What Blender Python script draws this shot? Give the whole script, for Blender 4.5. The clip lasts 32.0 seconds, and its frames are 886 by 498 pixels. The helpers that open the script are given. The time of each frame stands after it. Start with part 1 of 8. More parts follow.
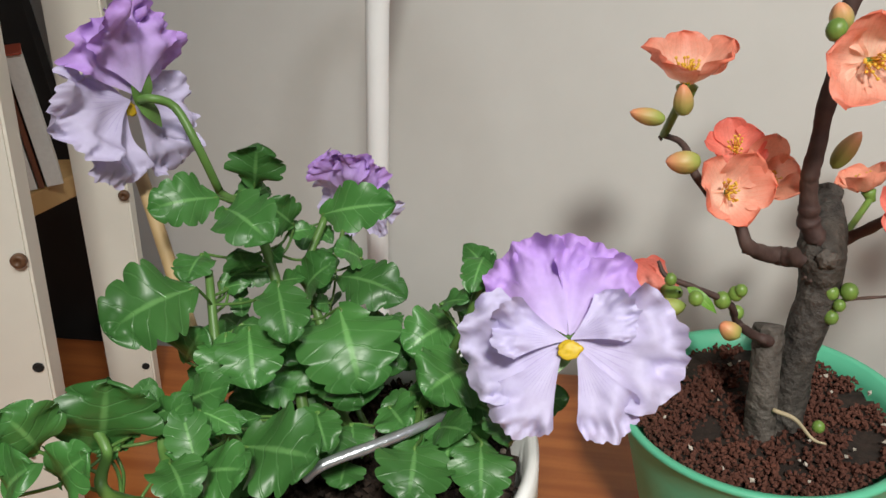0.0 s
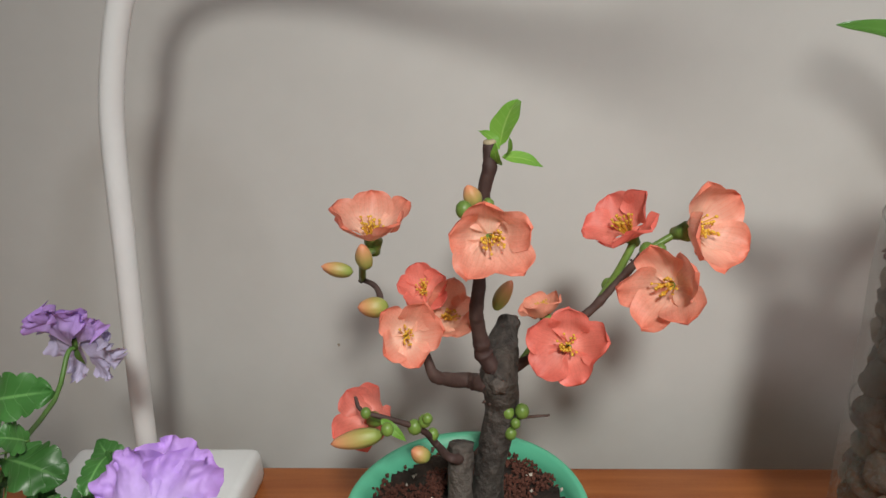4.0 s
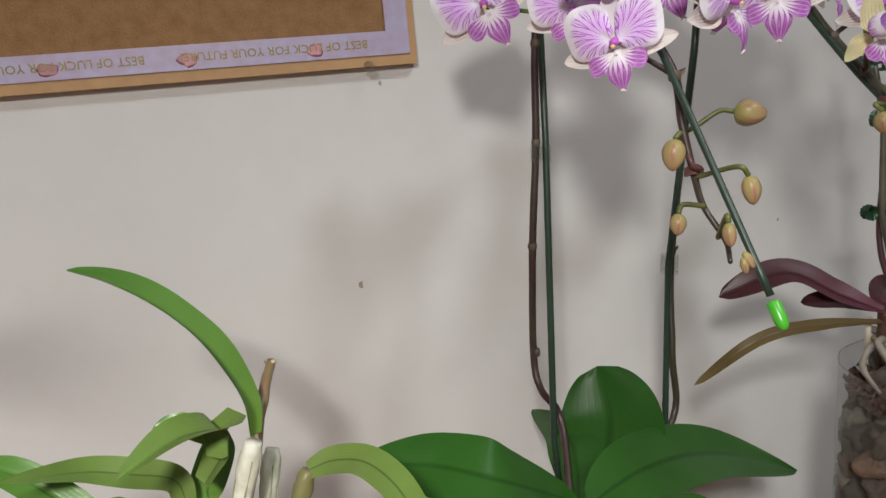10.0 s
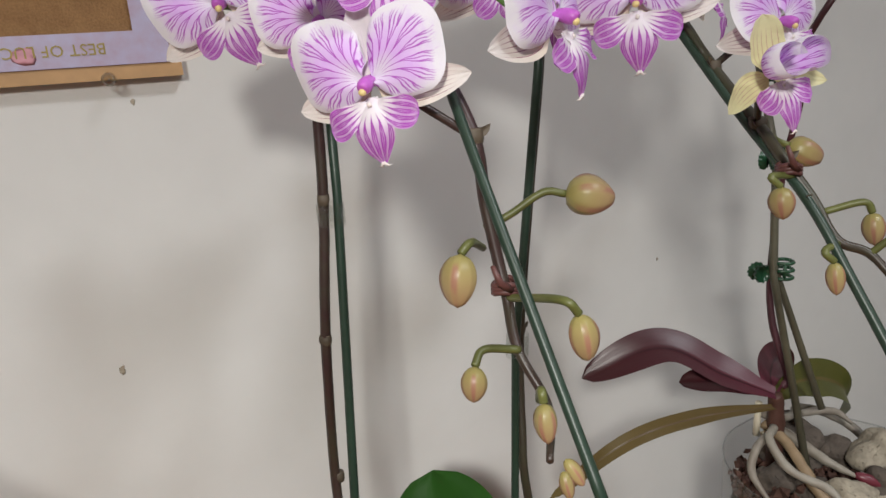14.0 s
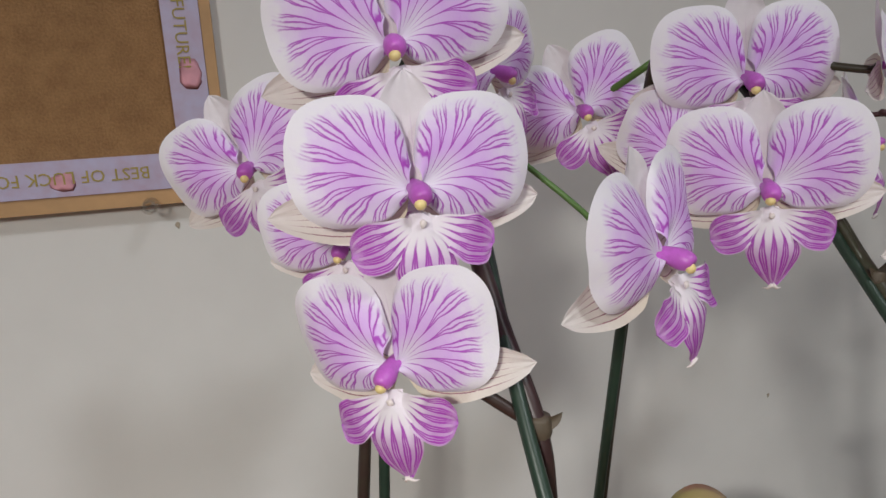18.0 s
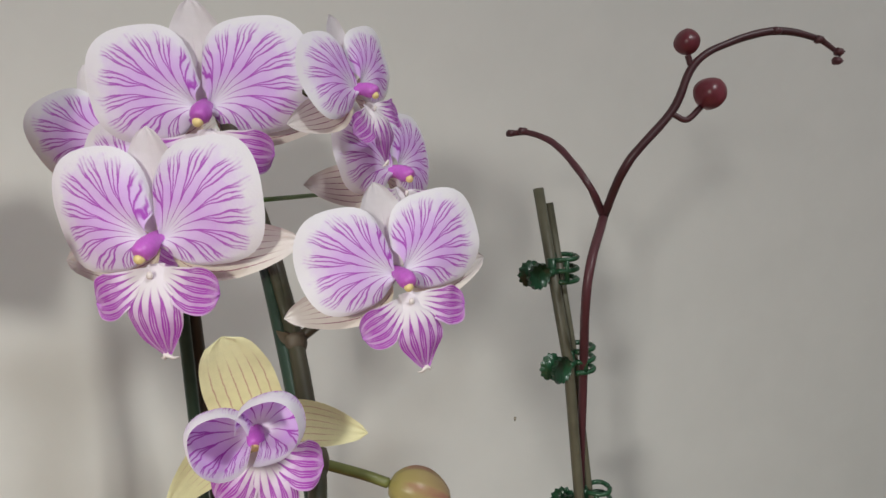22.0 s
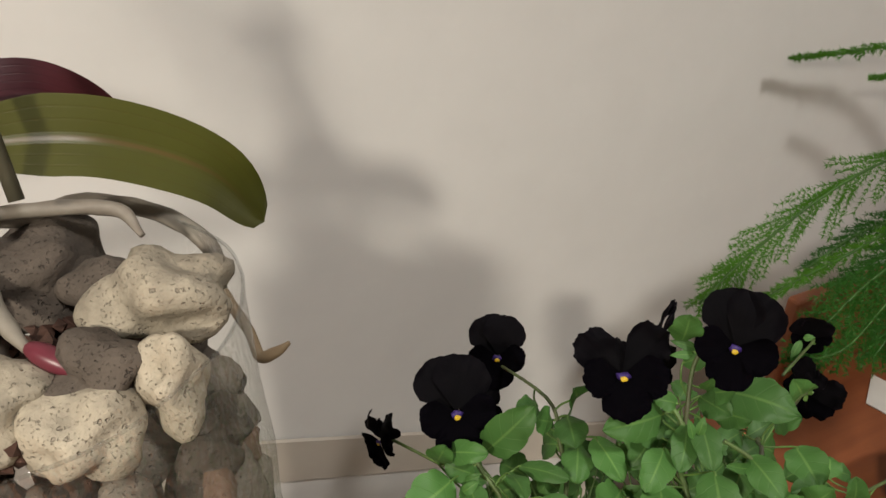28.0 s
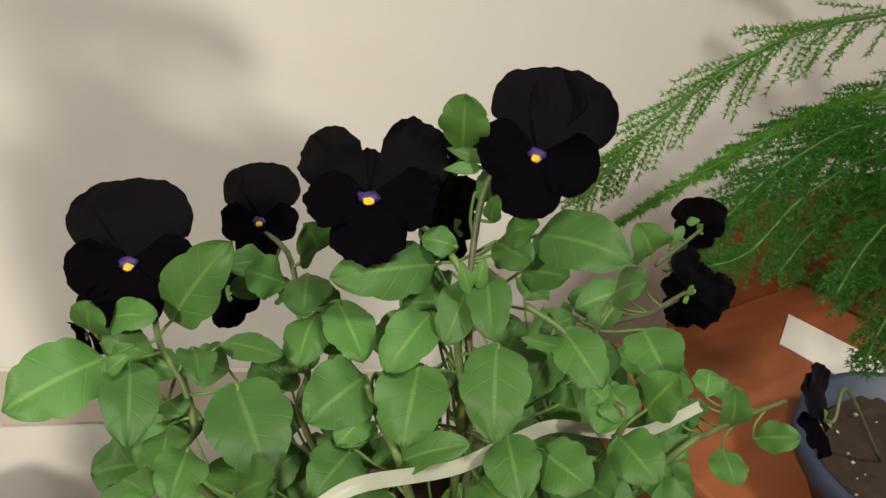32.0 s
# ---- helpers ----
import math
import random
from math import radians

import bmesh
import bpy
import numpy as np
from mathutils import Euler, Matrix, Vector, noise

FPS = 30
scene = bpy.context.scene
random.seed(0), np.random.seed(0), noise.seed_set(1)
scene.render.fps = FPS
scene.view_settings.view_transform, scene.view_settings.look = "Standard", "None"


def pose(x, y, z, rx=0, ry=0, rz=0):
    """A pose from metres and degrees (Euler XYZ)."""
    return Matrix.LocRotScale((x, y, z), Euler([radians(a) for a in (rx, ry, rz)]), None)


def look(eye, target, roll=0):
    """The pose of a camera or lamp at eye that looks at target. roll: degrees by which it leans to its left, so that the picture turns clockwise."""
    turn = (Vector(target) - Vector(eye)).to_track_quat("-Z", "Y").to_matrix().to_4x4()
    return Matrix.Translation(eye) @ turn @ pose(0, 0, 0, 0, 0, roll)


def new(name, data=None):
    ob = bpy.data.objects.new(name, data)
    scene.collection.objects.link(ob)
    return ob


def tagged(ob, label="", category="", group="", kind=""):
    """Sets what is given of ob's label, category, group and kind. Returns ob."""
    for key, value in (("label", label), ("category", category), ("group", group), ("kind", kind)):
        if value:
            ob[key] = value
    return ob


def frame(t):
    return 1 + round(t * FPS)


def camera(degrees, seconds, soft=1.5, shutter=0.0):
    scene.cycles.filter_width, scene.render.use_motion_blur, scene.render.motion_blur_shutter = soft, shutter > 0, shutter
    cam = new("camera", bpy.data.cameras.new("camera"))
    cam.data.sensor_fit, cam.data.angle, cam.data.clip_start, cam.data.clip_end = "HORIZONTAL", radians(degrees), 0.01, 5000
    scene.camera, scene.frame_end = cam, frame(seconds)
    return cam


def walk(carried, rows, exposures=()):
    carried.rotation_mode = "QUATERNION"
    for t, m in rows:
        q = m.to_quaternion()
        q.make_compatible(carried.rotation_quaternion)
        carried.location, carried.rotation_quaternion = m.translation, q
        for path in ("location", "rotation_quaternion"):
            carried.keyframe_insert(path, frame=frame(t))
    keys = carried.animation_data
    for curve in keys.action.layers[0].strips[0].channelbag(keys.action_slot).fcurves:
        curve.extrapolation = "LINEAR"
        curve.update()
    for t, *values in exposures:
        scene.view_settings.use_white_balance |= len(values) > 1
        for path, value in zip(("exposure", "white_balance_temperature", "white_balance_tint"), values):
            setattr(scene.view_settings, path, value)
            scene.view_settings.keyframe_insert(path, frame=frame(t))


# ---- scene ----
cam = camera(65.00, 32.0)
PATH = [
    (0, (0.1097, -0.0525, 0.4257), (-0.1602, 0.8200, 0.0185), -5.78),
    (0.5, (0.1230, -0.0514, 0.4283), (-0.1303, 0.8275, 0.0241), -5.66),
    (1, (0.1339, -0.0474, 0.4316), (-0.1029, 0.8395, 0.0350), -5.53),
    (1.5, (0.1471, -0.0411, 0.4384), (-0.0683, 0.8551, 0.0505), -5.15),
    (2, (0.1562, -0.0390, 0.4498), (-0.0416, 0.8649, 0.0705), -4.97),
    (2.5, (0.1625, -0.0404, 0.4619), (-0.0205, 0.8691, 0.0886), -4.92),
    (4.5, (0.2292, -0.0521, 0.4886), (0.1667, 0.8781, 0.1268), -3.69),
    (5, (0.2487, -0.0542, 0.4950), (0.2232, 0.8793, 0.1373), -3.78),
    (5.5, (0.2647, -0.0516, 0.5031), (0.2767, 0.8841, 0.1506), -3.68),
    (6, (0.2860, -0.0487, 0.5090), (0.3280, 0.8868, 0.1581), -3.54),
    (6.5, (0.3153, -0.0495, 0.5154), (0.3922, 0.8889, 0.1787), -3.40),
    (7, (0.3323, -0.0503, 0.5236), (0.4504, 0.8844, 0.1884), -2.93),
    (7.5, (0.3504, -0.0551, 0.5294), (0.4869, 0.8844, 0.2154), -3.45),
    (8, (0.3778, -0.0574, 0.5407), (0.5296, 0.8864, 0.2470), -4.00),
    (8.5, (0.4125, -0.0642, 0.5577), (0.5834, 0.8828, 0.2855), -4.37),
    (9, (0.4497, -0.0680, 0.5713), (0.6431, 0.8796, 0.3170), -4.66),
    (9.5, (0.4845, -0.0679, 0.5946), (0.6997, 0.8778, 0.3512), -4.75),
    (10, (0.5214, -0.0849, 0.6170), (0.7552, 0.8599, 0.3876), -5.09),
    (10.5, (0.5541, -0.1022, 0.6284), (0.8024, 0.8413, 0.4089), -5.06),
    (11, (0.5731, -0.1036, 0.6312), (0.8481, 0.8316, 0.4083), -4.71),
    (11.5, (0.5978, -0.0929, 0.6285), (0.9031, 0.8298, 0.3931), -4.33),
    (12, (0.6145, -0.0689, 0.6249), (0.9338, 0.8428, 0.3664), -3.86),
    (12.5, (0.6224, -0.0467, 0.6247), (0.9467, 0.8586, 0.3503), -3.85),
    (13, (0.6298, -0.0145, 0.6338), (0.9597, 0.8884, 0.3580), -3.93),
    (13.5, (0.6416, 0.0177, 0.6328), (0.9817, 0.9185, 0.3627), -3.90),
    (14, (0.6450, 0.0418, 0.6374), (0.9976, 0.9390, 0.3718), -4.03),
    (14.5, (0.6509, 0.0657, 0.6427), (1.0156, 0.9585, 0.3780), -4.52),
    (16.5, (0.6555, 0.1144, 0.6611), (1.0439, 1.0024, 0.4150), -3.97),
    (17, (0.6626, 0.1180, 0.6749), (1.0344, 1.0166, 0.4417), -3.63),
    (17.5, (0.6790, 0.1133, 0.6873), (0.9889, 1.0389, 0.4699), -3.02),
    (18, (0.6851, 0.1118, 0.6915), (0.9266, 1.0573, 0.4732), -3.11),
    (18.5, (0.6972, 0.1145, 0.6967), (0.8942, 1.0709, 0.4810), -3.36),
    (19, (0.7186, 0.1131, 0.6994), (0.8940, 1.0743, 0.4868), -3.77),
    (19.5, (0.7470, 0.1138, 0.6976), (0.9273, 1.0734, 0.4815), -3.71),
    (20, (0.7776, 0.1089, 0.6948), (0.9849, 1.0638, 0.4824), -3.71),
    (20.5, (0.8052, 0.0961, 0.6963), (1.0294, 1.0476, 0.4854), -3.84),
    (21, (0.8288, 0.0955, 0.6949), (1.0796, 1.0398, 0.4821), -3.85),
    (21.5, (0.8472, 0.0996, 0.6933), (1.1325, 1.0331, 0.4760), -3.81),
    (22, (0.8554, 0.0979, 0.6915), (1.1713, 1.0203, 0.4691), -3.74),
    (22.5, (0.8649, 0.0919, 0.6864), (1.2058, 1.0034, 0.4560), -3.78),
    (23, (0.8762, 0.0865, 0.6729), (1.2365, 0.9857, 0.4245), -4.07),
    (23.5, (0.8881, 0.0832, 0.6635), (1.2636, 0.9697, 0.3932), -4.38),
    (24, (0.9079, 0.0826, 0.6499), (1.2972, 0.9576, 0.3620), -4.92),
    (24.5, (0.9408, 0.0904, 0.6420), (1.3044, 0.9620, 0.3134), -4.82),
    (26.5, (1.0189, 0.1261, 0.5627), (1.3554, 0.9281, 0.0693), -2.64),
    (27, (1.0365, 0.1292, 0.5365), (1.3740, 0.9242, 0.0323), -2.54),
    (27.5, (1.0563, 0.1183, 0.5045), (1.4017, 0.9065, -0.0048), -1.98),
    (28, (1.0711, 0.1200, 0.4826), (1.4270, 0.9009, -0.0308), -0.86),
    (28.5, (1.0835, 0.1260, 0.4545), (1.4521, 0.9005, -0.0596), 0.39),
    (29, (1.0979, 0.1231, 0.4327), (1.4796, 0.8924, -0.0796), 1.47),
    (29.5, (1.1046, 0.1256, 0.4171), (1.4936, 0.8942, -0.0908), 2.28),
    (30, (1.1185, 0.1283, 0.4028), (1.5123, 0.8929, -0.1075), 2.68),
    (30.5, (1.1334, 0.1317, 0.3953), (1.5357, 0.8911, -0.1160), 2.87),
    (31, (1.1456, 0.1355, 0.3850), (1.5514, 0.8891, -0.1321), 3.15),
    (31.5, (1.1585, 0.1367, 0.3794), (1.5622, 0.8910, -0.1385), 2.87),
    (32, (1.1720, 0.1355, 0.3717), (1.5782, 0.8829, -0.1541), 2.89),
]
EXPOSURES = [(0, 0.06, 6480, 4), (1, -0.15, 6480, 4), (2, -0.26, 6450, 5), (4.5, -0.24, 6420, 6), (7, -0.33, 6400, 7), (8, -0.26, 6400, 7), (9.5, -0.10, 6380, 8), (14, 0.02, 6420, 8), (17, -0.28, 6480, 9), (19, -0.32, 6250, 7), (20, -0.24, 6400, 7), (22, 0.06, 6500, 5), (24, 0.18, 6900, 7), (27, 0.46, 7100, 9), (29, 0.70, 7400, 9), (31, 0.90, 7500, 8), (32, 1.02, 7650, 6)]
walk(cam, [(t, look(eye, target, roll)) for t, eye, target, roll in PATH], EXPOSURES)

# ---- world, light, exposure ----
world = bpy.data.worlds.new("world")
world.use_nodes = True
scene.world = world
world.node_tree.nodes["Background"].inputs[0].default_value = (0.70, 0.72, 0.75, 1)
world.node_tree.nodes["Background"].inputs[1].default_value = 0.08


def spot_lamp(name, at, target, power, radius, colour, cone):
    data = bpy.data.lights.new(name, "SPOT")
    data.energy, data.shadow_soft_size, data.color = power, radius, colour
    data.spot_size, data.spot_blend = radians(cone), 1.0
    ob = new(name, data)
    ob.matrix_world = look(at, target)
    return ob


def area_lamp(name, at, target, power, sx, sy, colour):
    data = bpy.data.lights.new(name, "AREA")
    data.shape, data.size, data.size_y = "RECTANGLE", sx, sy
    data.energy, data.color = power, colour
    ob = new(name, data)
    ob.matrix_world = look(at, target)
    return ob


# the bright lamp that throws the shadows on the wall, and the room's ceiling light
spot_lamp("desk_light", (0.34, -0.45, 0.97), (0.49, 0.10, 0.0), 42.0, 0.058, (1.0, 0.96, 0.90), 124)
area_lamp("ceiling_light", (1.62, -1.10, 2.40), (0.8, 0.0, 0), 30, 0.36, 0.36, (0.95, 0.965, 1.0))

# ---- materials ----


def mat(name, colour, rough=0.5, metal=0.0, grain=0.0, scale=40.0, bump=0.0, dark=None, spec=None, depth=0.002):
    """A surface with mottling at two scales and fine relief."""
    m = bpy.data.materials.new(name)
    m.use_nodes = True
    nt = m.node_tree
    b = nt.nodes["Principled BSDF"]
    b.inputs["Roughness"].default_value, b.inputs["Metallic"].default_value = rough, metal
    b.inputs["Base Color"].default_value = (*colour, 1)
    if spec is not None:
        b.inputs["Specular IOR Level"].default_value = spec
    if grain or bump:
        co = nt.nodes.new("ShaderNodeTexCoord")
        n1 = nt.nodes.new("ShaderNodeTexNoise")
        n1.inputs["Scale"].default_value, n1.inputs["Detail"].default_value = scale, 8
        n2 = nt.nodes.new("ShaderNodeTexNoise")
        n2.inputs["Scale"].default_value, n2.inputs["Detail"].default_value = scale * 0.13, 4
        info = nt.nodes.new("ShaderNodeObjectInfo")
        for n in (n1, n2):
            nt.links.new(co.outputs["Object"], n.inputs["Vector"])
        add = nt.nodes.new("ShaderNodeMath")
        add.operation = "MULTIPLY_ADD"
        nt.links.new(n1.outputs["Fac"], add.inputs[0])
        add.inputs[1].default_value = 0.5
        half = nt.nodes.new("ShaderNodeMath")
        half.operation = "MULTIPLY_ADD"
        nt.links.new(n2.outputs["Fac"], half.inputs[0])
        half.inputs[1].default_value = 0.5
        rnd = nt.nodes.new("ShaderNodeMath")
        rnd.operation = "MULTIPLY_ADD"
        nt.links.new(info.outputs["Random"], rnd.inputs[0])
        rnd.inputs[1].default_value, rnd.inputs[2].default_value = 0.24, -0.12
        nt.links.new(rnd.outputs[0], half.inputs[2])
        nt.links.new(half.outputs[0], add.inputs[2])
        if grain:
            ramp = nt.nodes.new("ShaderNodeValToRGB")
            d = dark or tuple(c * (1 - grain) for c in colour)
            l = tuple(min(1, c * (1 + grain * 0.45)) for c in colour)
            ramp.color_ramp.elements[0].position, ramp.color_ramp.elements[1].position = 0.3, 0.72
            ramp.color_ramp.elements[0].color, ramp.color_ramp.elements[1].color = (*d, 1), (*l, 1)
            nt.links.new(add.outputs[0], ramp.inputs[0])
            nt.links.new(ramp.outputs[0], b.inputs["Base Color"])
        if bump:
            bp = nt.nodes.new("ShaderNodeBump")
            bp.inputs["Strength"].default_value, bp.inputs["Distance"].default_value = bump, depth
            nt.links.new(n1.outputs["Fac"], bp.inputs["Height"])
            nt.links.new(bp.outputs[0], b.inputs["Normal"])
    return m


def clear(name, colour=(1, 1, 1), rough=0.03, haze=0.0):
    """Thin clear plastic: see-through with a gloss that grows towards grazing."""
    m = bpy.data.materials.new(name)
    m.use_nodes = True
    nt = m.node_tree
    nt.nodes.remove(nt.nodes["Principled BSDF"])
    out = nt.nodes["Material Output"]
    tr, gl, mix = nt.nodes.new("ShaderNodeBsdfTransparent"), nt.nodes.new("ShaderNodeBsdfGlossy"), nt.nodes.new("ShaderNodeMixShader")
    tr.inputs[0].default_value, gl.inputs["Roughness"].default_value = (*colour, 1), rough
    lw = nt.nodes.new("ShaderNodeLayerWeight")
    lw.inputs[0].default_value = 0.12
    mp = nt.nodes.new("ShaderNodeMath")
    mp.operation = "MULTIPLY_ADD"
    mp.inputs[1].default_value, mp.inputs[2].default_value = 0.7, 0.05
    nz = nt.nodes.new("ShaderNodeTexNoise")
    nz.inputs["Scale"].default_value = 60
    bp = nt.nodes.new("ShaderNodeBump")
    bp.inputs["Strength"].default_value, bp.inputs["Distance"].default_value = 0.6, 0.005
    nt.links.new(nz.outputs["Fac"], bp.inputs["Height"])
    nt.links.new(bp.outputs[0], gl.inputs["Normal"])
    nt.links.new(lw.outputs["Facing"], mp.inputs[0])
    nt.links.new(mp.outputs[0], mix.inputs[0])
    nt.links.new(tr.outputs[0], mix.inputs[1])
    nt.links.new(gl.outputs[0], mix.inputs[2])
    last = mix.outputs[0]
    if haze:
        df, hz, n2 = nt.nodes.new("ShaderNodeBsdfDiffuse"), nt.nodes.new("ShaderNodeMixShader"), nt.nodes.new("ShaderNodeTexNoise")
        df.inputs[0].default_value = (0.85, 0.86, 0.84, 1)
        n2.inputs["Scale"].default_value, n2.inputs["Detail"].default_value = 35, 7
        hm = nt.nodes.new("ShaderNodeMath")
        hm.operation = "MULTIPLY"
        hm.inputs[1].default_value = haze
        nt.links.new(n2.outputs["Fac"], hm.inputs[0])
        nt.links.new(hm.outputs[0], hz.inputs[0])
        nt.links.new(last, hz.inputs[1])
        nt.links.new(df.outputs[0], hz.inputs[2])
        last = hz.outputs[0]
    nt.links.new(last, out.inputs[0])
    return m


WALL = mat("wall_paint", (0.70, 0.69, 0.67), 0.75, grain=0.05, scale=30, bump=0.12)
FLOOR = mat("floor_wood", (0.30, 0.20, 0.12), 0.5, grain=0.3, scale=12)
CEIL = mat("ceiling_paint", (0.8, 0.79, 0.77), 0.8, grain=0.03, scale=10)

# ---- builders ----


def mesh_of(bm, name, smooth=True):
    me = bpy.data.meshes.new(name)
    bm.normal_update()
    bm.to_mesh(me)
    bm.free()
    if smooth:
        me.polygons.foreach_set("use_smooth", [True] * len(me.polygons))
    return me


def part(name, bm, material, parent=None, label="", smooth=True, m=None):
    """Links a bmesh (or a mesh) as one object under a thing or a part."""
    me = bm if isinstance(bm, bpy.types.Mesh) else mesh_of(bm, name, smooth)
    if material and not me.materials:
        me.materials.append(material)
    ob = new(name, me)
    if parent is not None:
        ob.parent = parent
    if m is not None:
        ob.matrix_basis = m
    if label:
        ob["label"] = label
    return ob


def thing(name, label, category, at=(0, 0, 0), group="", kind=""):
    ob = new(name)
    ob.location = at
    ob.empty_display_size = 0.02
    return tagged(ob, label, category, group, kind)


def box_bm(x0, x1, y0, y1, z0, z1, bevel=0.0, seg=2):
    bm = bmesh.new()
    bmesh.ops.create_cube(bm, size=1, matrix=Matrix.LocRotScale(((x0 + x1) / 2, (y0 + y1) / 2, (z0 + z1) / 2), None, (x1 - x0, y1 - y0, z1 - z0)))
    if bevel:
        bmesh.ops.bevel(bm, geom=bm.edges[:], offset=bevel, segments=seg, affect="EDGES", profile=0.5)
    return bm


def tube_bm(points, radii, sides=10, bm=None, caps=True, wob=0.0):
    """A round tube along points, with a radius for each."""
    bm = bm or bmesh.new()
    pts = [Vector(p) for p in points]
    if not hasattr(radii, "__len__"):
        radii = [radii] * len(pts)
    up, rings = Vector((0.31, 0.2, 0.93)), []
    for i, p in enumerate(pts):
        d = (pts[min(i + 1, len(pts) - 1)] - pts[max(i - 1, 0)]).normalized()
        a = d.cross(up)
        if a.length < 1e-3:
            a = d.cross(Vector((1, 0, 0)))
        a.normalize()
        up = a.cross(d).normalized()
        ring = []
        for k in range(sides):
            t = 2 * math.pi * k / sides
            r = radii[i]
            if wob:
                r *= 1 + wob * noise.noise(p * 140 + Vector((math.cos(t), math.sin(t), 0)) * 1.3)
            ring.append(bm.verts.new(p + (a * math.cos(t) + up * math.sin(t)) * r))
        rings.append(ring)
    for r0, r1 in zip(rings, rings[1:]):
        for k in range(sides):
            bm.faces.new((r0[k], r0[(k + 1) % sides], r1[(k + 1) % sides], r1[k]))
    if caps:
        bm.faces.new(list(reversed(rings[0])))
        bm.faces.new(rings[-1])
    return bm


def curve_pts(points, n=24):
    """Catmull-Rom through the points; each may carry more numbers than three (radii)."""
    P = [np.array(p, float) for p in points]
    P = [2 * P[0] - P[1]] + P + [2 * P[-1] - P[-2]]
    out, segs = [], len(P) - 3
    for i in range(n + 1):
        s = min(i / n * segs, segs - 1e-6)
        k, u = int(s), s - int(s)
        a, b, c, d = P[k : k + 4]
        out.append(0.5 * (2 * b + (c - a) * u + (2 * a - 5 * b + 4 * c - d) * u**2 + (3 * b - a - 3 * c + d) * u**3))
    return out


def stem_bm(points, n=24, sides=10, bm=None, wob=0.0):
    """Points of x, y, z, radius."""
    c = curve_pts(points, n)
    return tube_bm([p[:3] for p in c], [max(1e-5, p[3]) for p in c], sides, bm, wob=wob)


def knobby_bm(points, n, sides, wob, seed):
    """A woody stem with swollen nodes and a crooked line; points of x, y, z, radius."""
    r = random.Random(seed)
    c = curve_pts(points, n * 2)
    nodes = [r.randrange(3, len(c) - 1) for _ in range(max(3, n // 7))]
    line, radii = [], []
    for i, p in enumerate(c):
        k = max(math.exp(-((i - q) / 1.1) ** 2) for q in nodes)
        q = Vector(p[:3])
        bend = Vector((noise.noise(q * 60 + Vector((seed, 0, 0))), noise.noise(q * 60 + Vector((0, seed, 5))), noise.noise(q * 60 + Vector((9, 0, seed))))) * p[3] * 0.55
        line.append(q + (bend if 0 < i < len(c) - 1 else Vector()))
        radii.append(max(1e-5, p[3] * (1 + 0.10 * k + 0.16 * noise.noise(q * 220))))
    return tube_bm(line, radii, sides, wob=wob)


def lathe_bm(profile, sides=48, bm=None):
    """Profile of (radius, z), turned about z."""
    bm = bm or bmesh.new()
    rings = []
    for r, z in profile:
        if r < 1e-6:
            rings.append([bm.verts.new((0, 0, z))])
        else:
            rings.append([bm.verts.new((r * math.cos(2 * math.pi * k / sides), r * math.sin(2 * math.pi * k / sides), z)) for k in range(sides)])
    for a, b in zip(rings, rings[1:]):
        for k in range(sides):
            j = (k + 1) % sides
            if len(a) == 1:
                bm.faces.new((a[0], b[j], b[k]))
            elif len(b) == 1:
                bm.faces.new((a[k], a[j], b[0]))
            else:
                bm.faces.new((a[k], a[j], b[j], b[k]))
    return bm


TABLE_Z = 0.06

# ---- the room ----
tagged(part("wall_back", box_bm(-1.6, 3.0, 0.55, 0.67, -0.75, 2.45), WALL, smooth=False), "matt off-white painted wall behind the plants", "wall", kind="structure")
tagged(part("wall_left", box_bm(-1.72, -1.6, -2.6, 0.67, -0.75, 2.45), WALL, smooth=False), "plain off-white side wall", "wall", kind="structure")
tagged(part("wall_right", box_bm(3.0, 3.12, -2.6, 0.67, -0.75, 2.45), WALL, smooth=False), "plain off-white side wall", "wall", kind="structure")
tagged(part("wall_front", box_bm(-1.6, 3.0, -2.72, -2.6, -0.75, 2.45), WALL, smooth=False), "plain off-white wall facing the plants", "wall", kind="structure")
tagged(part("floor", box_bm(-1.72, 3.12, -2.72, 0.67, -0.85, -0.75), FLOOR, smooth=False), "brown wooden floor of the room", "floor", kind="structure")
tagged(part("ceiling", box_bm(-1.72, 3.12, -2.72, 0.67, 2.45, 2.55), CEIL, smooth=False), "plain white ceiling of the room", "ceiling", kind="structure")

# ---- leaf and petal surfaces ----


def calc(nt, op, a, b=None, c=None):
    n = nt.nodes.new("ShaderNodeMath")
    n.operation = op
    for i, v in enumerate((a, b, c)):
        if v is None:
            continue
        if isinstance(v, (int, float)):
            n.inputs[i].default_value = v
        else:
            nt.links.new(v, n.inputs[i])
    return n.outputs[0]


def step(nt, v, lo, hi):
    n = nt.nodes.new("ShaderNodeMapRange")
    n.interpolation_type = "SMOOTHSTEP"
    n.inputs[1].default_value, n.inputs[2].default_value = lo, hi
    if lo > hi:
        n.inputs[1].default_value, n.inputs[2].default_value = hi, lo
        n.inputs[3].default_value, n.inputs[4].default_value = 1, 0
    nt.links.new(v, n.inputs[0])
    return n.outputs[0]


def blend(nt, fac, a, b):
    n = nt.nodes.new("ShaderNodeMix")
    n.data_type = "RGBA"
    for i, v in ((0, fac), (6, a), (7, b)):
        if isinstance(v, (int, float)):
            n.inputs[i].default_value = v
        elif isinstance(v, tuple):
            n.inputs[i].default_value = (*v, 1)
        else:
            nt.links.new(v, n.inputs[i])
    return n.outputs[2]


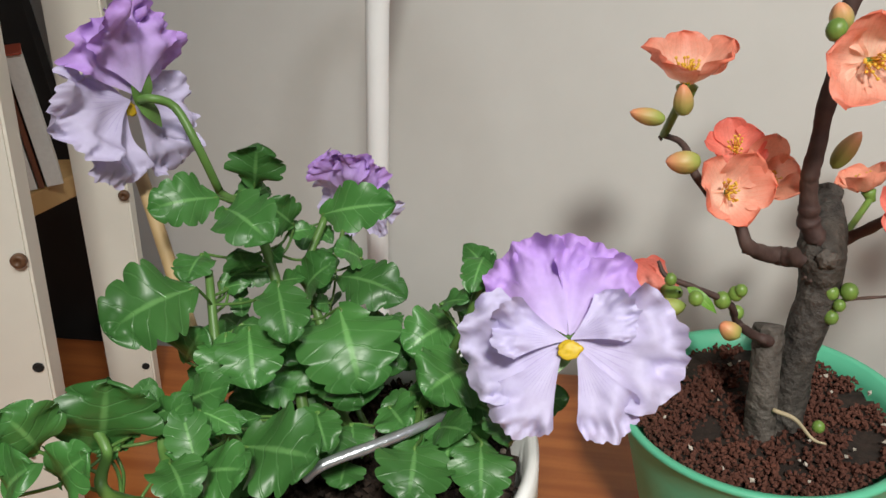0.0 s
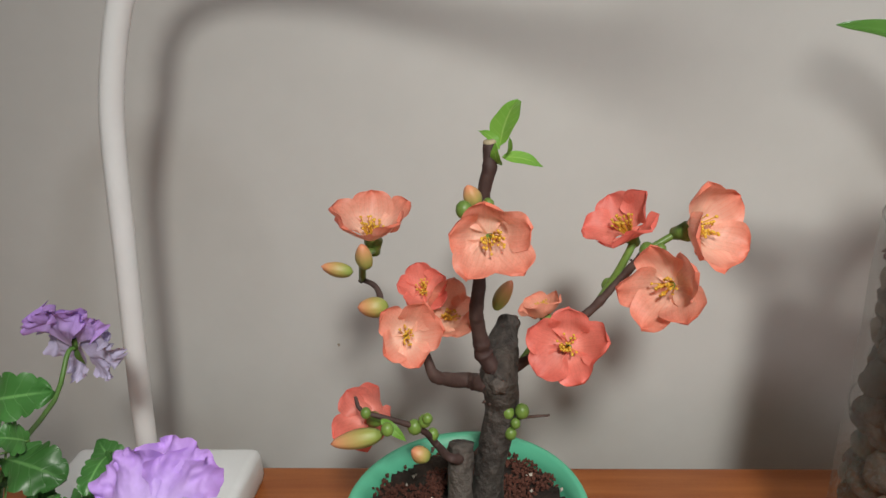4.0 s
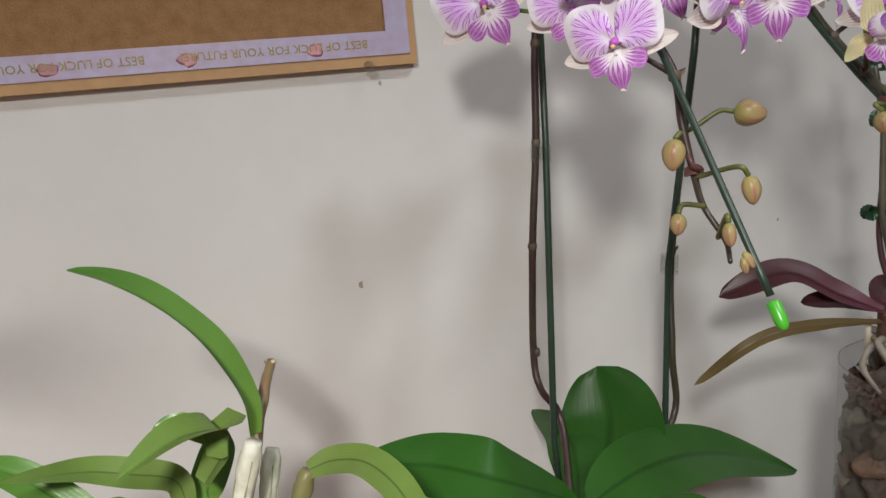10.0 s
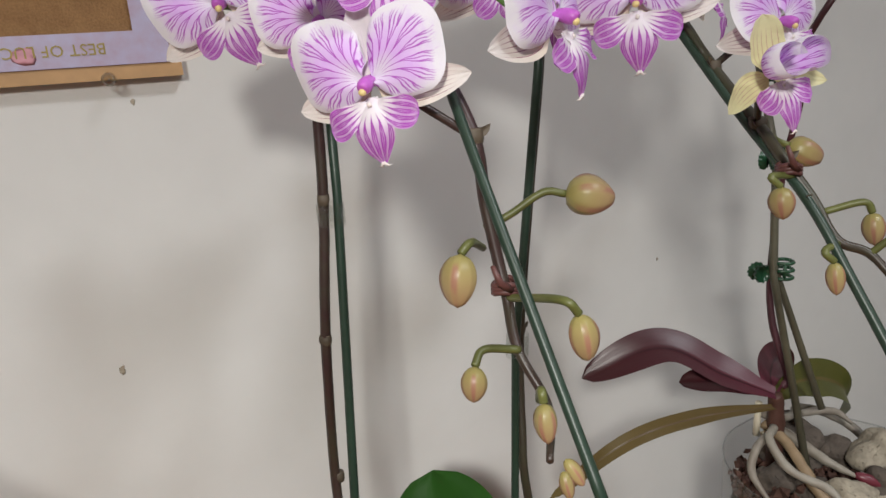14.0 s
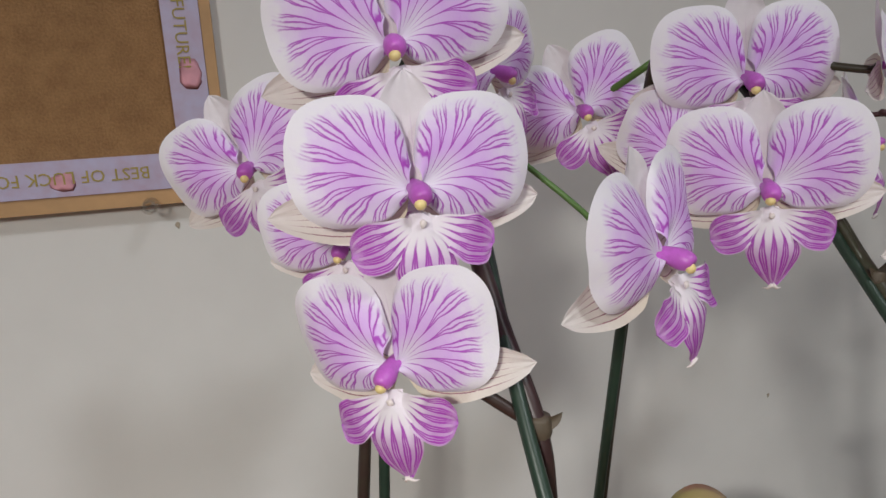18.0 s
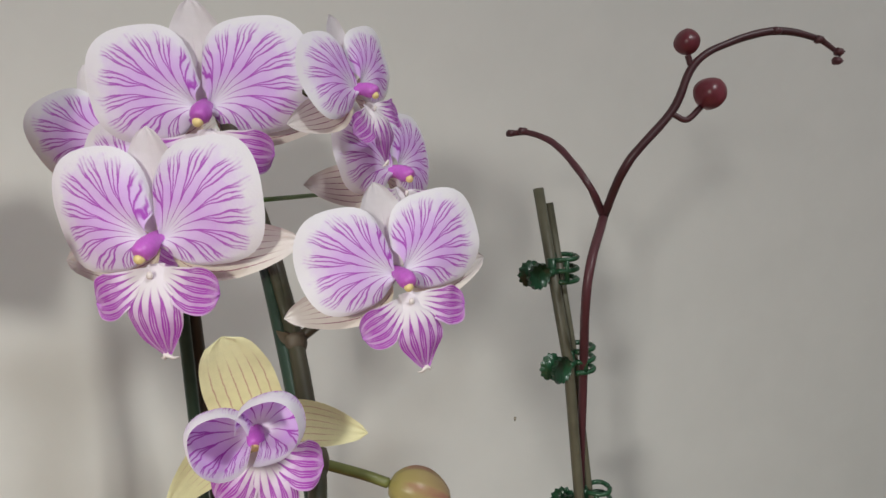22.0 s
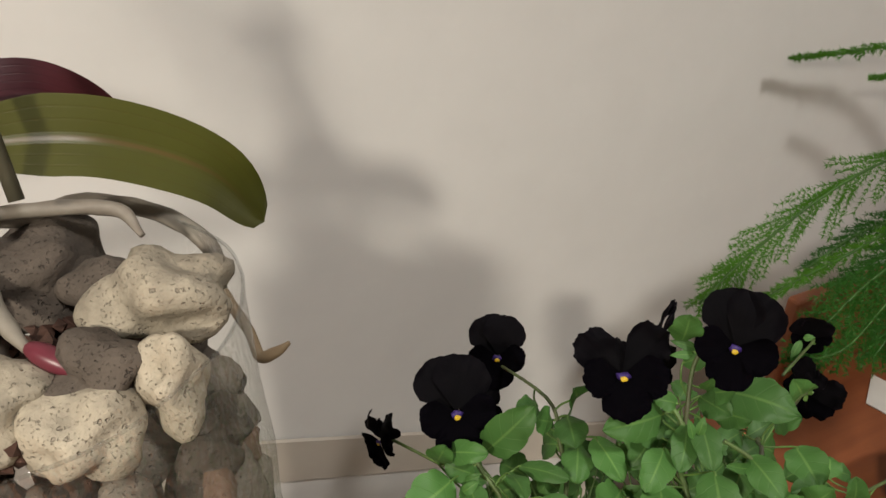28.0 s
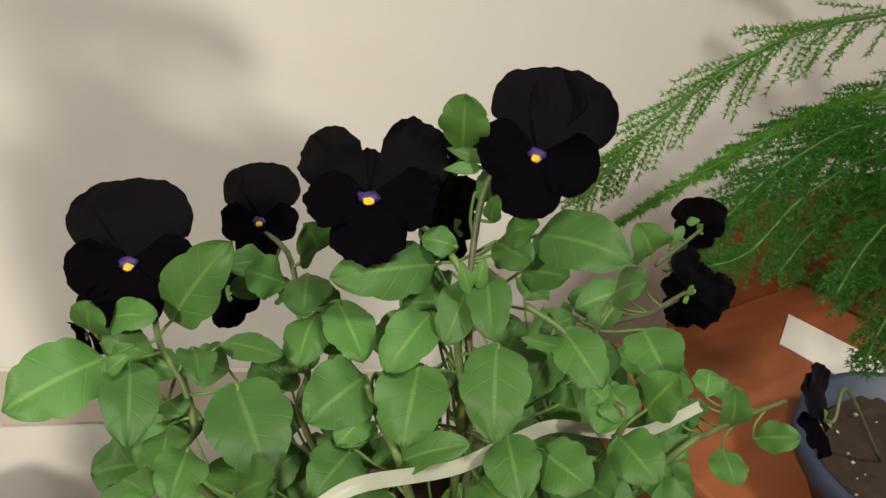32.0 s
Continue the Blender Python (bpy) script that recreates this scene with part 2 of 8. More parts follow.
def sheet(name, inner, outer, vein, veins=9, strength=0.6, vrange=(0.1, 0.85), rough=0.5, through_light=0.25,
          pinnate=False, midrib=None, width=0.24, power=1.0, spec=0.4, relief=0.25, branch=True, mottling=0.25):
    """A leaf or petal: colour along its length, veins that fan out (or run pinnate), margin, grain and light through it."""
    m = bpy.data.materials.new(name)
    m.use_nodes = True
    nt = m.node_tree
    b, out = nt.nodes["Principled BSDF"], nt.nodes["Material Output"]
    tex = nt.nodes.new("ShaderNodeUVMap")
    sep = nt.nodes.new("ShaderNodeSeparateXYZ")
    nt.links.new(tex.outputs[0], sep.inputs[0])
    u, v = sep.outputs[0], sep.outputs[1]
    co = nt.nodes.new("ShaderNodeTexCoord")
    nz = nt.nodes.new("ShaderNodeTexNoise")
    nz.inputs["Scale"].default_value, nz.inputs["Detail"].default_value = 110, 5
    nt.links.new(co.outputs["Object"], nz.inputs["Vector"])
    big = nt.nodes.new("ShaderNodeTexNoise")
    big.inputs["Scale"].default_value, big.inputs["Detail"].default_value = 28, 3
    nt.links.new(co.outputs["Object"], big.inputs["Vector"])
    info = nt.nodes.new("ShaderNodeObjectInfo")
    side = calc(nt, "MULTIPLY", calc(nt, "ABSOLUTE", calc(nt, "SUBTRACT", u, 0.5)), 2.0)
    col = blend(nt, calc(nt, "POWER", v, power), inner, outer)
    wob = calc(nt, "MULTIPLY", calc(nt, "SUBTRACT", big.outputs["Fac"], 0.5), 0.22 if not pinnate else 0.3)
    if pinnate:
        t = calc(nt, "SUBTRACT", calc(nt, "MULTIPLY", v, float(veins)), calc(nt, "MULTIPLY", side, veins * 0.22))
    else:
        t = calc(nt, "MULTIPLY", u, float(veins))
    t = calc(nt, "ADD", t, wob)
    line = calc(nt, "MULTIPLY", calc(nt, "ABSOLUTE", calc(nt, "SUBTRACT", calc(nt, "FRACT", t), 0.5)), 2.0)
    line = step(nt, line, 1 - width, 1 - width * 0.25)
    mask = calc(nt, "MULTIPLY", step(nt, v, vrange[0], vrange[0] + 0.15), step(nt, v, vrange[1], vrange[1] - 0.22))
    if not pinnate:
        mask = calc(nt, "MULTIPLY", mask, step(nt, side, 0.98, 0.75))
    if branch and not pinnate:
        t2 = calc(nt, "ADD", calc(nt, "MULTIPLY", t, 2.0), calc(nt, "MULTIPLY", nz.outputs["Fac"], 0.6))
        l2 = calc(nt, "MULTIPLY", calc(nt, "ABSOLUTE", calc(nt, "SUBTRACT", calc(nt, "FRACT", t2), 0.5)), 2.0)
        l2 = calc(nt, "MULTIPLY", step(nt, l2, 0.66, 0.92), step(nt, v, 0.42, 0.6))
        line = calc(nt, "MAXIMUM", line, calc(nt, "MULTIPLY", l2, 0.75))
    brk = step(nt, nz.outputs["Fac"], 0.25, 0.5)
    fac = calc(nt, "MULTIPLY", calc(nt, "MULTIPLY", line, mask), calc(nt, "MULTIPLY", brk, strength))
    col = blend(nt, fac, col, vein)
    if midrib:
        col = blend(nt, calc(nt, "MULTIPLY", step(nt, side, 0.10, 0.02), step(nt, v, 1.0, 0.6)), col, midrib)
    if mottling:
        k = calc(nt, "ADD", 1 - mottling * 0.7, calc(nt, "MULTIPLY", calc(nt, "ADD", big.outputs["Fac"], calc(nt, "MULTIPLY", info.outputs["Random"], 0.6)), mottling))
        vec = nt.nodes.new("ShaderNodeVectorMath")
        vec.operation = "SCALE"
        nt.links.new(col, vec.inputs[0])
        nt.links.new(k, vec.inputs["Scale"])
        col = vec.outputs[0]
    nt.links.new(col, b.inputs["Base Color"])
    b.inputs["Roughness"].default_value, b.inputs["Specular IOR Level"].default_value = rough, spec
    bp = nt.nodes.new("ShaderNodeBump")
    bp.inputs["Strength"].default_value, bp.inputs["Distance"].default_value = relief, 0.0012
    nt.links.new(calc(nt, "ADD", calc(nt, "MULTIPLY", nz.outputs["Fac"], 0.5), calc(nt, "MULTIPLY", line, -0.6 if pinnate else -0.25)), bp.inputs["Height"])
    nt.links.new(bp.outputs[0], b.inputs["Normal"])
    if through_light:
        tl, mx = nt.nodes.new("ShaderNodeBsdfTranslucent"), nt.nodes.new("ShaderNodeMixShader")
        nt.links.new(col, tl.inputs[0])
        mx.inputs[0].default_value = through_light
        nt.links.new(b.outputs[0], mx.inputs[1])
        nt.links.new(tl.outputs[0], mx.inputs[2])
        nt.links.new(mx.outputs[0], out.inputs[0])
    return m


def profile(kind, v):
    """Half width, 0 to 1, of a blade at v along it."""
    if kind == "round":
        s = v**0.62
        return max(0.0, 1 - abs(2 * s - 1) ** 2.3) ** 0.55
    if kind == "petal":
        s = abs(2 * v**0.85 - 1)
        return max(0.0, 1 - s**2.7) ** 0.42 * min(1.0, 0.3 + 2.6 * v)
    if kind == "spade":
        return min(1.0, 0.10 + 2.4 * max(0.0, v - 0.05)) * max(0.0, 1 - max(0.0, (v - 0.5) / 0.5) ** 2.3) ** 0.5
    if kind == "band":
        return 1.0
    if kind == "paddle":
        return min(1.0, 0.35 + 1.9 * v) * max(0.0, 1 - max(0.0, (v - 0.55) / 0.45) ** 2.4) ** 0.5
    if kind == "leafy":
        return max(0.0, math.sin(math.pi * min(1, v**0.9))) ** 0.5 * min(1.0, 0.45 + 1.5 * v)
    if kind == "oval":
        return max(0.0, math.sin(math.pi * min(1, v**0.85))) ** 0.62
    if kind == "lance":
        return max(0.0, math.sin(math.pi * v**0.75)) ** 0.9
    if kind == "bloom":
        return min(1.0, 0.16 + 1.6 * v**0.95) * max(0.0, 1 - max(0.0, (v - 0.45) / 0.55) ** 3.6) ** 0.45
    if kind == "tongue":
        return (0.34 + 0.66 * math.sin(math.pi / 2 * min(1.0, max(0.0, (v - 0.18) / 0.42))) ** 1.3) * (1 - max(0.0, (v - 0.62) / 0.38) ** 1.7 * 0.88)
    if kind == "lobe":
        return (0.30 + 0.70 * min(1.0, max(0.0, (v - 0.12) / 0.55)) ** 1.1) * max(0.0, 1 - max(0.0, (v - 0.70) / 0.30) ** 2.6) ** 0.5
    if kind == "strap":
        return (0.42 + 0.58 * math.sin(math.pi * min(1, v * 0.95 + 0.03)) ** 0.8) * max(0.0, 1 - max(0.0, (v - 0.72) / 0.28) ** 2) ** 0.5
    return math.sin(math.pi * v)


def blade_bm(spine, half, normal, kind="oval", fold=0.0, wave=0.0, waves=5, cup=0.0, teeth=0, tooth=0.08, nu=8, nv=20, normal_end=None, seed=0, bm=None):
    """A thin sheet along a spine. half: greatest half width; fold: keel angle as a slope; cup: rise of the margins; teeth: scallops a side."""
    bm = bm or bmesh.new()
    uvl = bm.loops.layers.uv.verify()
    plan = bm.loops.layers.uv.get("plan") or bm.loops.layers.uv.new("plan")
    pts = [Vector(p[:3]) for p in curve_pts(spine, nv)]
    n0, n1 = Vector(normal).normalized(), Vector(normal_end or normal).normalized()
    rnd = random.Random(seed)
    ph, ph2 = rnd.uniform(0, 6.3), rnd.uniform(0, 6.3)
    rows = []
    for i, p in enumerate(pts):
        v = i / nv
        d = (pts[min(i + 1, nv)] - pts[max(i - 1, 0)]).normalized()
        n = n0.lerp(n1, v)
        n = (n - d * n.dot(d)).normalized()
        s = d.cross(n)
        w = half * max(0.012, profile(kind, v))
        if teeth:
            w *= 1 - tooth * (1 - abs(math.sin(math.pi * teeth * v))) ** 2 * (1 if v > 0.18 else 0)
        row = []
        for j in range(nu + 1):
            u = 2 * j / nu - 1
            lift = fold * abs(u) * w + cup * u * u * w
            if wave:
                lift += wave * half * (abs(u) ** 1.5 * math.sin(waves * v * math.pi * 1.3 + ph + u) + 0.8 * v**3 * math.sin(waves * u * 1.9 + ph2))
            row.append((bm.verts.new(p + s * (u * w) + n * lift), (u / 2 + 0.5, v), (u * w / half, v)))
        rows.append(row)
    for a, b in zip(rows, rows[1:]):
        for j in range(nu):
            q = (a[j], a[j + 1], b[j + 1], b[j])
            f = bm.faces.new([x[0] for x in q])
            f.smooth = True
            for lp, x in zip(f.loops, q):
                lp[uvl].uv, lp[plan].uv = x[1], x[2]
    return bm


def petal_bm(angle, length, spread, rise=0.0, bend=0.0, ruffle=0.0, folds=7.0, blunt=0.2, cup=0.0, jag=0.02, at=(0, 0, 0), seed=0, nu=26, nv=16, claw=0.75):
    """A fan-shaped petal out from the centre: spread, half its opening in radians; rise and bend, its lift to the front; ruffle, folds of its margin."""
    bm = bmesh.new()
    uvl = bm.loops.layers.uv.verify()
    plan = bm.loops.layers.uv.new("plan")
    r = random.Random(seed)
    ph = [r.uniform(0, 6.3) for _ in range(5)]
    ca, sa = math.cos(angle), math.sin(angle)
    rows = []
    for i in range(nv + 1):
        v = 0.02 + 0.98 * i / nv
        row = []
        for j in range(nu + 1):
            u = 2 * j / nu - 1
            th = u * spread * (claw + (1 - claw) * v)
            rad = length * v * (1 - blunt * abs(u) ** 2.6 * v)
            rad *= 1 + jag * v**4 * (math.sin(9 * u + ph[0]) + 0.7 * math.sin(19 * u + ph[1]) + 0.5 * math.sin(37 * u + ph[2]))
            z = rise * v + bend * v * v + cup * u * u * v * length
            gx, gy = rad / length * math.sin(th), rad / length * math.cos(th)
            z += ruffle * length * 2.6 * (1.2 * v**1.5 * noise.noise((gx * 2.6 + ph[0], gy * 2.2, ph[1])) + 0.75 * v**1.9 * noise.noise((th * folds * 0.34 + ph[2], v * 1.6, ph[3])) + 0.75 * v**3 * noise.noise((gx * folds * 0.8 + ph[2], gy * folds * 0.8, ph[4])) + 0.55 * v**5 * noise.noise((gx * folds * 1.9 + ph[4], gy * folds * 1.3, ph[0])))
            x, y = rad * math.sin(th), rad * math.cos(th)
            p = Vector((at[0] + x * ca + y * sa, at[1] - x * sa + y * ca, at[2] + z))
            row.append((bm.verts.new(p), (u / 2 + 0.5, v), (math.sin(th) * v, v)))
        rows.append(row)
    for a, b in zip(rows, rows[1:]):
        for j in range(nu):
            q = (a[j], b[j], b[j + 1], a[j + 1])
            f = bm.faces.new([x[0] for x in q])
            for lp, x in zip(f.loops, q):
                lp[uvl].uv, lp[plan].uv = x[1], x[2]
    return bm


def polar_bm(base, centre, rx, ry, mirror, lo, hi, square, dish, ripple, seed, nu=44, nv=22, claw=1.0):
    """A broad petal drawn outwards from its base to a rounded outline; claw: how narrow it starts; dish: how far the margin comes forward (or falls back)."""
    bm = bmesh.new()
    uvl = bm.loops.layers.uv.verify()
    r = random.Random(seed)
    ph = [r.uniform(0, 9) for _ in range(4)]
    rows = []
    for j in range(nu + 1):
        s = j / nu
        th = lo + (hi - lo) * s
        c, d = math.cos(th), math.sin(th)
        # the way to the outline: a superellipse about its centre
        a, b = 0.0, 1.2
        for _ in range(26):
            k = (a + b) / 2
            inside = (abs(base[0] + c * k - centre[0]) / rx) ** square + (abs(base[1] + d * k - centre[1]) / ry) ** square < 1
            first = (base[0] + c * k - centre[0]) * c + (base[1] + d * k - centre[1]) * d < 0
            a, b = (k, b) if inside or (first and k < 0.20) else (a, k)
        reach = a * (1 + 0.012 * math.sin(11 * s + ph[0]) + 0.018 * noise.noise((s * 5, ph[1], 0)))
        row = []
        for i in range(nv + 1):
            v = 0.03 + 0.97 * i / nv
            k = reach * v
            turn = 0.72 + (th - 0.72) * (claw + (1 - claw) * min(1.0, v / 0.85) ** 1.25)
            x, y = base[0] + math.cos(turn) * k, base[1] + math.sin(turn) * k
            z = 0.05 * math.sin(math.pi * min(1, v * 0.9)) + dish * v * v + ripple * v**2.5 * (noise.noise((s * 3.2 + ph[2], v * 1.5, ph[3])) * 1.6 + 0.5 * noise.noise((s * 9 + ph[0], v * 2, ph[1])))
            z += 0.02 * (1 - s) * v - 0.012 * math.sin(math.pi * s) * v
            if dish > 0.2:
                x *= 1 - 0.46 * v**3
                y = y * (1 - 0.42 * v**3)
            row.append((bm.verts.new((x * mirror, y, z)), (s, v)))
        rows.append(row)
    for p, q in zip(rows, rows[1:]):
        for i in range(nv):
            f4 = (p[i], q[i], q[i + 1], p[i + 1]) if mirror > 0 else (p[i], p[i + 1], q[i + 1], q[i])
            f = bm.faces.new([w[0] for w in f4])
            f.smooth = True
            for lp, w in zip(f.loops, f4):
                lp[uvl].uv = w[1]
    return bm


def world_of(ob):
    m = ob.matrix_basis.copy()
    while ob.parent:
        ob = ob.parent
        m = ob.matrix_basis @ m
    return m


def put_part(name, bm, material, parent, label="", m=None, smooth=True):
    """A part whose mesh (or pose m) is given in the world's own frame."""
    ob = part(name, bm, material, parent, label, smooth)
    ob.matrix_basis = world_of(parent).inverted() @ (m or Matrix())
    return ob


def facing(at, front, up=(0, 0, 1), roll=0.0, scale=1.0):
    """The pose of a flower at a place: z to the front, y up, turned in its plane by roll degrees."""
    z = Vector(front).normalized()
    y = Vector(up)
    y = (y - z * y.dot(z)).normalized()
    x = y.cross(z)
    m = Matrix((x, y, z)).transposed().to_4x4()
    return Matrix.Translation(at) @ m @ Matrix.Rotation(radians(roll), 4, "Z") @ Matrix.Diagonal((scale, scale, scale, 1))


def ball_bm(r, sub=2, squash=(1, 1, 1), bm=None, at=(0, 0, 0), rough=0.0, seed=0, freq=1.6):
    bm = bm or bmesh.new()
    got = bmesh.ops.create_icosphere(bm, subdivisions=sub, radius=1)
    off = Vector((seed * 3.17, seed * 1.31, seed * 2.71))
    for v in got["verts"]:
        k = 1 + (rough * noise.noise(v.co * freq + off) * 2 if rough else 0)
        v.co = Vector((v.co.x * squash[0], v.co.y * squash[1], v.co.z * squash[2])) * (r * k) + Vector(at)
    return bm


def bud_bm(length, radius, keel=0.08):
    """An egg-shaped bud along z from its base, with faint ribs."""
    bm = bmesh.new()
    uvl = bm.loops.layers.uv.verify()
    rings, sides, nv = [], 15, 14
    for i in range(nv + 1):
        v = i / nv
        r = radius * max(0.02, math.sin(math.pi * v**0.85) ** 0.58)
        rings.append([(bm.verts.new((r * (1 + keel * math.cos(5 * t)) * math.cos(t), r * (1 + keel * math.cos(5 * t)) * math.sin(t), v * length)), (k / sides, v))
                      for k in range(sides) for t in (2 * math.pi * k / sides,)])
    for a, b in zip(rings, rings[1:]):
        for k in range(sides):
            q = (a[k], a[(k + 1) % sides], b[(k + 1) % sides], b[k])
            f = bm.faces.new([x[0] for x in q])
            for lp, x in zip(f.loops, q):
                lp[uvl].uv = x[1]
    bm.faces.new([x[0] for x in rings[-1]])
    bm.faces.new([x[0] for x in reversed(rings[0])])
    return bm


def along(a, b, roll=0.0, scale=1.0):
    """A pose at a whose z points to b."""
    q = (Vector(b) - Vector(a)).to_track_quat("Z", "Y").to_matrix().to_4x4()
    return Matrix.Translation(a) @ q @ Matrix.Rotation(radians(roll), 4, "Z") @ Matrix.Diagonal((scale, scale, scale, 1))


def striped(name, ground, flush, vein, count, margin, start=0.16, fade=0.9, tint=0.7, line=0.17, deep=0.0, through_light=0.2):
    """A petal in polar measure (u: angle, v: share of the way to the margin): veins that fork twice, a flush between them, a pale margin."""
    m = bpy.data.materials.new(name)
    m.use_nodes = True
    nt = m.node_tree
    b, out = nt.nodes["Principled BSDF"], nt.nodes["Material Output"]
    tex, sep, co = nt.nodes.new("ShaderNodeUVMap"), nt.nodes.new("ShaderNodeSeparateXYZ"), nt.nodes.new("ShaderNodeTexCoord")
    nt.links.new(tex.outputs[0], sep.inputs[0])
    u, v = sep.outputs[0], sep.outputs[1]
    noises = []
    for sc, det in ((5.0, 3), (19.0, 3), (90.0, 3)):
        n = nt.nodes.new("ShaderNodeTexNoise")
        n.inputs["Scale"].default_value, n.inputs["Detail"].default_value = sc, det
        nt.links.new(co.outputs["Object"], n.inputs["Vector"])
        noises.append(n.outputs["Fac"])
    broad_n, mid_n, fine_n = noises
    t = calc(nt, "ADD", calc(nt, "MULTIPLY", u, float(count)), calc(nt, "ADD", calc(nt, "MULTIPLY", calc(nt, "SUBTRACT", broad_n, 0.5), 0.5), calc(nt, "MULTIPLY", calc(nt, "SUBTRACT", mid_n, 0.5), 0.16)))
    a = calc(nt, "ABSOLUTE", calc(nt, "SUBTRACT", calc(nt, "FRACT", t), 0.5))
    fork = calc(nt, "MULTIPLY", step(nt, v, 0.36, 0.74), 0.27)
    twig = calc(nt, "MULTIPLY", step(nt, v, 0.60, 0.92), 0.13)
    second = calc(nt, "ABSOLUTE", calc(nt, "SUBTRACT", a, fork))
    third = calc(nt, "ABSOLUTE", calc(nt, "SUBTRACT", a, calc(nt, "SUBTRACT", fork, twig)))
    near = calc(nt, "MINIMUM", calc(nt, "MINIMUM", a, second), third)
    wide = calc(nt, "DIVIDE", line * 0.36, calc(nt, "ADD", v, 0.12))
    wide = calc(nt, "MULTIPLY", wide, calc(nt, "ADD", 0.55, calc(nt, "MULTIPLY", mid_n, 0.9)))
    ink = calc(nt, "SUBTRACT", 1.0, calc(nt, "MINIMUM", 1.0, calc(nt, "DIVIDE", near, wide)))
    ink = step(nt, ink, 0.0, 0.85)
    end = calc(nt, "ADD", v, calc(nt, "MULTIPLY", calc(nt, "SUBTRACT", mid_n, 0.5), 0.25))
    ink = calc(nt, "MULTIPLY", ink, calc(nt, "MULTIPLY", step(nt, v, start, start + 0.2), step(nt, end, fade + 0.05, fade - 0.12)))
    wash = calc(nt, "MULTIPLY", step(nt, v, start + 0.02, start + 0.36), step(nt, end, fade + 0.06, fade - 0.32))
    wash = calc(nt, "MULTIPLY", wash, calc(nt, "ADD", 0.35, calc(nt, "MULTIPLY", broad_n, 0.9)))
    wash = calc(nt, "MULTIPLY", wash, step(nt, u, -0.12, 0.42))
    col = blend(nt, calc(nt, "MULTIPLY", wash, tint), ground, flush)
    if deep:
        col = blend(nt, calc(nt, "MULTIPLY", step(nt, end, 0.42, 0.80), deep), col, vein)
    col = blend(nt, step(nt, end, fade - 0.06, fade + 0.10), col, margin)
    col = blend(nt, calc(nt, "MULTIPLY", ink, 0.90), col, vein)
    nt.links.new(col, b.inputs["Base Color"])
    b.inputs["Roughness"].default_value, b.inputs["Specular IOR Level"].default_value = 0.6, 0.25
    bp = nt.nodes.new("ShaderNodeBump")
    bp.inputs["Strength"].default_value, bp.inputs["Distance"].default_value = 0.12, 0.0006
    nt.links.new(calc(nt, "ADD", fine_n, calc(nt, "MULTIPLY", ink, -0.5)), bp.inputs["Height"])
    nt.links.new(bp.outputs[0], b.inputs["Normal"])
    tl, mx = nt.nodes.new("ShaderNodeBsdfTranslucent"), nt.nodes.new("ShaderNodeMixShader")
    nt.links.new(col, tl.inputs[0])
    mx.inputs[0].default_value = through_light
    nt.links.new(b.outputs[0], mx.inputs[1])
    nt.links.new(tl.outputs[0], mx.inputs[2])
    nt.links.new(mx.outputs[0], out.inputs[0])
    return m


# petals of the striped orchid
ORCHID = striped("striped_petal", (0.88, 0.82, 0.96), (0.74, 0.38, 0.94), (0.43, 0.035, 0.54), 10, (0.90, 0.87, 0.94), 0.12, 0.88, 0.85, 0.140)
SEPAL = sheet("pale_sepal", (0.72, 0.64, 0.46), (0.84, 0.78, 0.76), (0.30, 0.08, 0.13), 7, 0.95, (0.0, 0.92), 0.55, 0.22, mottling=0.1, relief=0.15, width=0.2, branch=False)
DORSAL = sheet("white_sepal", (0.80, 0.74, 0.72), (0.86, 0.82, 0.87), (0.62, 0.45, 0.62), 7, 0.3, (0.0, 0.7), 0.55, 0.22, mottling=0.1, relief=0.1, width=0.2, branch=False)
SEPAL_Y = sheet("greenish_sepal", (0.70, 0.66, 0.34), (0.74, 0.70, 0.42), (0.42, 0.16, 0.16), 7, 0.65, (0.0, 0.85), 0.5, 0.2, mottling=0.15, relief=0.15, width=0.2, branch=False)
LIP = striped("orchid_lip", (0.90, 0.84, 0.90), (0.60, 0.20, 0.76), (0.37, 0.010, 0.44), 5, (0.50, 0.07, 0.64), 0.26, 0.98, 0.35, 0.26, 0.55)
COLUMN = mat("orchid_column", (0.56, 0.13, 0.60), 0.4, grain=0.2, scale=400)
PALE_TIP = mat("white_lip_tip", (0.84, 0.76, 0.74), 0.5, grain=0.15, scale=300)
ANTHER = mat("anther_cap", (0.85, 0.68, 0.30), 0.4, grain=0.1, scale=300)
OLIVE_STALK = mat("olive_bud_stalk", (0.13, 0.14, 0.04), 0.45, grain=0.35, scale=150)
ORCHID_STEM = mat("orchid_stem", (0.040, 0.040, 0.022), 0.42, grain=0.45, scale=120, dark=(0.040, 0.018, 0.018), bump=0.1)
STAKE_GREEN = mat("green_coated_stake", (0.022, 0.046, 0.030), 0.4, grain=0.3, scale=200, bump=0.05)
BUD = sheet("orchid_bud", (0.29, 0.25, 0.085), (0.38, 0.25, 0.140), (0.30, 0.10, 0.10), 5, 0.6, (0.1, 1.3), 0.4, 0.0, mottling=0.3, branch=False, width=0.5)
PHAL_LEAF = sheet("orchid_leaf", (0.024, 0.092, 0.010), (0.020, 0.082, 0.009), (0.03, 0.10, 0.014), 14, 0.3, (0, 1), 0.36, 0.06, midrib=(0.014, 0.06, 0.007), mottling=0.4, relief=0.08, branch=False, spec=0.32)
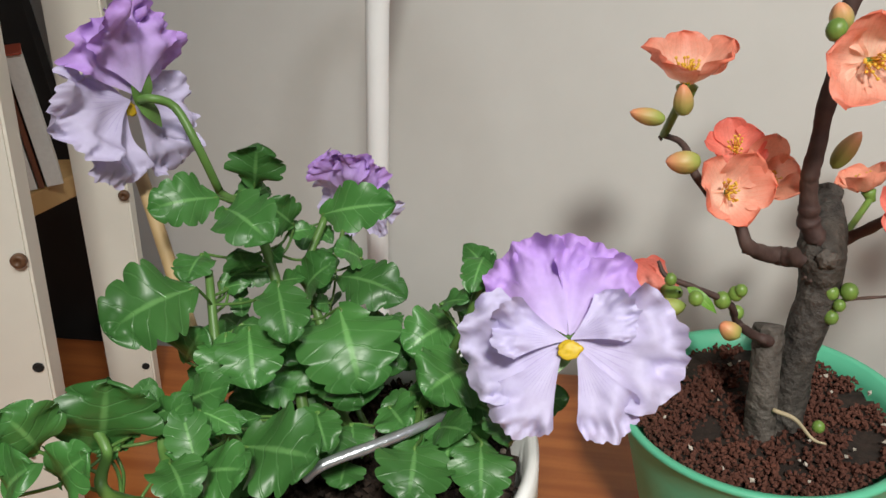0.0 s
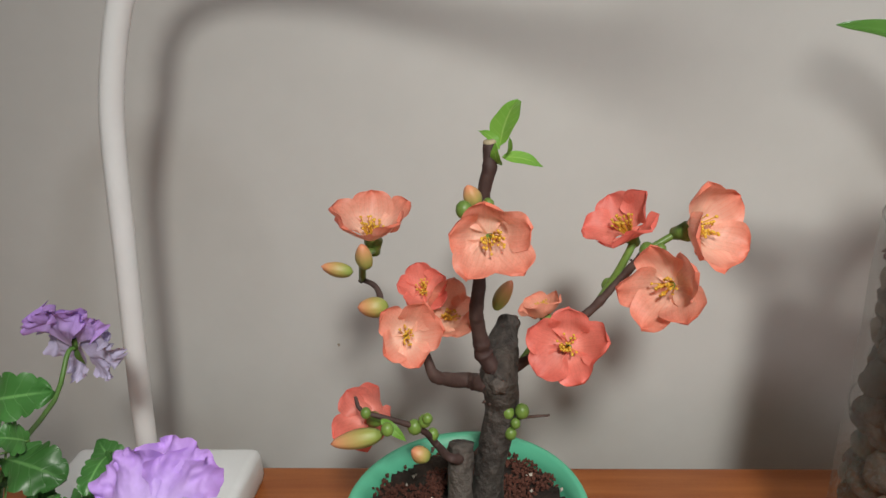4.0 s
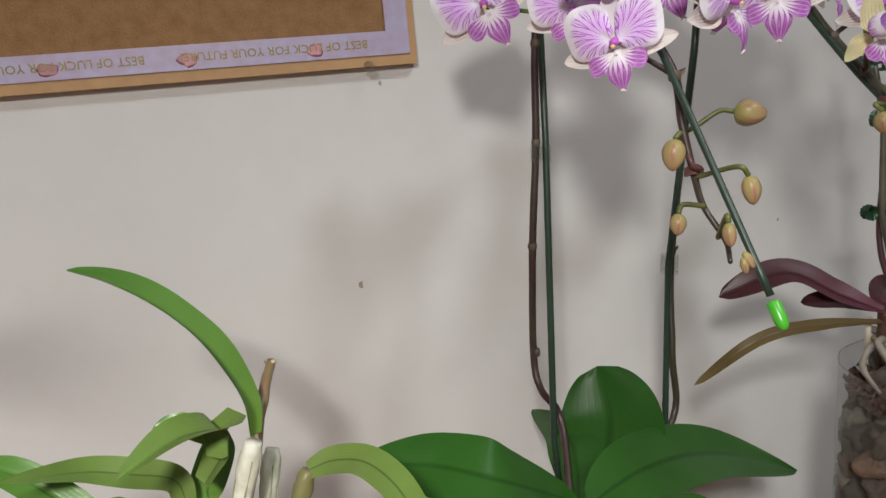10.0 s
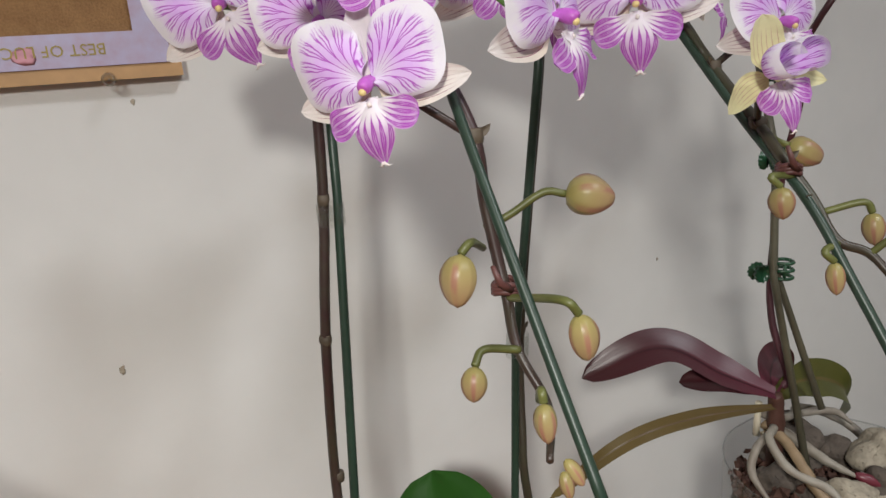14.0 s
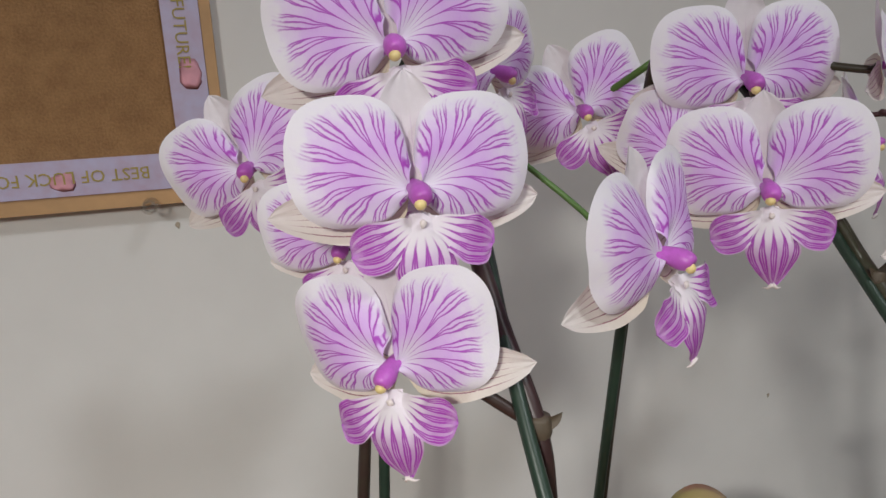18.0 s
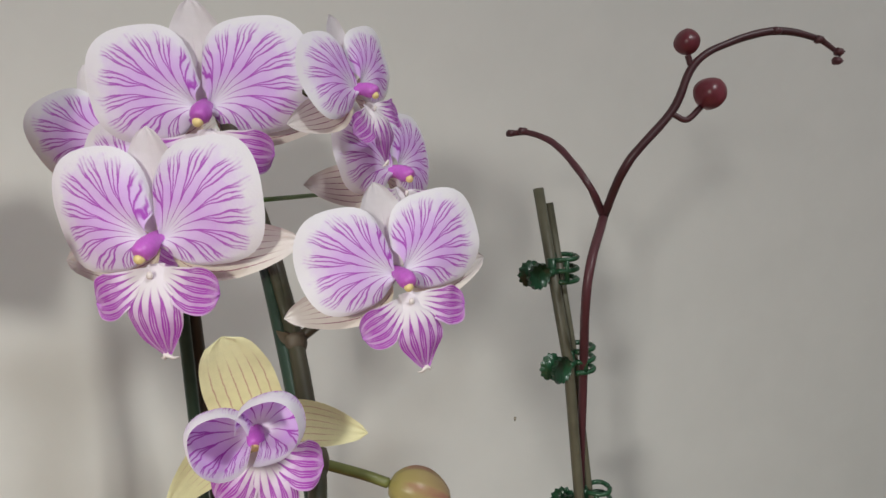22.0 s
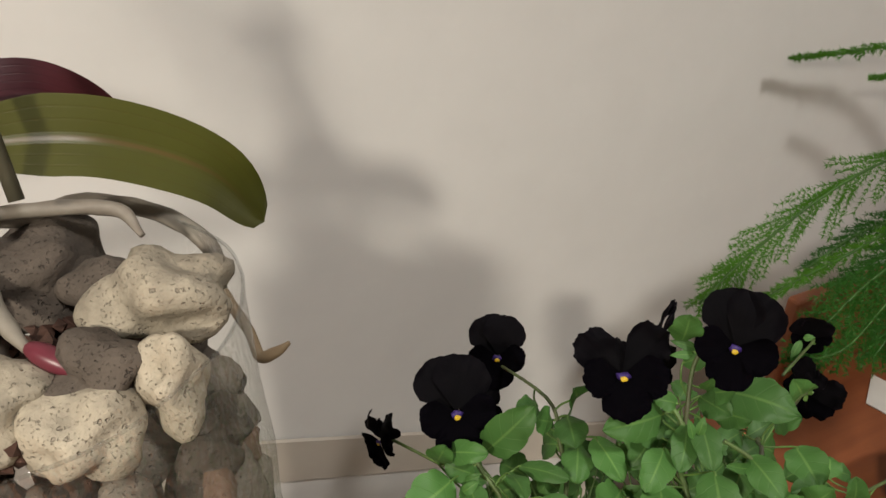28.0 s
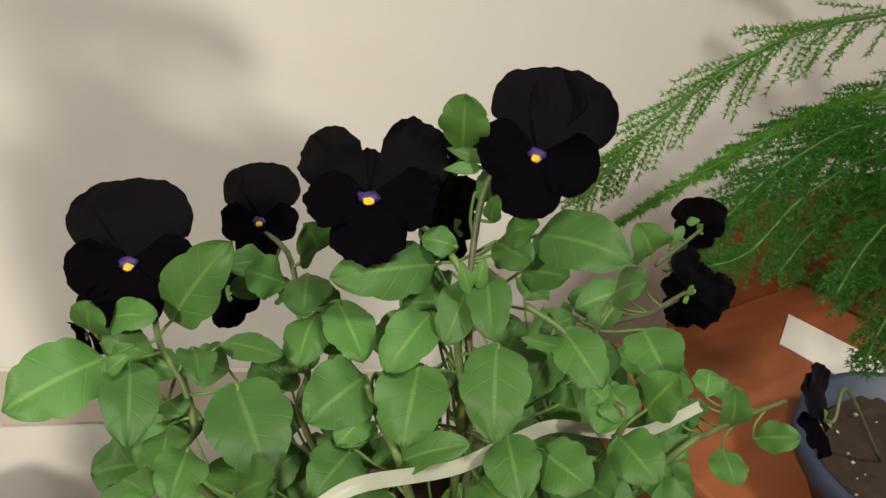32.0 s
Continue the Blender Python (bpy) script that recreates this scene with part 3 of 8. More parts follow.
PHAL_OLD = sheet("old_orchid_leaf", (0.042, 0.115, 0.014), (0.070, 0.130, 0.018), (0.12, 0.2, 0.03), 12, 0.3, (0, 1), 0.38, 0.08, midrib=(0.10, 0.16, 0.03), mottling=0.4, relief=0.1, branch=False)
CATT_LEAF = sheet("cattleya_leaf", (0.135, 0.26, 0.042), (0.060, 0.160, 0.025), (0.05, 0.14, 0.025), 10, 0.25, (0, 1), 0.28, 0.12, midrib=(0.04, 0.12, 0.015), mottling=0.4, relief=0.08, branch=False, spec=0.5)
CATT_UNDER = sheet("cattleya_leaf_tinged", (0.17, 0.25, 0.058), (0.145, 0.25, 0.050), (0.12, 0.12, 0.06), 10, 0.3, (0, 1), 0.42, 0.12, midrib=(0.08, 0.13, 0.03), mottling=0.5, relief=0.08, branch=False)
RED_LEAF = sheet("maroon_leaf", (0.105, 0.020, 0.036), (0.042, 0.010, 0.011), (0.03, 0.008, 0.01), 10, 0.3, (0, 1), 0.35, 0.04, midrib=(0.03, 0.006, 0.01), mottling=0.4, relief=0.1, branch=False)
OLIVE_LEAF = sheet("olive_leaf", (0.070, 0.068, 0.016), (0.085, 0.092, 0.016), (0.08, 0.05, 0.014), 7, 0.14, (0, 1), 0.35, 0.08, midrib=(0.11, 0.075, 0.022), mottling=0.45, relief=0.1, branch=False)
BROWN_LEAF = sheet("bronze_leaf", (0.085, 0.055, 0.016), (0.12, 0.085, 0.026), (0.08, 0.05, 0.02), 10, 0.35, (0, 1), 0.4, 0.06, midrib=(0.07, 0.035, 0.015), mottling=0.45, relief=0.1, branch=False)
PANSY_LEAF = sheet("pansy_leaf", (0.056, 0.165, 0.038), (0.046, 0.145, 0.034), (0.105, 0.24, 0.08), 6, 0.40, (0.05, 1.1), 0.36, 0.16, midrib=(0.13, 0.30, 0.09), pinnate=True, mottling=0.9, relief=0.32, width=0.16, spec=0.4)
VIOLA_LEAF = sheet("viola_leaf", (0.062, 0.165, 0.040), (0.054, 0.145, 0.034), (0.095, 0.20, 0.06), 5, 0.35, (0.05, 1.1), 0.5, 0.15, midrib=(0.11, 0.23, 0.06), pinnate=True, mottling=0.8, relief=0.3, width=0.12, spec=0.3)
GREEN_STEM = mat("green_stem", (0.11, 0.22, 0.05), 0.45, grain=0.35, scale=120)
VIOLA_STEM = mat("viola_stem", (0.09, 0.17, 0.04), 0.5, grain=0.4, scale=120, dark=(0.08, 0.06, 0.05))
PAN_TOP = sheet("lilac_petal", (0.60, 0.50, 0.80), (0.50, 0.29, 0.74), (0.54, 0.34, 0.76), 13, 0.14, (0.0, 0.98), 0.6, 0.22, mottling=0.2, relief=0.07, width=0.3)
PAN_LOW = sheet("pale_lilac_petal", (0.58, 0.52, 0.76), (0.60, 0.55, 0.78), (0.34, 0.24, 0.58), 11, 0.5, (0.02, 0.62), 0.6, 0.25, mottling=0.15, relief=0.07, width=0.22)
PAN_EYE = mat("pansy_eye", (0.66, 0.44, 0.02), 0.5, grain=0.25, scale=500)
BLACK_TOP = sheet("black_petal", (0.0012, 0.0010, 0.0016), (0.0028, 0.0022, 0.0036), (0.001, 0.001, 0.0015), 9, 0.5, (0, 1), 0.7, 0.0, mottling=0.3, relief=0.2, spec=0.06)
bs = BLACK_TOP.node_tree.nodes["Principled BSDF"]
bs.inputs["Sheen Weight"].default_value, bs.inputs["Sheen Roughness"].default_value = 0.06, 0.35
bs.inputs["Sheen Tint"].default_value = (0.30, 0.26, 0.42, 1)
BLACK_LOW = sheet("velvet_black_petal", (0.001, 0.0008, 0.0016), (0.0014, 0.0010, 0.0024), (0.001, 0.001, 0.001), 9, 0.5, (0, 1), 0.8, 0.0, mottling=0.3, relief=0.2, spec=0.03)
PURPLE_EYE = mat("purple_eye_ring", (0.035, 0.012, 0.15), 0.6, grain=0.3, scale=500)
QUINCE = sheet("coral_petal", (0.96, 0.66, 0.52), (0.93, 0.27, 0.18), (0.84, 0.19, 0.125), 9, 0.25, (0.0, 1.0), 0.45, 0.33, mottling=0.3, relief=0.08, power=1.2)
QUINCE_PALE = sheet("pale_coral_petal", (0.92, 0.58, 0.42), (0.88, 0.33, 0.23), (0.80, 0.26, 0.18), 9, 0.25, (0, 1), 0.45, 0.3, mottling=0.25, relief=0.08)
QUINCE_PINK = sheet("pink_coral_petal", (0.88, 0.32, 0.25), (0.86, 0.19, 0.15), (0.70, 0.12, 0.10), 9, 0.25, (0, 1), 0.45, 0.3, mottling=0.25, relief=0.08)
STAMEN = mat("stamen", (0.80, 0.48, 0.05), 0.5, grain=0.2, scale=500)
QBUD = sheet("quince_bud", (0.26, 0.36, 0.08), (0.75, 0.28, 0.16), (0.40, 0.30, 0.10), 5, 0.2, (0, 1), 0.45, 0.0, mottling=0.3, power=1.5, branch=False)
QBUD_GREEN = mat("green_bud", (0.17, 0.28, 0.055), 0.4, grain=0.3, scale=200)
BARK = mat("quince_bark", (0.088, 0.074, 0.064), 0.75, grain=0.75, scale=150, bump=0.9, dark=(0.018, 0.014, 0.012), depth=0.006)
TWIG = mat("quince_twig", (0.085, 0.052, 0.042), 0.7, grain=0.5, scale=160, bump=0.5, dark=(0.045, 0.022, 0.02))
CUT = mat("cut_wood", (0.52, 0.42, 0.27), 0.7, grain=0.3, scale=300)
YOUNG = sheet("young_leaf", (0.20, 0.40, 0.06), (0.16, 0.36, 0.05), (0.25, 0.45, 0.1), 6, 0.4, (0, 1.1), 0.35, 0.3, midrib=(0.30, 0.5, 0.12), pinnate=True, mottling=0.4, relief=0.3)

# ---- furniture ----


def wood(name, light, dark, rough=0.35, scale=3.0):
    """Varnished wood with grain along x."""
    m = bpy.data.materials.new(name)
    m.use_nodes = True
    nt = m.node_tree
    b = nt.nodes["Principled BSDF"]
    co, mp = nt.nodes.new("ShaderNodeTexCoord"), nt.nodes.new("ShaderNodeMapping")
    mp.inputs["Scale"].default_value = (scale, scale * 14, scale * 14)
    nt.links.new(co.outputs["Object"], mp.inputs[0])
    n = nt.nodes.new("ShaderNodeTexNoise")
    n.inputs["Scale"].default_value, n.inputs["Detail"].default_value = 2.2, 9
    nt.links.new(mp.outputs[0], n.inputs["Vector"])
    f = nt.nodes.new("ShaderNodeTexNoise")
    f.inputs["Scale"].default_value = 350
    nt.links.new(co.outputs["Object"], f.inputs["Vector"])
    k = step(nt, calc(nt, "ADD", n.outputs["Fac"], calc(nt, "MULTIPLY", f.outputs["Fac"], 0.12)), 0.3, 0.82)
    nt.links.new(blend(nt, k, dark, light), b.inputs["Base Color"])
    b.inputs["Roughness"].default_value = rough
    nt.links.new(calc(nt, "ADD", rough - 0.06, calc(nt, "MULTIPLY", n.outputs["Fac"], 0.15)), b.inputs["Roughness"])
    return m


TABLE = wood("orange_wood", (0.47, 0.16, 0.045), (0.33, 0.095, 0.026))
TABLE_2 = wood("terracotta_wood", (0.30, 0.092, 0.034), (0.235, 0.067, 0.025), 0.5)
CREAM = mat("cream_paint", (0.86, 0.83, 0.75), 0.5, grain=0.08, scale=25, bump=0.06)
# near-black: shade put into the colour of the shelf's inside and holes
SHADE_BLACK = mat("recess_shade", (0.012, 0.010, 0.010), 0.8, grain=0.3, scale=20)
PINE = mat("pine_plank", (0.55, 0.33, 0.13), 0.5, grain=0.25, scale=40)
PEG = mat("wooden_peg", (0.16, 0.075, 0.035), 0.5, grain=0.4, scale=200)
WHITE_PLASTIC = mat("white_plastic", (0.88, 0.89, 0.90), 0.35, grain=0.04, scale=60)
PAPER = mat("book_pages", (0.84, 0.82, 0.78), 0.7, grain=0.12, scale=300)
BROWN_COVER = mat("brown_cover", (0.17, 0.055, 0.025), 0.5, grain=0.25, scale=80)
RED_EDGE = mat("red_cover", (0.45, 0.07, 0.03), 0.5, grain=0.2, scale=80)
CHROME = mat("steel_wire", (0.55, 0.55, 0.55), 0.3, metal=0.9, grain=0.1, scale=80)
# paint of the bench, also the colour of the built shadow band
BENCH_AND_SHADE = mat("bench_paint_and_shade_band", (0.50, 0.45, 0.39), 0.7, grain=0.08, scale=25, bump=0.08)

table = thing("table", "orange-brown varnished wooden table against the wall", "table", (0.1, 0.1, TABLE_Z))
put_part("tabletop", box_bm(-1.0, 1.03, -0.22, 0.475, TABLE_Z - 0.03, TABLE_Z, 0.004), TABLE, table, smooth=False)
for lx in (-0.94, 0.97):
    for ly in (-0.17, 0.42):
        put_part("leg", box_bm(lx - 0.025, lx + 0.025, ly - 0.025, ly + 0.025, -0.75, TABLE_Z - 0.03, 0.003), TABLE, table, smooth=False)
side = thing("side_table", "terracotta-brown wooden side table with a raised edge", "table", (1.9, 0.2, 0.035))
put_part("tabletop", box_bm(1.45, 2.5, -0.2, 0.44, 0.0, 0.035, 0.004), TABLE_2, side, smooth=False)
put_part("back_edge", box_bm(1.56, 2.5, 0.4405, 0.455, 0.0, 0.125, 0.003), TABLE_2, side, smooth=False)
put_part("divider", box_bm(1.70, 1.715, 0.12, 0.440, 0.0355, 0.115, 0.003), TABLE_2, side, smooth=False)
for lx in (1.49, 2.45):
    for ly in (-0.15, 0.40):
        put_part("leg", box_bm(lx - 0.025, lx + 0.025, ly - 0.025, ly + 0.025, -0.75, 0.0, 0.003), TABLE_2, side, smooth=False)
# a lamp shadow on the wall, built as a darker slanting strip
slant = bmesh.new()
for x, z in ((1.00, 0.0), (1.46, -0.170)):
    for y, dz in ((0.5485, 0.102), (0.5465, 0.100), (0.5465, 0.054), (0.5485, 0.052)):
        slant.verts.new((x, y, z + dz))
slant.verts.ensure_lookup_table()
for q in ((0, 1, 5, 4), (1, 2, 6, 5), (2, 3, 7, 6), (3, 0, 4, 7), (3, 2, 1, 0), (4, 5, 6, 7)):
    slant.faces.new([slant.verts[k] for k in q])
bmesh.ops.recalc_face_normals(slant, faces=slant.faces[:])
tagged(part("wall_trim", slant, BENCH_AND_SHADE, smooth=False), "slanting beige strip for the shadow band low on the wall", "trim", kind="structure")
shelf_low = thing("low_bench", "low beige painted bench between the tables", "bench", (1.2, 0.3, -0.75))
put_part("seat", box_bm(1.04, 1.44, 0.08, 0.545, -0.15, -0.12, 0.003), BENCH_AND_SHADE, shelf_low, smooth=False)
for lx in (1.05, 1.41):
    put_part("side_panel", box_bm(lx, lx + 0.02, 0.1, 0.53, -0.75, -0.15, 0.002), BENCH_AND_SHADE, shelf_low, smooth=False)

# peg shelf with books
rack = thing("peg_shelf", "cream painted peg shelf with round holes and wooden pegs", "shelf", (-0.35, 0.3, -0.75))


def post(name, low, high, width, depth, extra):
    a, b = Vector(low), Vector(high)
    d = (b - a).normalized()
    a, b = a - d * extra, b + d * 0.45
    n = Vector((0.45, -0.9, 0))
    n = (n - d * n.dot(d)).normalized()
    s = d.cross(n).normalized()
    if s.x > 0:
        s = -s
    bm = bmesh.new()
    vs = []
    for p in (a, b):
        for i, j in ((0, 0), (1, 0), (1, 1), (0, 1)):
            vs.append(bm.verts.new(p + s * width * i + n * depth * j))
    for q in ((0, 1, 2, 3), (7, 6, 5, 4), (0, 4, 5, 1), (1, 5, 6, 2), (2, 6, 7, 3), (3, 7, 4, 0)):
        bm.faces.new([vs[k] for k in q])
    bmesh.ops.recalc_face_normals(bm, faces=bm.faces[:])
    bmesh.ops.bevel(bm, geom=bm.edges[:], offset=0.0015, segments=2, affect="EDGES")
    put_part(name, bm, CREAM, rack, smooth=False)


post("post", (-0.2450, 0.2400, 0.1780), (-0.2190, 0.2400, 0.3040), 0.075, 0.02, 0.45)
post("post", (-0.3220, 0.4000, 0.0600), (-0.2910, 0.4000, 0.2490), 0.038, 0.02, 0.45)
bx = (-0.3280, 0.3700, 0.2680)[0]
# near-black panel added for the shade between the posts
put_part("back_panel", box_bm(-0.75, -0.44, 0.50, 0.51, -0.1, 0.62), SHADE_BLACK, rack, smooth=False)
put_part("plank", box_bm(-0.62, bx - 0.012, 0.345, 0.44, 0.258, 0.276, 0.002), PINE, rack, smooth=False)


def peg_at(name, p, r, out, material):
    bm = lathe_bm([(0, 0), (r, 0), (r, out * 0.7), (r * 0.8, out), (r * 0.4, out), (r * 0.35, out * 0.8), (0, out * 0.8)], 20)
    put_part(name, bm, material, rack, m=facing(p, (0.45, -0.9, 0.0)))


peg_at("peg", (-0.2179, 0.2197, 0.2858), 0.0042, 0.004, PEG)
peg_at("peg", (-0.2820, 0.3806, 0.2640), 0.0042, 0.004, PEG)
# near-black discs carry the dark of the peg holes
for hole in ((-0.2337, 0.2192, 0.2144), (-0.3118, 0.3790, 0.1016), (-0.2539, 0.3821, 0.4162)):
    peg_at("hole", hole, 0.0032, 0.0009, SHADE_BLACK)
wx = (-0.2570, 0.2250, 0.1790)
put_part("hook", stem_bm([(wx[0] - 0.06, 0.20, wx[2] - 0.004, 0.0014), (wx[0] - 0.03, 0.205, wx[2] + 0.004, 0.0014), (wx[0] - 0.006, 0.21, wx[2] + 0.012, 0.0014),
                          (wx[0], 0.212, wx[2] + 0.004, 0.0014), (wx[0] - 0.001, 0.212, wx[2] - 0.03, 0.0014)], 20, 8), CHROME, rack, "bent steel wire hook")

for w, h, off, cover in ((0.012, 0.100, 0.0, PAPER), (0.004, 0.104, 0.0135, BROWN_COVER), (0.010, 0.100, 0.0185, PAPER), (0.005, 0.104, 0.0295, BROWN_COVER), (0.013, 0.098, 0.0355, PAPER)):
    label = "upright book with white page edges on the shelf plank" if cover is PAPER else "thin brown book standing on the shelf plank"
    turn = Matrix.Translation((bx, 0.372, 0.2765)) @ Matrix.Rotation(radians(45), 4, "Z") @ Matrix.Translation((-off, 0, 0))
    bk = thing("book", label, "book", turn.translation, group="books on the shelf")
    put_part("page_block", box_bm(-w, 0, 0, 0.09, 0, h, 0.0006), cover, bk, smooth=False, m=turn)
    put_part("cover", box_bm(-w - 0.0006, 0.0006, -0.002, 0.092, h, h + 0.0015, 0.0004), RED_EDGE, bk, smooth=False, m=turn)

# desk lamp: base and bent white neck
lamp = thing("desk_lamp", "white plastic desk lamp with a bent tubular neck", "lamp", (-0.1, 0.39, TABLE_Z))
put_part("base", box_bm(-0.20, (-0.0240, 0.4100, 0.1160)[0], 0.34, 0.46, TABLE_Z, TABLE_Z + 0.035, 0.008, 3), WHITE_PLASTIC, lamp)
neck = [(-0.0840, 0.3870, 0.1580), (-0.0780, 0.3870, 0.2100), (-0.0640, 0.3870, 0.3120), (-0.0540, 0.3870, 0.3860), (-0.0470, 0.3870, 0.4230), (-0.0350, 0.3870, 0.4610), (-0.0230, 0.3870, 0.4910)]
low = (neck[0][0] - 0.01, 0.387, TABLE_Z + 0.03)
arm = [(-0.012, 0.386, 0.526), (0.012, 0.382, 0.552), (0.060, 0.373, 0.566), (0.130, 0.340, 0.576), (0.237, 0.250, 0.600), (0.330, 0.100, 0.660), (0.360, -0.120, 0.790), (0.345, -0.410, 1.035)]
put_part("neck", stem_bm([(*p, 0.0078) for p in (low, *neck, *arm)], 110, 16), WHITE_PLASTIC, lamp)
put_part("head", lathe_bm([(0.0, 0.062), (0.020, 0.060), (0.034, 0.050), (0.060, 0.012), (0.066, -0.006), (0.064, -0.006), (0.056, 0.012), (0.030, 0.044), (0.0, 0.046)], 40), WHITE_PLASTIC, lamp, "white cone lamp head",
         m=along((0.337, -0.458, 0.990), (0.240, -0.76, 1.36)))

# corkboard
CORK = mat("cork", (0.34, 0.19, 0.080), 0.85, grain=0.3, scale=700, bump=0.5, dark=(0.22, 0.115, 0.046))
RIBBON = mat("printed_border", (0.36, 0.34, 0.48), 0.45, grain=0.6, scale=130, dark=(0.42, 0.27, 0.35))
EDGE_WOOD = mat("board_edge", (0.50, 0.30, 0.14), 0.6, grain=0.2, scale=100)
GOLD_INK = mat("gold_ink", (0.36, 0.28, 0.06), 0.5, grain=0.3, scale=200)
BX1, BZ0 = (0.6650, 0.5380, 0.6400)[0], (0.6650, 0.5380, 0.6400)[2]
WIDE = 0.0265
board = thing("corkboard", "cork pin board with a lilac printed border strip", "pin board", (0.2, 0.545, BZ0))
put_part("cork_panel", box_bm(-0.25, BX1 - 0.001, 0.540, 0.549, BZ0 + 0.001, 1.25), CORK, board, smooth=False)
put_part("border_strip", box_bm(-0.25, BX1 - 0.0035, 0.5375, 0.540, BZ0 + 0.0065, BZ0 + WIDE), RIBBON, board, "lilac border strip printed with gold words", smooth=False)
put_part("border_strip", box_bm(BX1 - WIDE + 0.003, BX1 - 0.0035, 0.5375, 0.540, BZ0 + WIDE, 1.25), RIBBON, board, smooth=False)
put_part("edge", box_bm(-0.25, BX1, 0.539, 0.5485, BZ0 - 0.0025, BZ0 + 0.0062), EDGE_WOOD, board, smooth=False)
put_part("edge", box_bm(BX1 - 0.0033, BX1 + 0.0025, 0.5388, 0.5485, BZ0 - 0.0025, 1.25), EDGE_WOOD, board, smooth=False)


def words(text, at, turn, size, material, parent):
    cu = bpy.data.curves.new("words", "FONT")
    cu.body, cu.size, cu.extrude, cu.align_x = text, size, 0.0002, "CENTER"
    cu.resolution_u = 2
    tmp = bpy.data.objects.new("words", cu)
    me = bpy.data.meshes.new_from_object(tmp)
    bpy.data.objects.remove(tmp)
    ob = part("printed_text", me, material, parent)
    ob.matrix_basis = world_of(parent).inverted() @ Matrix.Translation(at) @ turn
    return ob


UPSIDE = Matrix.Rotation(radians(90), 4, "X") @ Matrix.Rotation(radians(180), 4, "Z")
SIDEWAYS = Matrix.Rotation(radians(90), 4, "X") @ Matrix.Rotation(radians(270), 4, "Z")
for k in range(4):
    words("BEST OF LUCK FOR YOUR FUTURE!", (BX1 - 0.118 - k * 0.182, 0.5372, BZ0 + 0.0200), UPSIDE, 0.0098, GOLD_INK, board)
for k in range(2):
    words("BEST OF LUCK FOR YOUR FUTURE!", (BX1 - 0.0175, 0.5372, BZ0 + 0.15 + k * 0.215), SIDEWAYS, 0.0098, GOLD_INK, board)
PINK_INK = mat("pink_rose_print", (0.62, 0.30, 0.36), 0.6, grain=0.4, scale=120)
for k in range(5):
    put_part("rose_print", ball_bm(0.0062, 2, (1.2, 0.03, 0.8), rough=0.3, seed=k), PINK_INK, board, m=Matrix.Translation((BX1 - 0.085 - k * 0.105, 0.5374, BZ0 + 0.0145)))
put_part("rose_print", ball_bm(0.008, 2, (0.8, 0.03, 1.2), rough=0.3, seed=9), PINK_INK, board, m=Matrix.Translation((BX1 - 0.012, 0.5374, BZ0 + 0.07)))
PIN = clear("clear_pin_plastic", (0.93, 0.93, 0.92), 0.05)
pin = thing("push_pin", "clear plastic push pin under the board", "push pin", (0.6227, 0.5242, 0.6365))
px = (0.6230, 0.5350, 0.6380)
put_part("head", lathe_bm([(0, 0), (0.0042, 0), (0.0045, 0.002), (0.003, 0.004), (0.0026, 0.009), (0.004, 0.011), (0.004, 0.0125), (0, 0.0125)], 20), PIN, pin,
         m=Matrix.Translation((px[0], 0.5375, px[2])) @ Matrix.Rotation(radians(90), 4, "X"))
put_part("needle", tube_bm([(px[0], 0.552, px[2]), (px[0], 0.5365, px[2])], 0.0006, 6), CHROME, pin)
CHIP = mat("chipped_paint", (0.42, 0.36, 0.28), 0.9, grain=0.4, scale=400)
for n, p in enumerate(((0.5960, 0.5500, 0.4400), (0.6340, 0.5500, 0.6230), (0.0340, 0.5500, 0.1480), (1.0600, 0.5500, 0.4410))):
    bm = ball_bm(0.0024 if n == 0 else 0.0014, 2, (0.9, 0.12, 1.3), rough=0.4, seed=n)
    mk = part("wall_mark", bm, CHIP)
    mk.location = p
    tagged(mk, "small brown chip in the wall paint", "wall mark", kind="structure")


# ---- flowers ----


def mirrored(spine):
    return [(-p[0], *p[1:]) for p in spine]


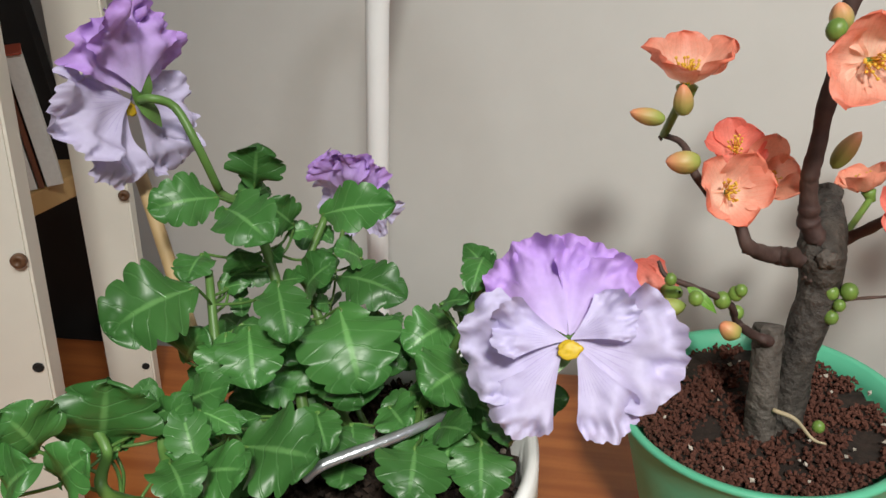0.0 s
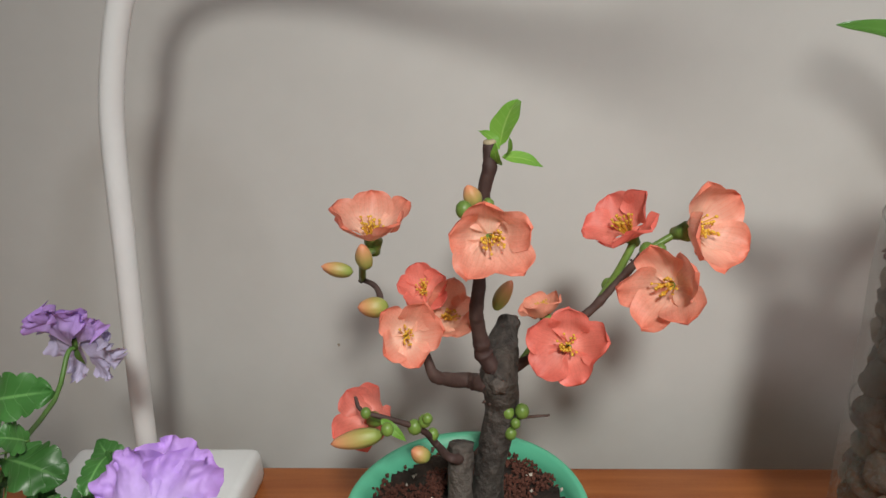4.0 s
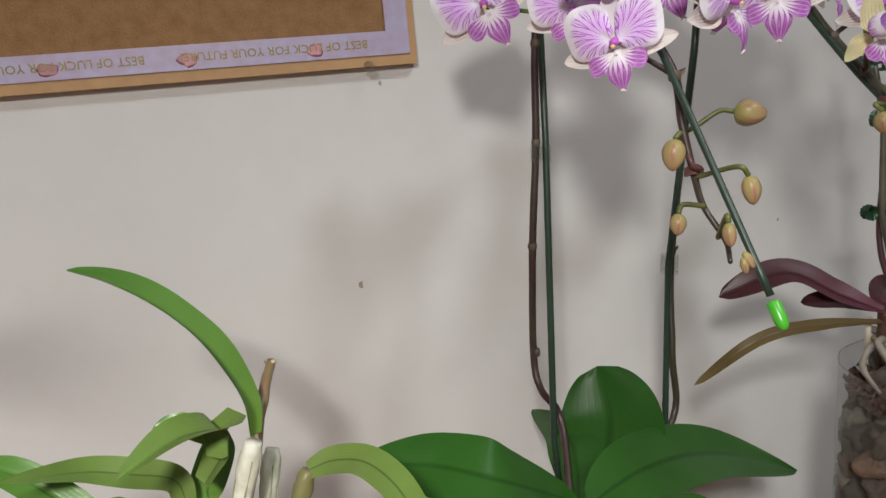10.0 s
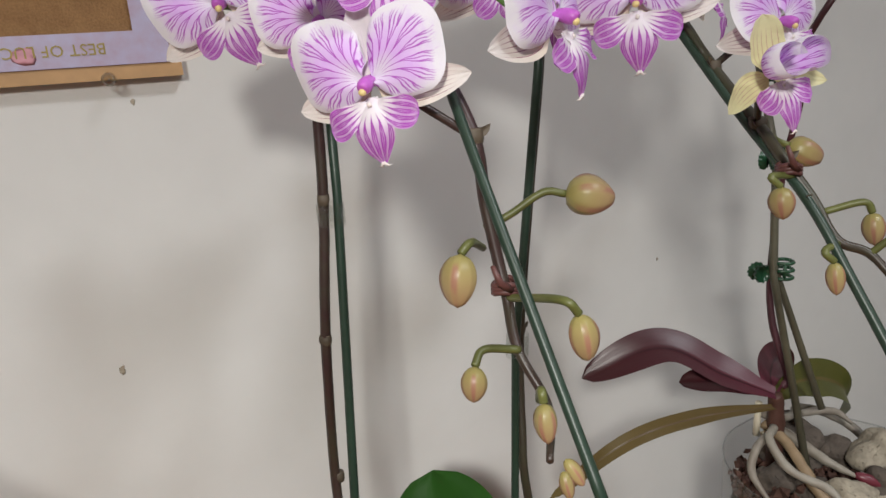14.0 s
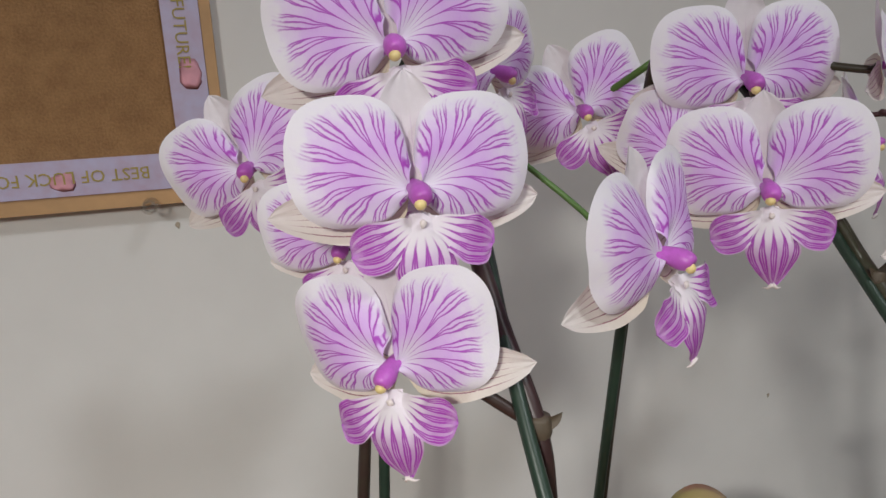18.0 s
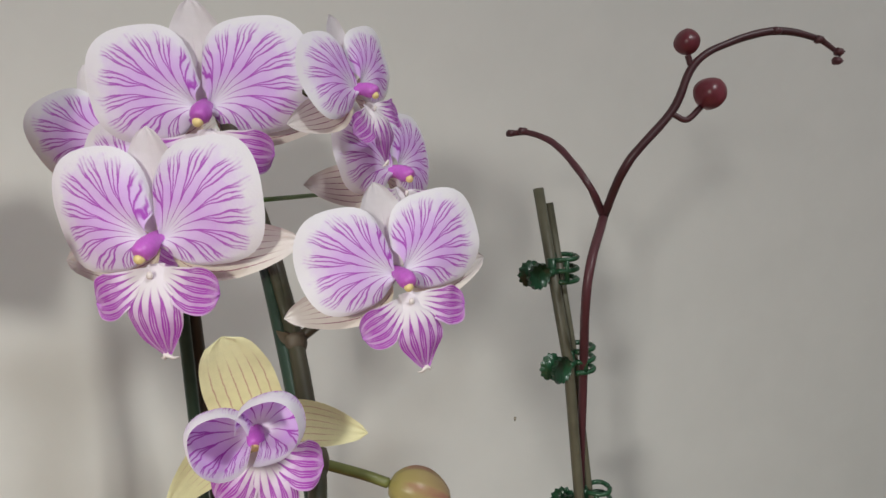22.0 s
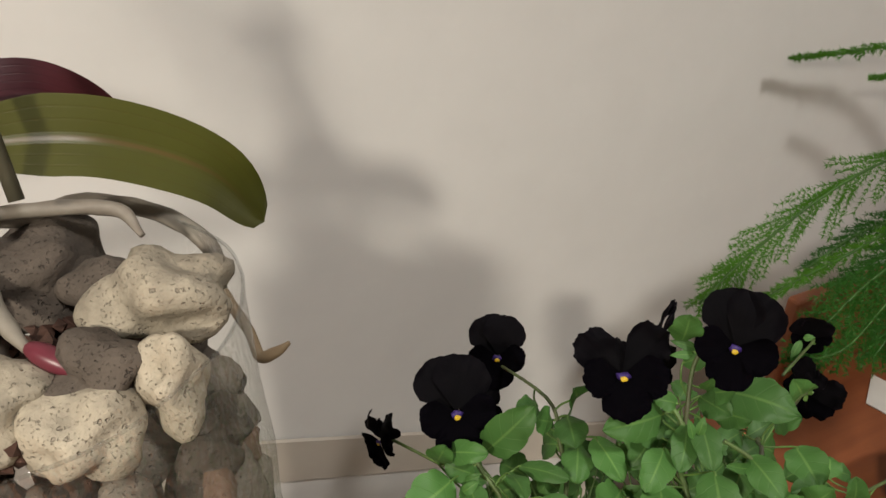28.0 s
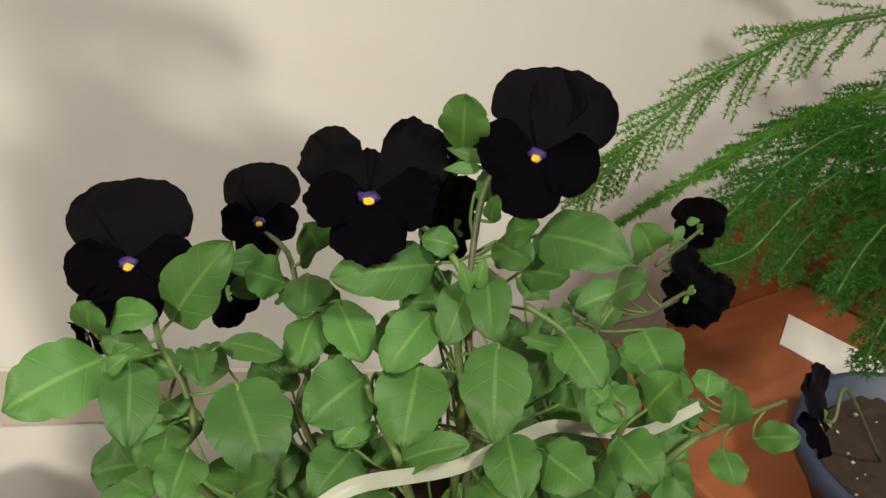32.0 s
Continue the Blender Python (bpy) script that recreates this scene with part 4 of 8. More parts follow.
def flower_meshes(kind, seed):
    """The pieces of one flower about its own centre, z to the front: (name, mesh, label)."""
    made = []
    if kind in ("orchid", "orchid_cup"):
        cup = kind == "orchid_cup"
        r = random.Random(seed)
        for side_sign in (-1, 1):
            wx, wy, cy = 0.247 + r.uniform(-0.012, 0.012), 0.272 + r.uniform(-0.015, 0.01), 0.140 + r.uniform(-0.015, 0.015)
            made.append(("petal", mesh_of(polar_bm((0.012, 0.0), (0.215 if cup else 0.262, cy), wx + 0.02 * cup, wy, side_sign, -1.35 if cup else -1.05, 1.95 if cup else 1.62, 2.3 if cup else 2.75, 0.46 if cup else -0.05, 0.030, seed + side_sign, claw=0.9 if cup else 0.34), "petal"), ORCHID, ""))
        sep = SEPAL_Y if cup else SEPAL
        lift = 0.26 if cup else 0.0
        made.append(("sepal", mesh_of(blade_bm([(0, 0.02, -0.04), (0, 0.26, -0.075 + lift * 0.2), (0, 0.50 + lift * 0.25, -0.06 + lift * 0.5)], 0.145 + lift * 0.22, (0, 0, 1), "oval" if not cup else "petal", cup=0.25, wave=0.03, nu=12, seed=seed), "sepal"), SEPAL_Y if cup else DORSAL, ""))
        lat = [(0.02, -0.03, -0.05), (0.25, -0.075, -0.10), (0.60 - lift * 0.1, -0.075 - lift * 0.6, -0.16 + lift * 0.6)]
        for sp in (lat, mirrored(lat)):
            made.append(("sepal", mesh_of(blade_bm(sp, 0.14, (0, 0.1, 1), "oval", cup=0.25, wave=0.03, nu=12, seed=seed), "sepal"), sep, ""))
        far = -0.09 if cup else 0.0
        mid = [(0, -0.09, 0.055), (0, -0.17, 0.11), (0, -0.25 + far * 0.3, 0.145), (0, -0.37 + far * 0.6, 0.14), (0, -0.500 + far, 0.09)]
        made.append(("lip", mesh_of(blade_bm(mid, 0.132, (0, 0.25, 1), "tongue", cup=-0.22, wave=0.05, nu=14, nv=30, seed=seed), "lip"), LIP, "magenta veined lip with a white tip"))
        lob = [(0.005, -0.115, 0.055), (0.080, -0.155, 0.09), (0.185, -0.205 + far * 0.3, 0.115), (0.295, -0.240 + far * 0.5, 0.085)]
        for sp in (lob, mirrored(lob)):
            made.append(("lip_lobe", mesh_of(blade_bm(sp, 0.135 if cup else 0.105, (0, 0.2, 1), "lobe", cup=0.12, wave=0.07, nu=12, nv=26, seed=seed), "lip_lobe"), LIP, ""))
        tip = tube_bm([(0.0, -0.488 + far, 0.10), (0.022, -0.513 + far, 0.085), (0.045, -0.510 + far, 0.075)], [0.013, 0.008, 0.002], 6)
        tube_bm([(0.0, -0.488 + far, 0.10), (-0.022, -0.513 + far, 0.085), (-0.045, -0.510 + far, 0.075)], [0.013, 0.008, 0.002], 6, tip)
        made.append(("lip_tip", mesh_of(tip, "lip_tip"), PALE_TIP, ""))
        made.append(("callus", mesh_of(ball_bm(0.014, 2, (1.1, 1.3, 0.7), rough=0.25, seed=seed, at=(0, -0.13, 0.108)), "callus"), PALE_TIP, ""))
        made.append(("anther_cap", mesh_of(ball_bm(0.026, 2, (1, 0.95, 0.9), at=(-0.012, -0.050, 0.140)), "anther_cap"), ANTHER, "pale yellow anther cap"))
        core = stem_bm([(0, 0.01, -0.04, 0.040), (0, 0.005, 0.04, 0.040), (0, -0.012, 0.095, 0.049), (-0.003, -0.026, 0.135, 0.042), (-0.005, -0.036, 0.15, 0.026)], 16, 16)
        return mesh_of(core, "column"), COLUMN, made
    if kind in ("pansy", "viola", "viola_ragged"):
        up, lowm = (PAN_TOP, PAN_LOW) if kind == "pansy" else (BLACK_TOP, BLACK_LOW)
        if kind == "pansy":
            plan = [(up, 0.04, 0.60, 0.86, -0.10, -0.04, 0.10, (0, 0.04, -0.10)), (up, -0.52, 0.58, 0.66, -0.02, -0.07, 0.11, (0, 0.03, -0.06)), (up, 0.50, 0.56, 0.66, 0.0, -0.08, 0.11, (0, 0.03, -0.05)),
                    (lowm, -1.72, 0.55, 0.80, 0.02, 0.0, 0.10, (0, 0.01, -0.01)), (lowm, 1.66, 0.58, 0.82, 0.02, -0.02, 0.10, (0, 0.01, 0.0)),
                    (lowm, -1.35, 0.40, 0.52, 0.06, 0.05, 0.12, (0, 0.01, 0.02)), (lowm, 1.10, 0.38, 0.55, 0.05, 0.02, 0.11, (0, 0.01, 0.03)),
                    (lowm, -2.58, 0.52, 0.46, 0.04, -0.04, 0.09, (-0.03, -0.02, 0.02)), (lowm, 2.66, 0.52, 0.46, 0.04, -0.04, 0.09, (0.03, -0.02, 0.03))]
        else:
            plan = [(up, -0.34, 0.68, 0.86, -0.02, -0.05, 0.035, (0, 0.02, -0.06)), (up, 0.36, 0.66, 0.86, 0.0, -0.05, 0.035, (0, 0.02, -0.03)),
                    (lowm, -1.72, 0.46, 0.80, 0.03, 0.0, 0.035, (0, 0.01, 0.0)), (lowm, 1.72, 0.46, 0.80, 0.03, 0.0, 0.035, (0, 0.01, 0.01)), (lowm, 3.14, 0.50, 0.90, 0.05, 0.0, 0.035, (0, 0.0, 0.02))]
        if kind == "viola_ragged":
            plan = [(up, -0.84, 0.62, 0.62, -0.02, -0.05, 0.05, (0, 0.02, -0.06)), (up, 0.80, 0.64, 0.60, 0.0, -0.05, 0.05, (0, 0.02, -0.03)), (up, 0.0, 0.44, 0.60, -0.04, -0.04, 0.05, (0, 0.0, -0.07)), *plan[2:]]
        rp = random.Random(seed)
        for n, (m, a, ln, sp, rise, bend, ruf, at) in enumerate(plan):
            ln *= rp.uniform(0.93, 1.06)
            made.append(("petal", mesh_of(petal_bm(a + rp.uniform(-0.06, 0.06), ln, sp, rise, bend + rp.uniform(-0.03, 0.03), ruf * (1.8 if kind == "viola_ragged" else 1.25), 7.0 if kind == "pansy" else 3.0, 0.24 if kind == "pansy" else 0.34, rp.uniform(-0.05, 0.1), {"pansy": 0.020, "viola": 0.010, "viola_ragged": 0.022}[kind], at, seed * 17 + n, 46, 20, 0.75 if kind == "pansy" else 1.0), "petal"), m, ""))
        if kind != "pansy":
            made.append(("eye_ring", mesh_of(ball_bm(0.06, 2, (1.2, 0.8, 0.2), rough=0.3, seed=seed, at=(0.0, -0.005, 0.035)), "eye_ring"), PURPLE_EYE, ""))
        cl = 1.0 if kind == "pansy" else 0.6
        cal = blade_bm([(0, -0.05, -0.06), (0, 0.1, -0.1), (0, 0.25 * cl, -0.1)], 0.06 * cl, (0, 0, -1), "lance")
        for a in (2.1, 4.2):
            blade_bm([(0, 0, -0.06), (0.1 * math.cos(a), 0.1 * math.sin(a), -0.1), (0.22 * cl * math.cos(a), 0.22 * cl * math.sin(a), -0.09)], 0.06 * cl, (0, 0, -1), "lance", bm=cal)
        made.append(("calyx", mesh_of(cal, "calyx"), GREEN_STEM, ""))
        er = 0.062 if kind == "pansy" else 0.037
        return mesh_of(ball_bm(er, 3, (1.0, 0.8, 0.25), rough=0.2, seed=seed, at=(0, -0.04, 0.05)), "eye"), PAN_EYE, made
    # quince: five rounded, cupped petals and a tuft of stamens
    r = random.Random(seed)
    deep = {"quince": 0.27, "quince_cup": 0.24, "quince_pink": 0.2, "quince_pale": 0.3}[kind]
    m = {"quince": QUINCE, "quince_cup": QUINCE, "quince_pink": QUINCE_PINK, "quince_pale": QUINCE_PALE}[kind]
    bowl = kind == "quince_cup"
    for k in range(5):
        a = 2 * math.pi * (k + r.uniform(-0.10, 0.10)) / 5
        c, s = math.cos(a), math.sin(a)
        d = deep * r.uniform(0.55, 1.35)
        ln = 0.455 * r.uniform(0.92, 1.08)
        if bowl:
            prof = [(0.05, 0.0), (0.24, 0.07 + d * 0.2), (0.39, 0.20 + d * 0.3), (0.50, 0.36 + d * 0.2)]
        else:
            prof = [(0.04, 0.0), (0.20, 0.02), (0.38 * ln / 0.5, 0.04 + d * 0.55), (0.53 * ln / 0.5, 0.05 + d * 1.1)]
        low = 0.014 * (k % 2)
        spine = [(p * c, p * s, z + low) for p, z in prof]
        lean = (0.35 * r.uniform(-1, 1) * -s, 0.35 * r.uniform(-1, 1) * c, 1.0)
        made.append(("petal", mesh_of(blade_bm(spine, 0.270 * r.uniform(0.92, 1.06), (-c * 0.5 if bowl else 0, -s * 0.5 if bowl else 0, 1), "bloom", cup=r.uniform(0.22, 0.50), wave=0.11, waves=3.0, nu=16, nv=22, seed=seed * 7 + k, normal_end=lean), "petal"), m, ""))
    st = bmesh.new()
    for k in range(26):
        a, rr = r.uniform(0, 6.28), r.uniform(0.02, 0.13)
        h = r.uniform(0.14, 0.26)
        p = (rr * math.cos(a) * 1.25, rr * math.sin(a) * 1.25, h)
        tube_bm([(rr * 0.5 * math.cos(a), rr * 0.5 * math.sin(a), 0.0), p], 0.006, 4, st, caps=False)
        ball_bm(0.02, 1, bm=st, at=p)
    made.append(("stamen_tuft", mesh_of(st, "stamen_tuft"), STAMEN, "tuft of yellow stamens"))
    cup = lathe_bm([(0.02, -0.26), (0.07, -0.24), (0.09, -0.14), (0.12, -0.05), (0.06, -0.01), (0, 0)], 12)
    return mesh_of(cup, "calyx"), QBUD_GREEN, made


FLOWERS = {}


def flower(root, kind, at, front, width, roll=0.0, variant=0, stalk=None, stalk_mat=None, up=(0, 0, 1), r=0.0012):
    """A flower of that width as a part with its petals; stalk: points from its stem to its back."""
    key = (kind, variant)
    if key not in FLOWERS:
        FLOWERS[key] = flower_meshes(kind, 11 * variant + 3)
    core, core_mat, pieces = FLOWERS[key]
    m = facing(at, front, up, roll, width)
    base = put_part("flower", core, core_mat, root, m=m)
    for name, me, material, label in pieces:
        part(name, me, material, base, label)
    if stalk:
        back = Vector(at) - Vector(front).normalized() * width * 0.06
        pts = [Vector(p) for p in stalk] + [back - Vector(front).normalized() * width * 0.12, back]
        put_part("stalk", stem_bm([(*p, r) for p in pts], 14, 8), stalk_mat or GREEN_STEM, root)
    return base


def leaf(root, base, tip, half, material, normal=(0, -0.5, 1), kind="oval", sag=0.1, fold=0.15, teeth=0, wave=0.06, cup=0.0, seed=None, nv=18, name="leaf", stalk=None, normal_end=None, tooth=0.08, label=""):
    """A leaf from base to tip; sag: how far its middle rises above the straight line, as a share of its length."""
    a, b = Vector(base), Vector(tip)
    n = Vector(normal).normalized()
    ln = (b - a).length
    d = (b - a) / ln
    n2 = (n - d * n.dot(d)).normalized()
    spine = [a, a.lerp(b, 0.33) + n2 * sag * ln * 0.9, a.lerp(b, 0.68) + n2 * sag * ln * 0.9, b]
    seed = seed if seed is not None else int(abs(a.x * 7919 + a.y * 104729 + a.z * 1299709) * 100) % 9973
    bm = blade_bm(spine, half, n, kind, fold=fold, wave=wave, cup=cup, teeth=teeth, tooth=tooth, nu=8, nv=max(nv, teeth * 8), seed=seed, normal_end=normal_end, waves=3.2)
    ob = put_part(name, bm, material, root, label)
    if stalk:
        p = [Vector(q) for q in stalk] + [a, a + d * ln * 0.12]
        put_part("leaf_stalk", stem_bm([(*q, 0.00052) for q in p], 12, 7), GREEN_STEM, root)
    return ob


def bud(root, base, tip, radius, material, stalk=None, stalk_mat=None, r=0.0014, roll=0):
    a, b = Vector(base), Vector(tip)
    put_part("bud", bud_bm((b - a).length, radius), material, root, m=along(a, b, roll))
    if stalk:
        put_part("bud_stalk", stem_bm([(*p, r) for p in [Vector(q) for q in stalk] + [a]], 14, 8), stalk_mat or OLIVE_STALK, root)


def stones_in(root, centre, radius, z0, z1, size, seed, materials, name="stone", core=False, rough=0.28):
    """Rough stones packed in layers inside a round vessel, those at the wall first."""
    r = random.Random(seed)
    shapes = []
    for k in range(6):
        bm = ball_bm(size, 3, (1, r.uniform(0.75, 1), r.uniform(0.7, 0.92)), rough=rough, seed=seed + k, freq=1.3)
        shapes.append(mesh_of(bm, name))
    z = z0 + size
    while z < z1:
        for ring, rr in ((0, radius - size * 0.95), (1, radius - size * 2.9)):
            if rr < size * 0.3:
                continue
            if ring and not core and z < z1 - size * 2.2:
                continue
            count = max(3, int(2 * math.pi * rr / (size * 1.75)))
            off = r.uniform(0, 6.28)
            for k in range(count):
                a = off + 2 * math.pi * (k + r.uniform(-0.18, 0.18)) / count
                s = r.uniform(0.82, 1.12)
                p = (centre[0] + rr * math.cos(a), centre[1] + rr * math.sin(a), z + r.uniform(-0.25, 0.25) * size)
                me = r.choice(shapes)
                ob = put_part(name, me, None, root, m=Matrix.Translation(p) @ Euler((r.uniform(0, 6), r.uniform(0, 6), r.uniform(0, 6))).to_matrix().to_4x4() @ Matrix.Diagonal((s, s, s, 1)))
                if not me.materials:
                    me.materials.append(materials[0])
                ob.material_slots[0].link = "OBJECT"
                ob.material_slots[0].material = r.choice(materials)
        z += size * 1.45

# ---- coral quince in a green bowl ----
MINT = mat("mint_plastic", (0.12, 0.50, 0.31), 0.45, grain=0.06, scale=50)
SOIL = mat("dark_soil", (0.035, 0.020, 0.014), 0.95, grain=0.6, scale=180, bump=1.0)
GRIT = mat("red_grit", (0.095, 0.032, 0.020), 0.9, grain=0.5, scale=300, bump=0.6, dark=(0.05, 0.014, 0.009))
PALE_GRIT = mat("pale_grit", (0.50, 0.44, 0.38), 0.85, grain=0.3, scale=300)
QX, QY, QRIM = 0.1755, 0.292, 0.176
quince = thing("quince_bonsai", "coral flowering quince bonsai in a mint green bowl", "bonsai", (QX, QY, TABLE_Z))
put_part("pot", lathe_bm([(0, TABLE_Z), (0.052, TABLE_Z), (0.056, TABLE_Z + 0.006), (0.070, QRIM - 0.02), (0.0725, QRIM - 0.004), (0.0765, QRIM), (0.0755, QRIM + 0.002), (0.0715, QRIM + 0.001),
                          (0.068, QRIM - 0.008), (0.066, QRIM - 0.02), (0.0, QRIM - 0.022)], 72), MINT, quince, "mint green plastic bowl", m=Matrix.Translation((QX, QY, 0)))
bm = bmesh.new()
bmesh.ops.create_grid(bm, x_segments=40, y_segments=40, size=0.066)
bmesh.ops.delete(bm, geom=[v for v in bm.verts if v.co.length > 0.0665], context="VERTS")
for v in bm.verts:
    v.co.z = QRIM - 0.008 + 0.0035 * noise.noise(v.co * 60) + 0.006 * max(0, 1 - (v.co - Vector((0.0, -0.005, v.co.z))).length / 0.03)
put_part("soil", bm, SOIL, quince, m=Matrix.Translation((QX, QY, 0)))


def granules(root, name, centre, radius, z, count, size, material, seed, spread=0.004, skip=None):
    """Loose small grains in one joined part."""
    r = random.Random(seed)
    verts, faces = [], []
    for k in range(count):
        a, d = r.uniform(0, 6.283), radius * math.sqrt(r.uniform(0, 1))
        c = Vector((centre[0] + d * math.cos(a), centre[1] + d * math.sin(a), z + r.uniform(0, spread)))
        if skip and skip(c):
            continue
        s = size * r.uniform(0.5, 1.3)
        q = Euler((r.uniform(0, 6), r.uniform(0, 6), r.uniform(0, 6))).to_matrix()
        o = len(verts)
        for p in ((1, 0, 0), (-1, 0, 0), (0, 0.8, 0), (0, -0.8, 0), (0, 0, 0.7), (0, 0, -0.7)):
            verts.append(c + q @ (Vector(p) * s * r.uniform(0.7, 1.2)))
        for f in ((0, 2, 4), (2, 1, 4), (1, 3, 4), (3, 0, 4), (2, 0, 5), (1, 2, 5), (3, 1, 5), (0, 3, 5)):
            faces.append([o + i for i in f])
    me = bpy.data.meshes.new(name)
    me.from_pydata(verts, [], faces)
    ob = put_part(name, me, material, root)
    ob["kind"] = "stuff"
    return ob


granules(quince, "grit", (QX, QY), 0.066, QRIM - 0.008, 5200, 0.0018, GRIT, 5, 0.005, lambda c: noise.noise(c * 55) < -0.28)
granules(quince, "pale_grit", (QX, QY), 0.064, QRIM - 0.004, 26, 0.0017, PALE_GRIT, 6, 0.002)

knot, qtop, qstub = Vector((0.1990, 0.2939, 0.2649)), Vector((0.1988, 0.3027, 0.4025)), Vector((0.2053, 0.3342, 0.2844))
foot = Vector((0.1742, 0.2734, 0.1822))
ground = Vector((0.186, 0.283, QRIM - 0.014))
put_part("trunk", stem_bm([(*ground, 0.0105), (0.189, 0.288, QRIM + 0.012, 0.0098), (0.193, 0.293, 0.215, 0.0092), (knot.x + 0.001, knot.y + 0.007, 0.245, 0.0098), (knot.x, knot.y + 0.008, knot.z, 0.0112),
                           (*(knot.lerp(qstub, 0.45) + Vector((0, 0.006, 0.004))), 0.0092), (*(knot.lerp(qstub, 0.75) + Vector((0, 0.002, 0.002))), 0.0072), (qstub.x + 0.001, qstub.y - 0.002, qstub.z + 0.001, 0.0066)], 44, 18, wob=0.16), BARK, quince)
put_part("knot", ball_bm(0.0052, 3, (1, 0.55, 1), rough=0.2, seed=3), BARK, quince, m=Matrix.Translation(knot + Vector((0, -0.0035, 0))))
put_part("trunk_stub", stem_bm([(foot.x, foot.y, QRIM - 0.014, 0.0085), (foot.x, foot.y + 0.003, QRIM + 0.02, 0.0075), (*(0.1760, 0.2885, 0.2279), 0.0078)], 24, 16, wob=0.18), BARK, quince)
put_part("cut_end", ball_bm(0.0055, 2, (1, 1, 0.22), rough=0.2, seed=4), TWIG, quince, m=Matrix.Translation(qstub + Vector((0.001, -0.002, 0.002))))
QM = Vector((0.1892, 0.2957, 0.3145))
put_part("branch", knobby_bm([(knot.x - 0.004, knot.y + 0.005, knot.z + 0.004, 0.0055), (*(knot.lerp(QM, 0.5) + Vector((-0.004, 0.004, 0))), 0.0046), (*QM, 0.0038), (*(QM.lerp(qtop, 0.5)), 0.0036), (*qtop, 0.0034)], 40, 12, 0.1, 1), TWIG, quince)
put_part("cut_end", lathe_bm([(0, 0.0006), (0.0026, 0.0006), (0.0034, 0.0), (0.0034, -0.001)], 14), CUT, quince, "pale freshly cut branch end", m=Matrix.Translation(qtop + Vector((0, 0, 0.001))))
put_part("branch", knobby_bm([(knot.x - 0.006, knot.y + 0.004, knot.z - 0.004, 0.0055), (*(0.1795, 0.3080, 0.2582), 0.0044), (*(0.1633, 0.2939, 0.2691), 0.0038), (*(0.1558, 0.2954, 0.2830), 0.0026), (*(0.1378, 0.2957, 0.3043), 0.0022), (*(0.1306, 0.3107, 0.3177), 0.0017), (*(0.1212, 0.3169, 0.3218), 0.0016)], 44, 10, 0.2, 2), TWIG, quince)
put_part("branch", knobby_bm([(knot.x + 0.006, knot.y + 0.006, knot.z - 0.002, 0.005), (*(0.2084, 0.3121, 0.2632), 0.0032), (*(0.2315, 0.3018, 0.2870), 0.0026), (*(0.2544, 0.3072, 0.3062), 0.0024), (*(0.2753, 0.3115, 0.3290), 0.0022), (*(0.2803, 0.3028, 0.3408), 0.0018)], 40, 10, 0.18, 3), TWIG, quince)
put_part("branch", knobby_bm([(*(0.1780, 0.2905, 0.2159), 0.0036), (*(0.1715, 0.2743, 0.2275), 0.0026), (*(0.1616, 0.2864, 0.2274), 0.0022), (*(0.1530, 0.2769, 0.2474), 0.0017), (*(0.1256, 0.2704, 0.2615), 0.0013), (*(0.1196, 0.2744, 0.2695), 0.0008)], 32, 9, 0.2, 4), TWIG, quince)
put_part("branch", knobby_bm([(*(0.1833, 0.2994, 0.2108), 0.002), (*(0.1998, 0.2956, 0.2351), 0.0013), (*(0.2098, 0.2936, 0.2411), 0.001), (*(0.2271, 0.2885, 0.2470), 0.0007)], 24, 8, 0.25, 5), TWIG, quince)
put_part("twig", stem_bm([(foot.x + 0.004, foot.y - 0.006, QRIM + 0.014, 0.0012), (foot.x + 0.014, foot.y - 0.010, QRIM + 0.012, 0.0011), (foot.x + 0.022, foot.y - 0.014, QRIM + 0.004, 0.0009), (foot.x + 0.028, foot.y - 0.016, QRIM + 0.003, 0.0006)], 16, 7, wob=0.3), CUT, quince, "short pale dry twig")
rq = random.Random(4)
for c in ((0.1795, 0.3080, 0.2582), (0.1633, 0.2939, 0.2691), (0.1212, 0.3169, 0.3218), (0.2084, 0.3121, 0.2632), (0.2753, 0.3115, 0.3290), (0.1616, 0.2864, 0.2274), (knot.x - 0.008, knot.y, knot.z - 0.010), (0.1558, 0.2954, 0.2830)):
    bm = bmesh.new()
    for k in range(5):
        ball_bm(rq.uniform(0.0008, 0.0016), 1, bm=bm, at=(rq.uniform(-0.003, 0.003), rq.uniform(-0.003, 0.003), rq.uniform(-0.003, 0.003)))
    put_part("bud_scales", bm, TWIG, quince, m=Matrix.Translation(c))

CAM4 = Vector((0.2292, -0.0521, 0.4886))


def to_eye(p, dx=0.0, dz=0.0):
    """The way from a place towards the viewer's side, turned a little."""
    d = (CAM4 - Vector(p)).normalized()
    return Vector((d.x + dx, d.y, d.z + dz))


q1, q2, q3, q4, q5, q0, q6, q2b, q3b, qlow = (0.1978, 0.2680, 0.3645), (0.1498, 0.2837, 0.3023), (0.2375, 0.2858, 0.2930), (0.2882, 0.2780, 0.3315), (0.3056, 0.2995, 0.3525), (0.1313, 0.3116, 0.3595), (0.2776, 0.3462, 0.3354), (0.1687, 0.3127, 0.2978), (0.2279, 0.3456, 0.2819), (0.1179, 0.2756, 0.2437)
flower(quince, "quince", q1, to_eye(q1, 0.05, -0.25), 0.0414, 20, 0)
flower(quince, "quince", q2, to_eye(q2, 0.1, 0.1), 0.0370, 60, 1)
flower(quince, "quince_pink", q3, to_eye(q3, -0.1, 0.0), 0.0431, 10, 2)
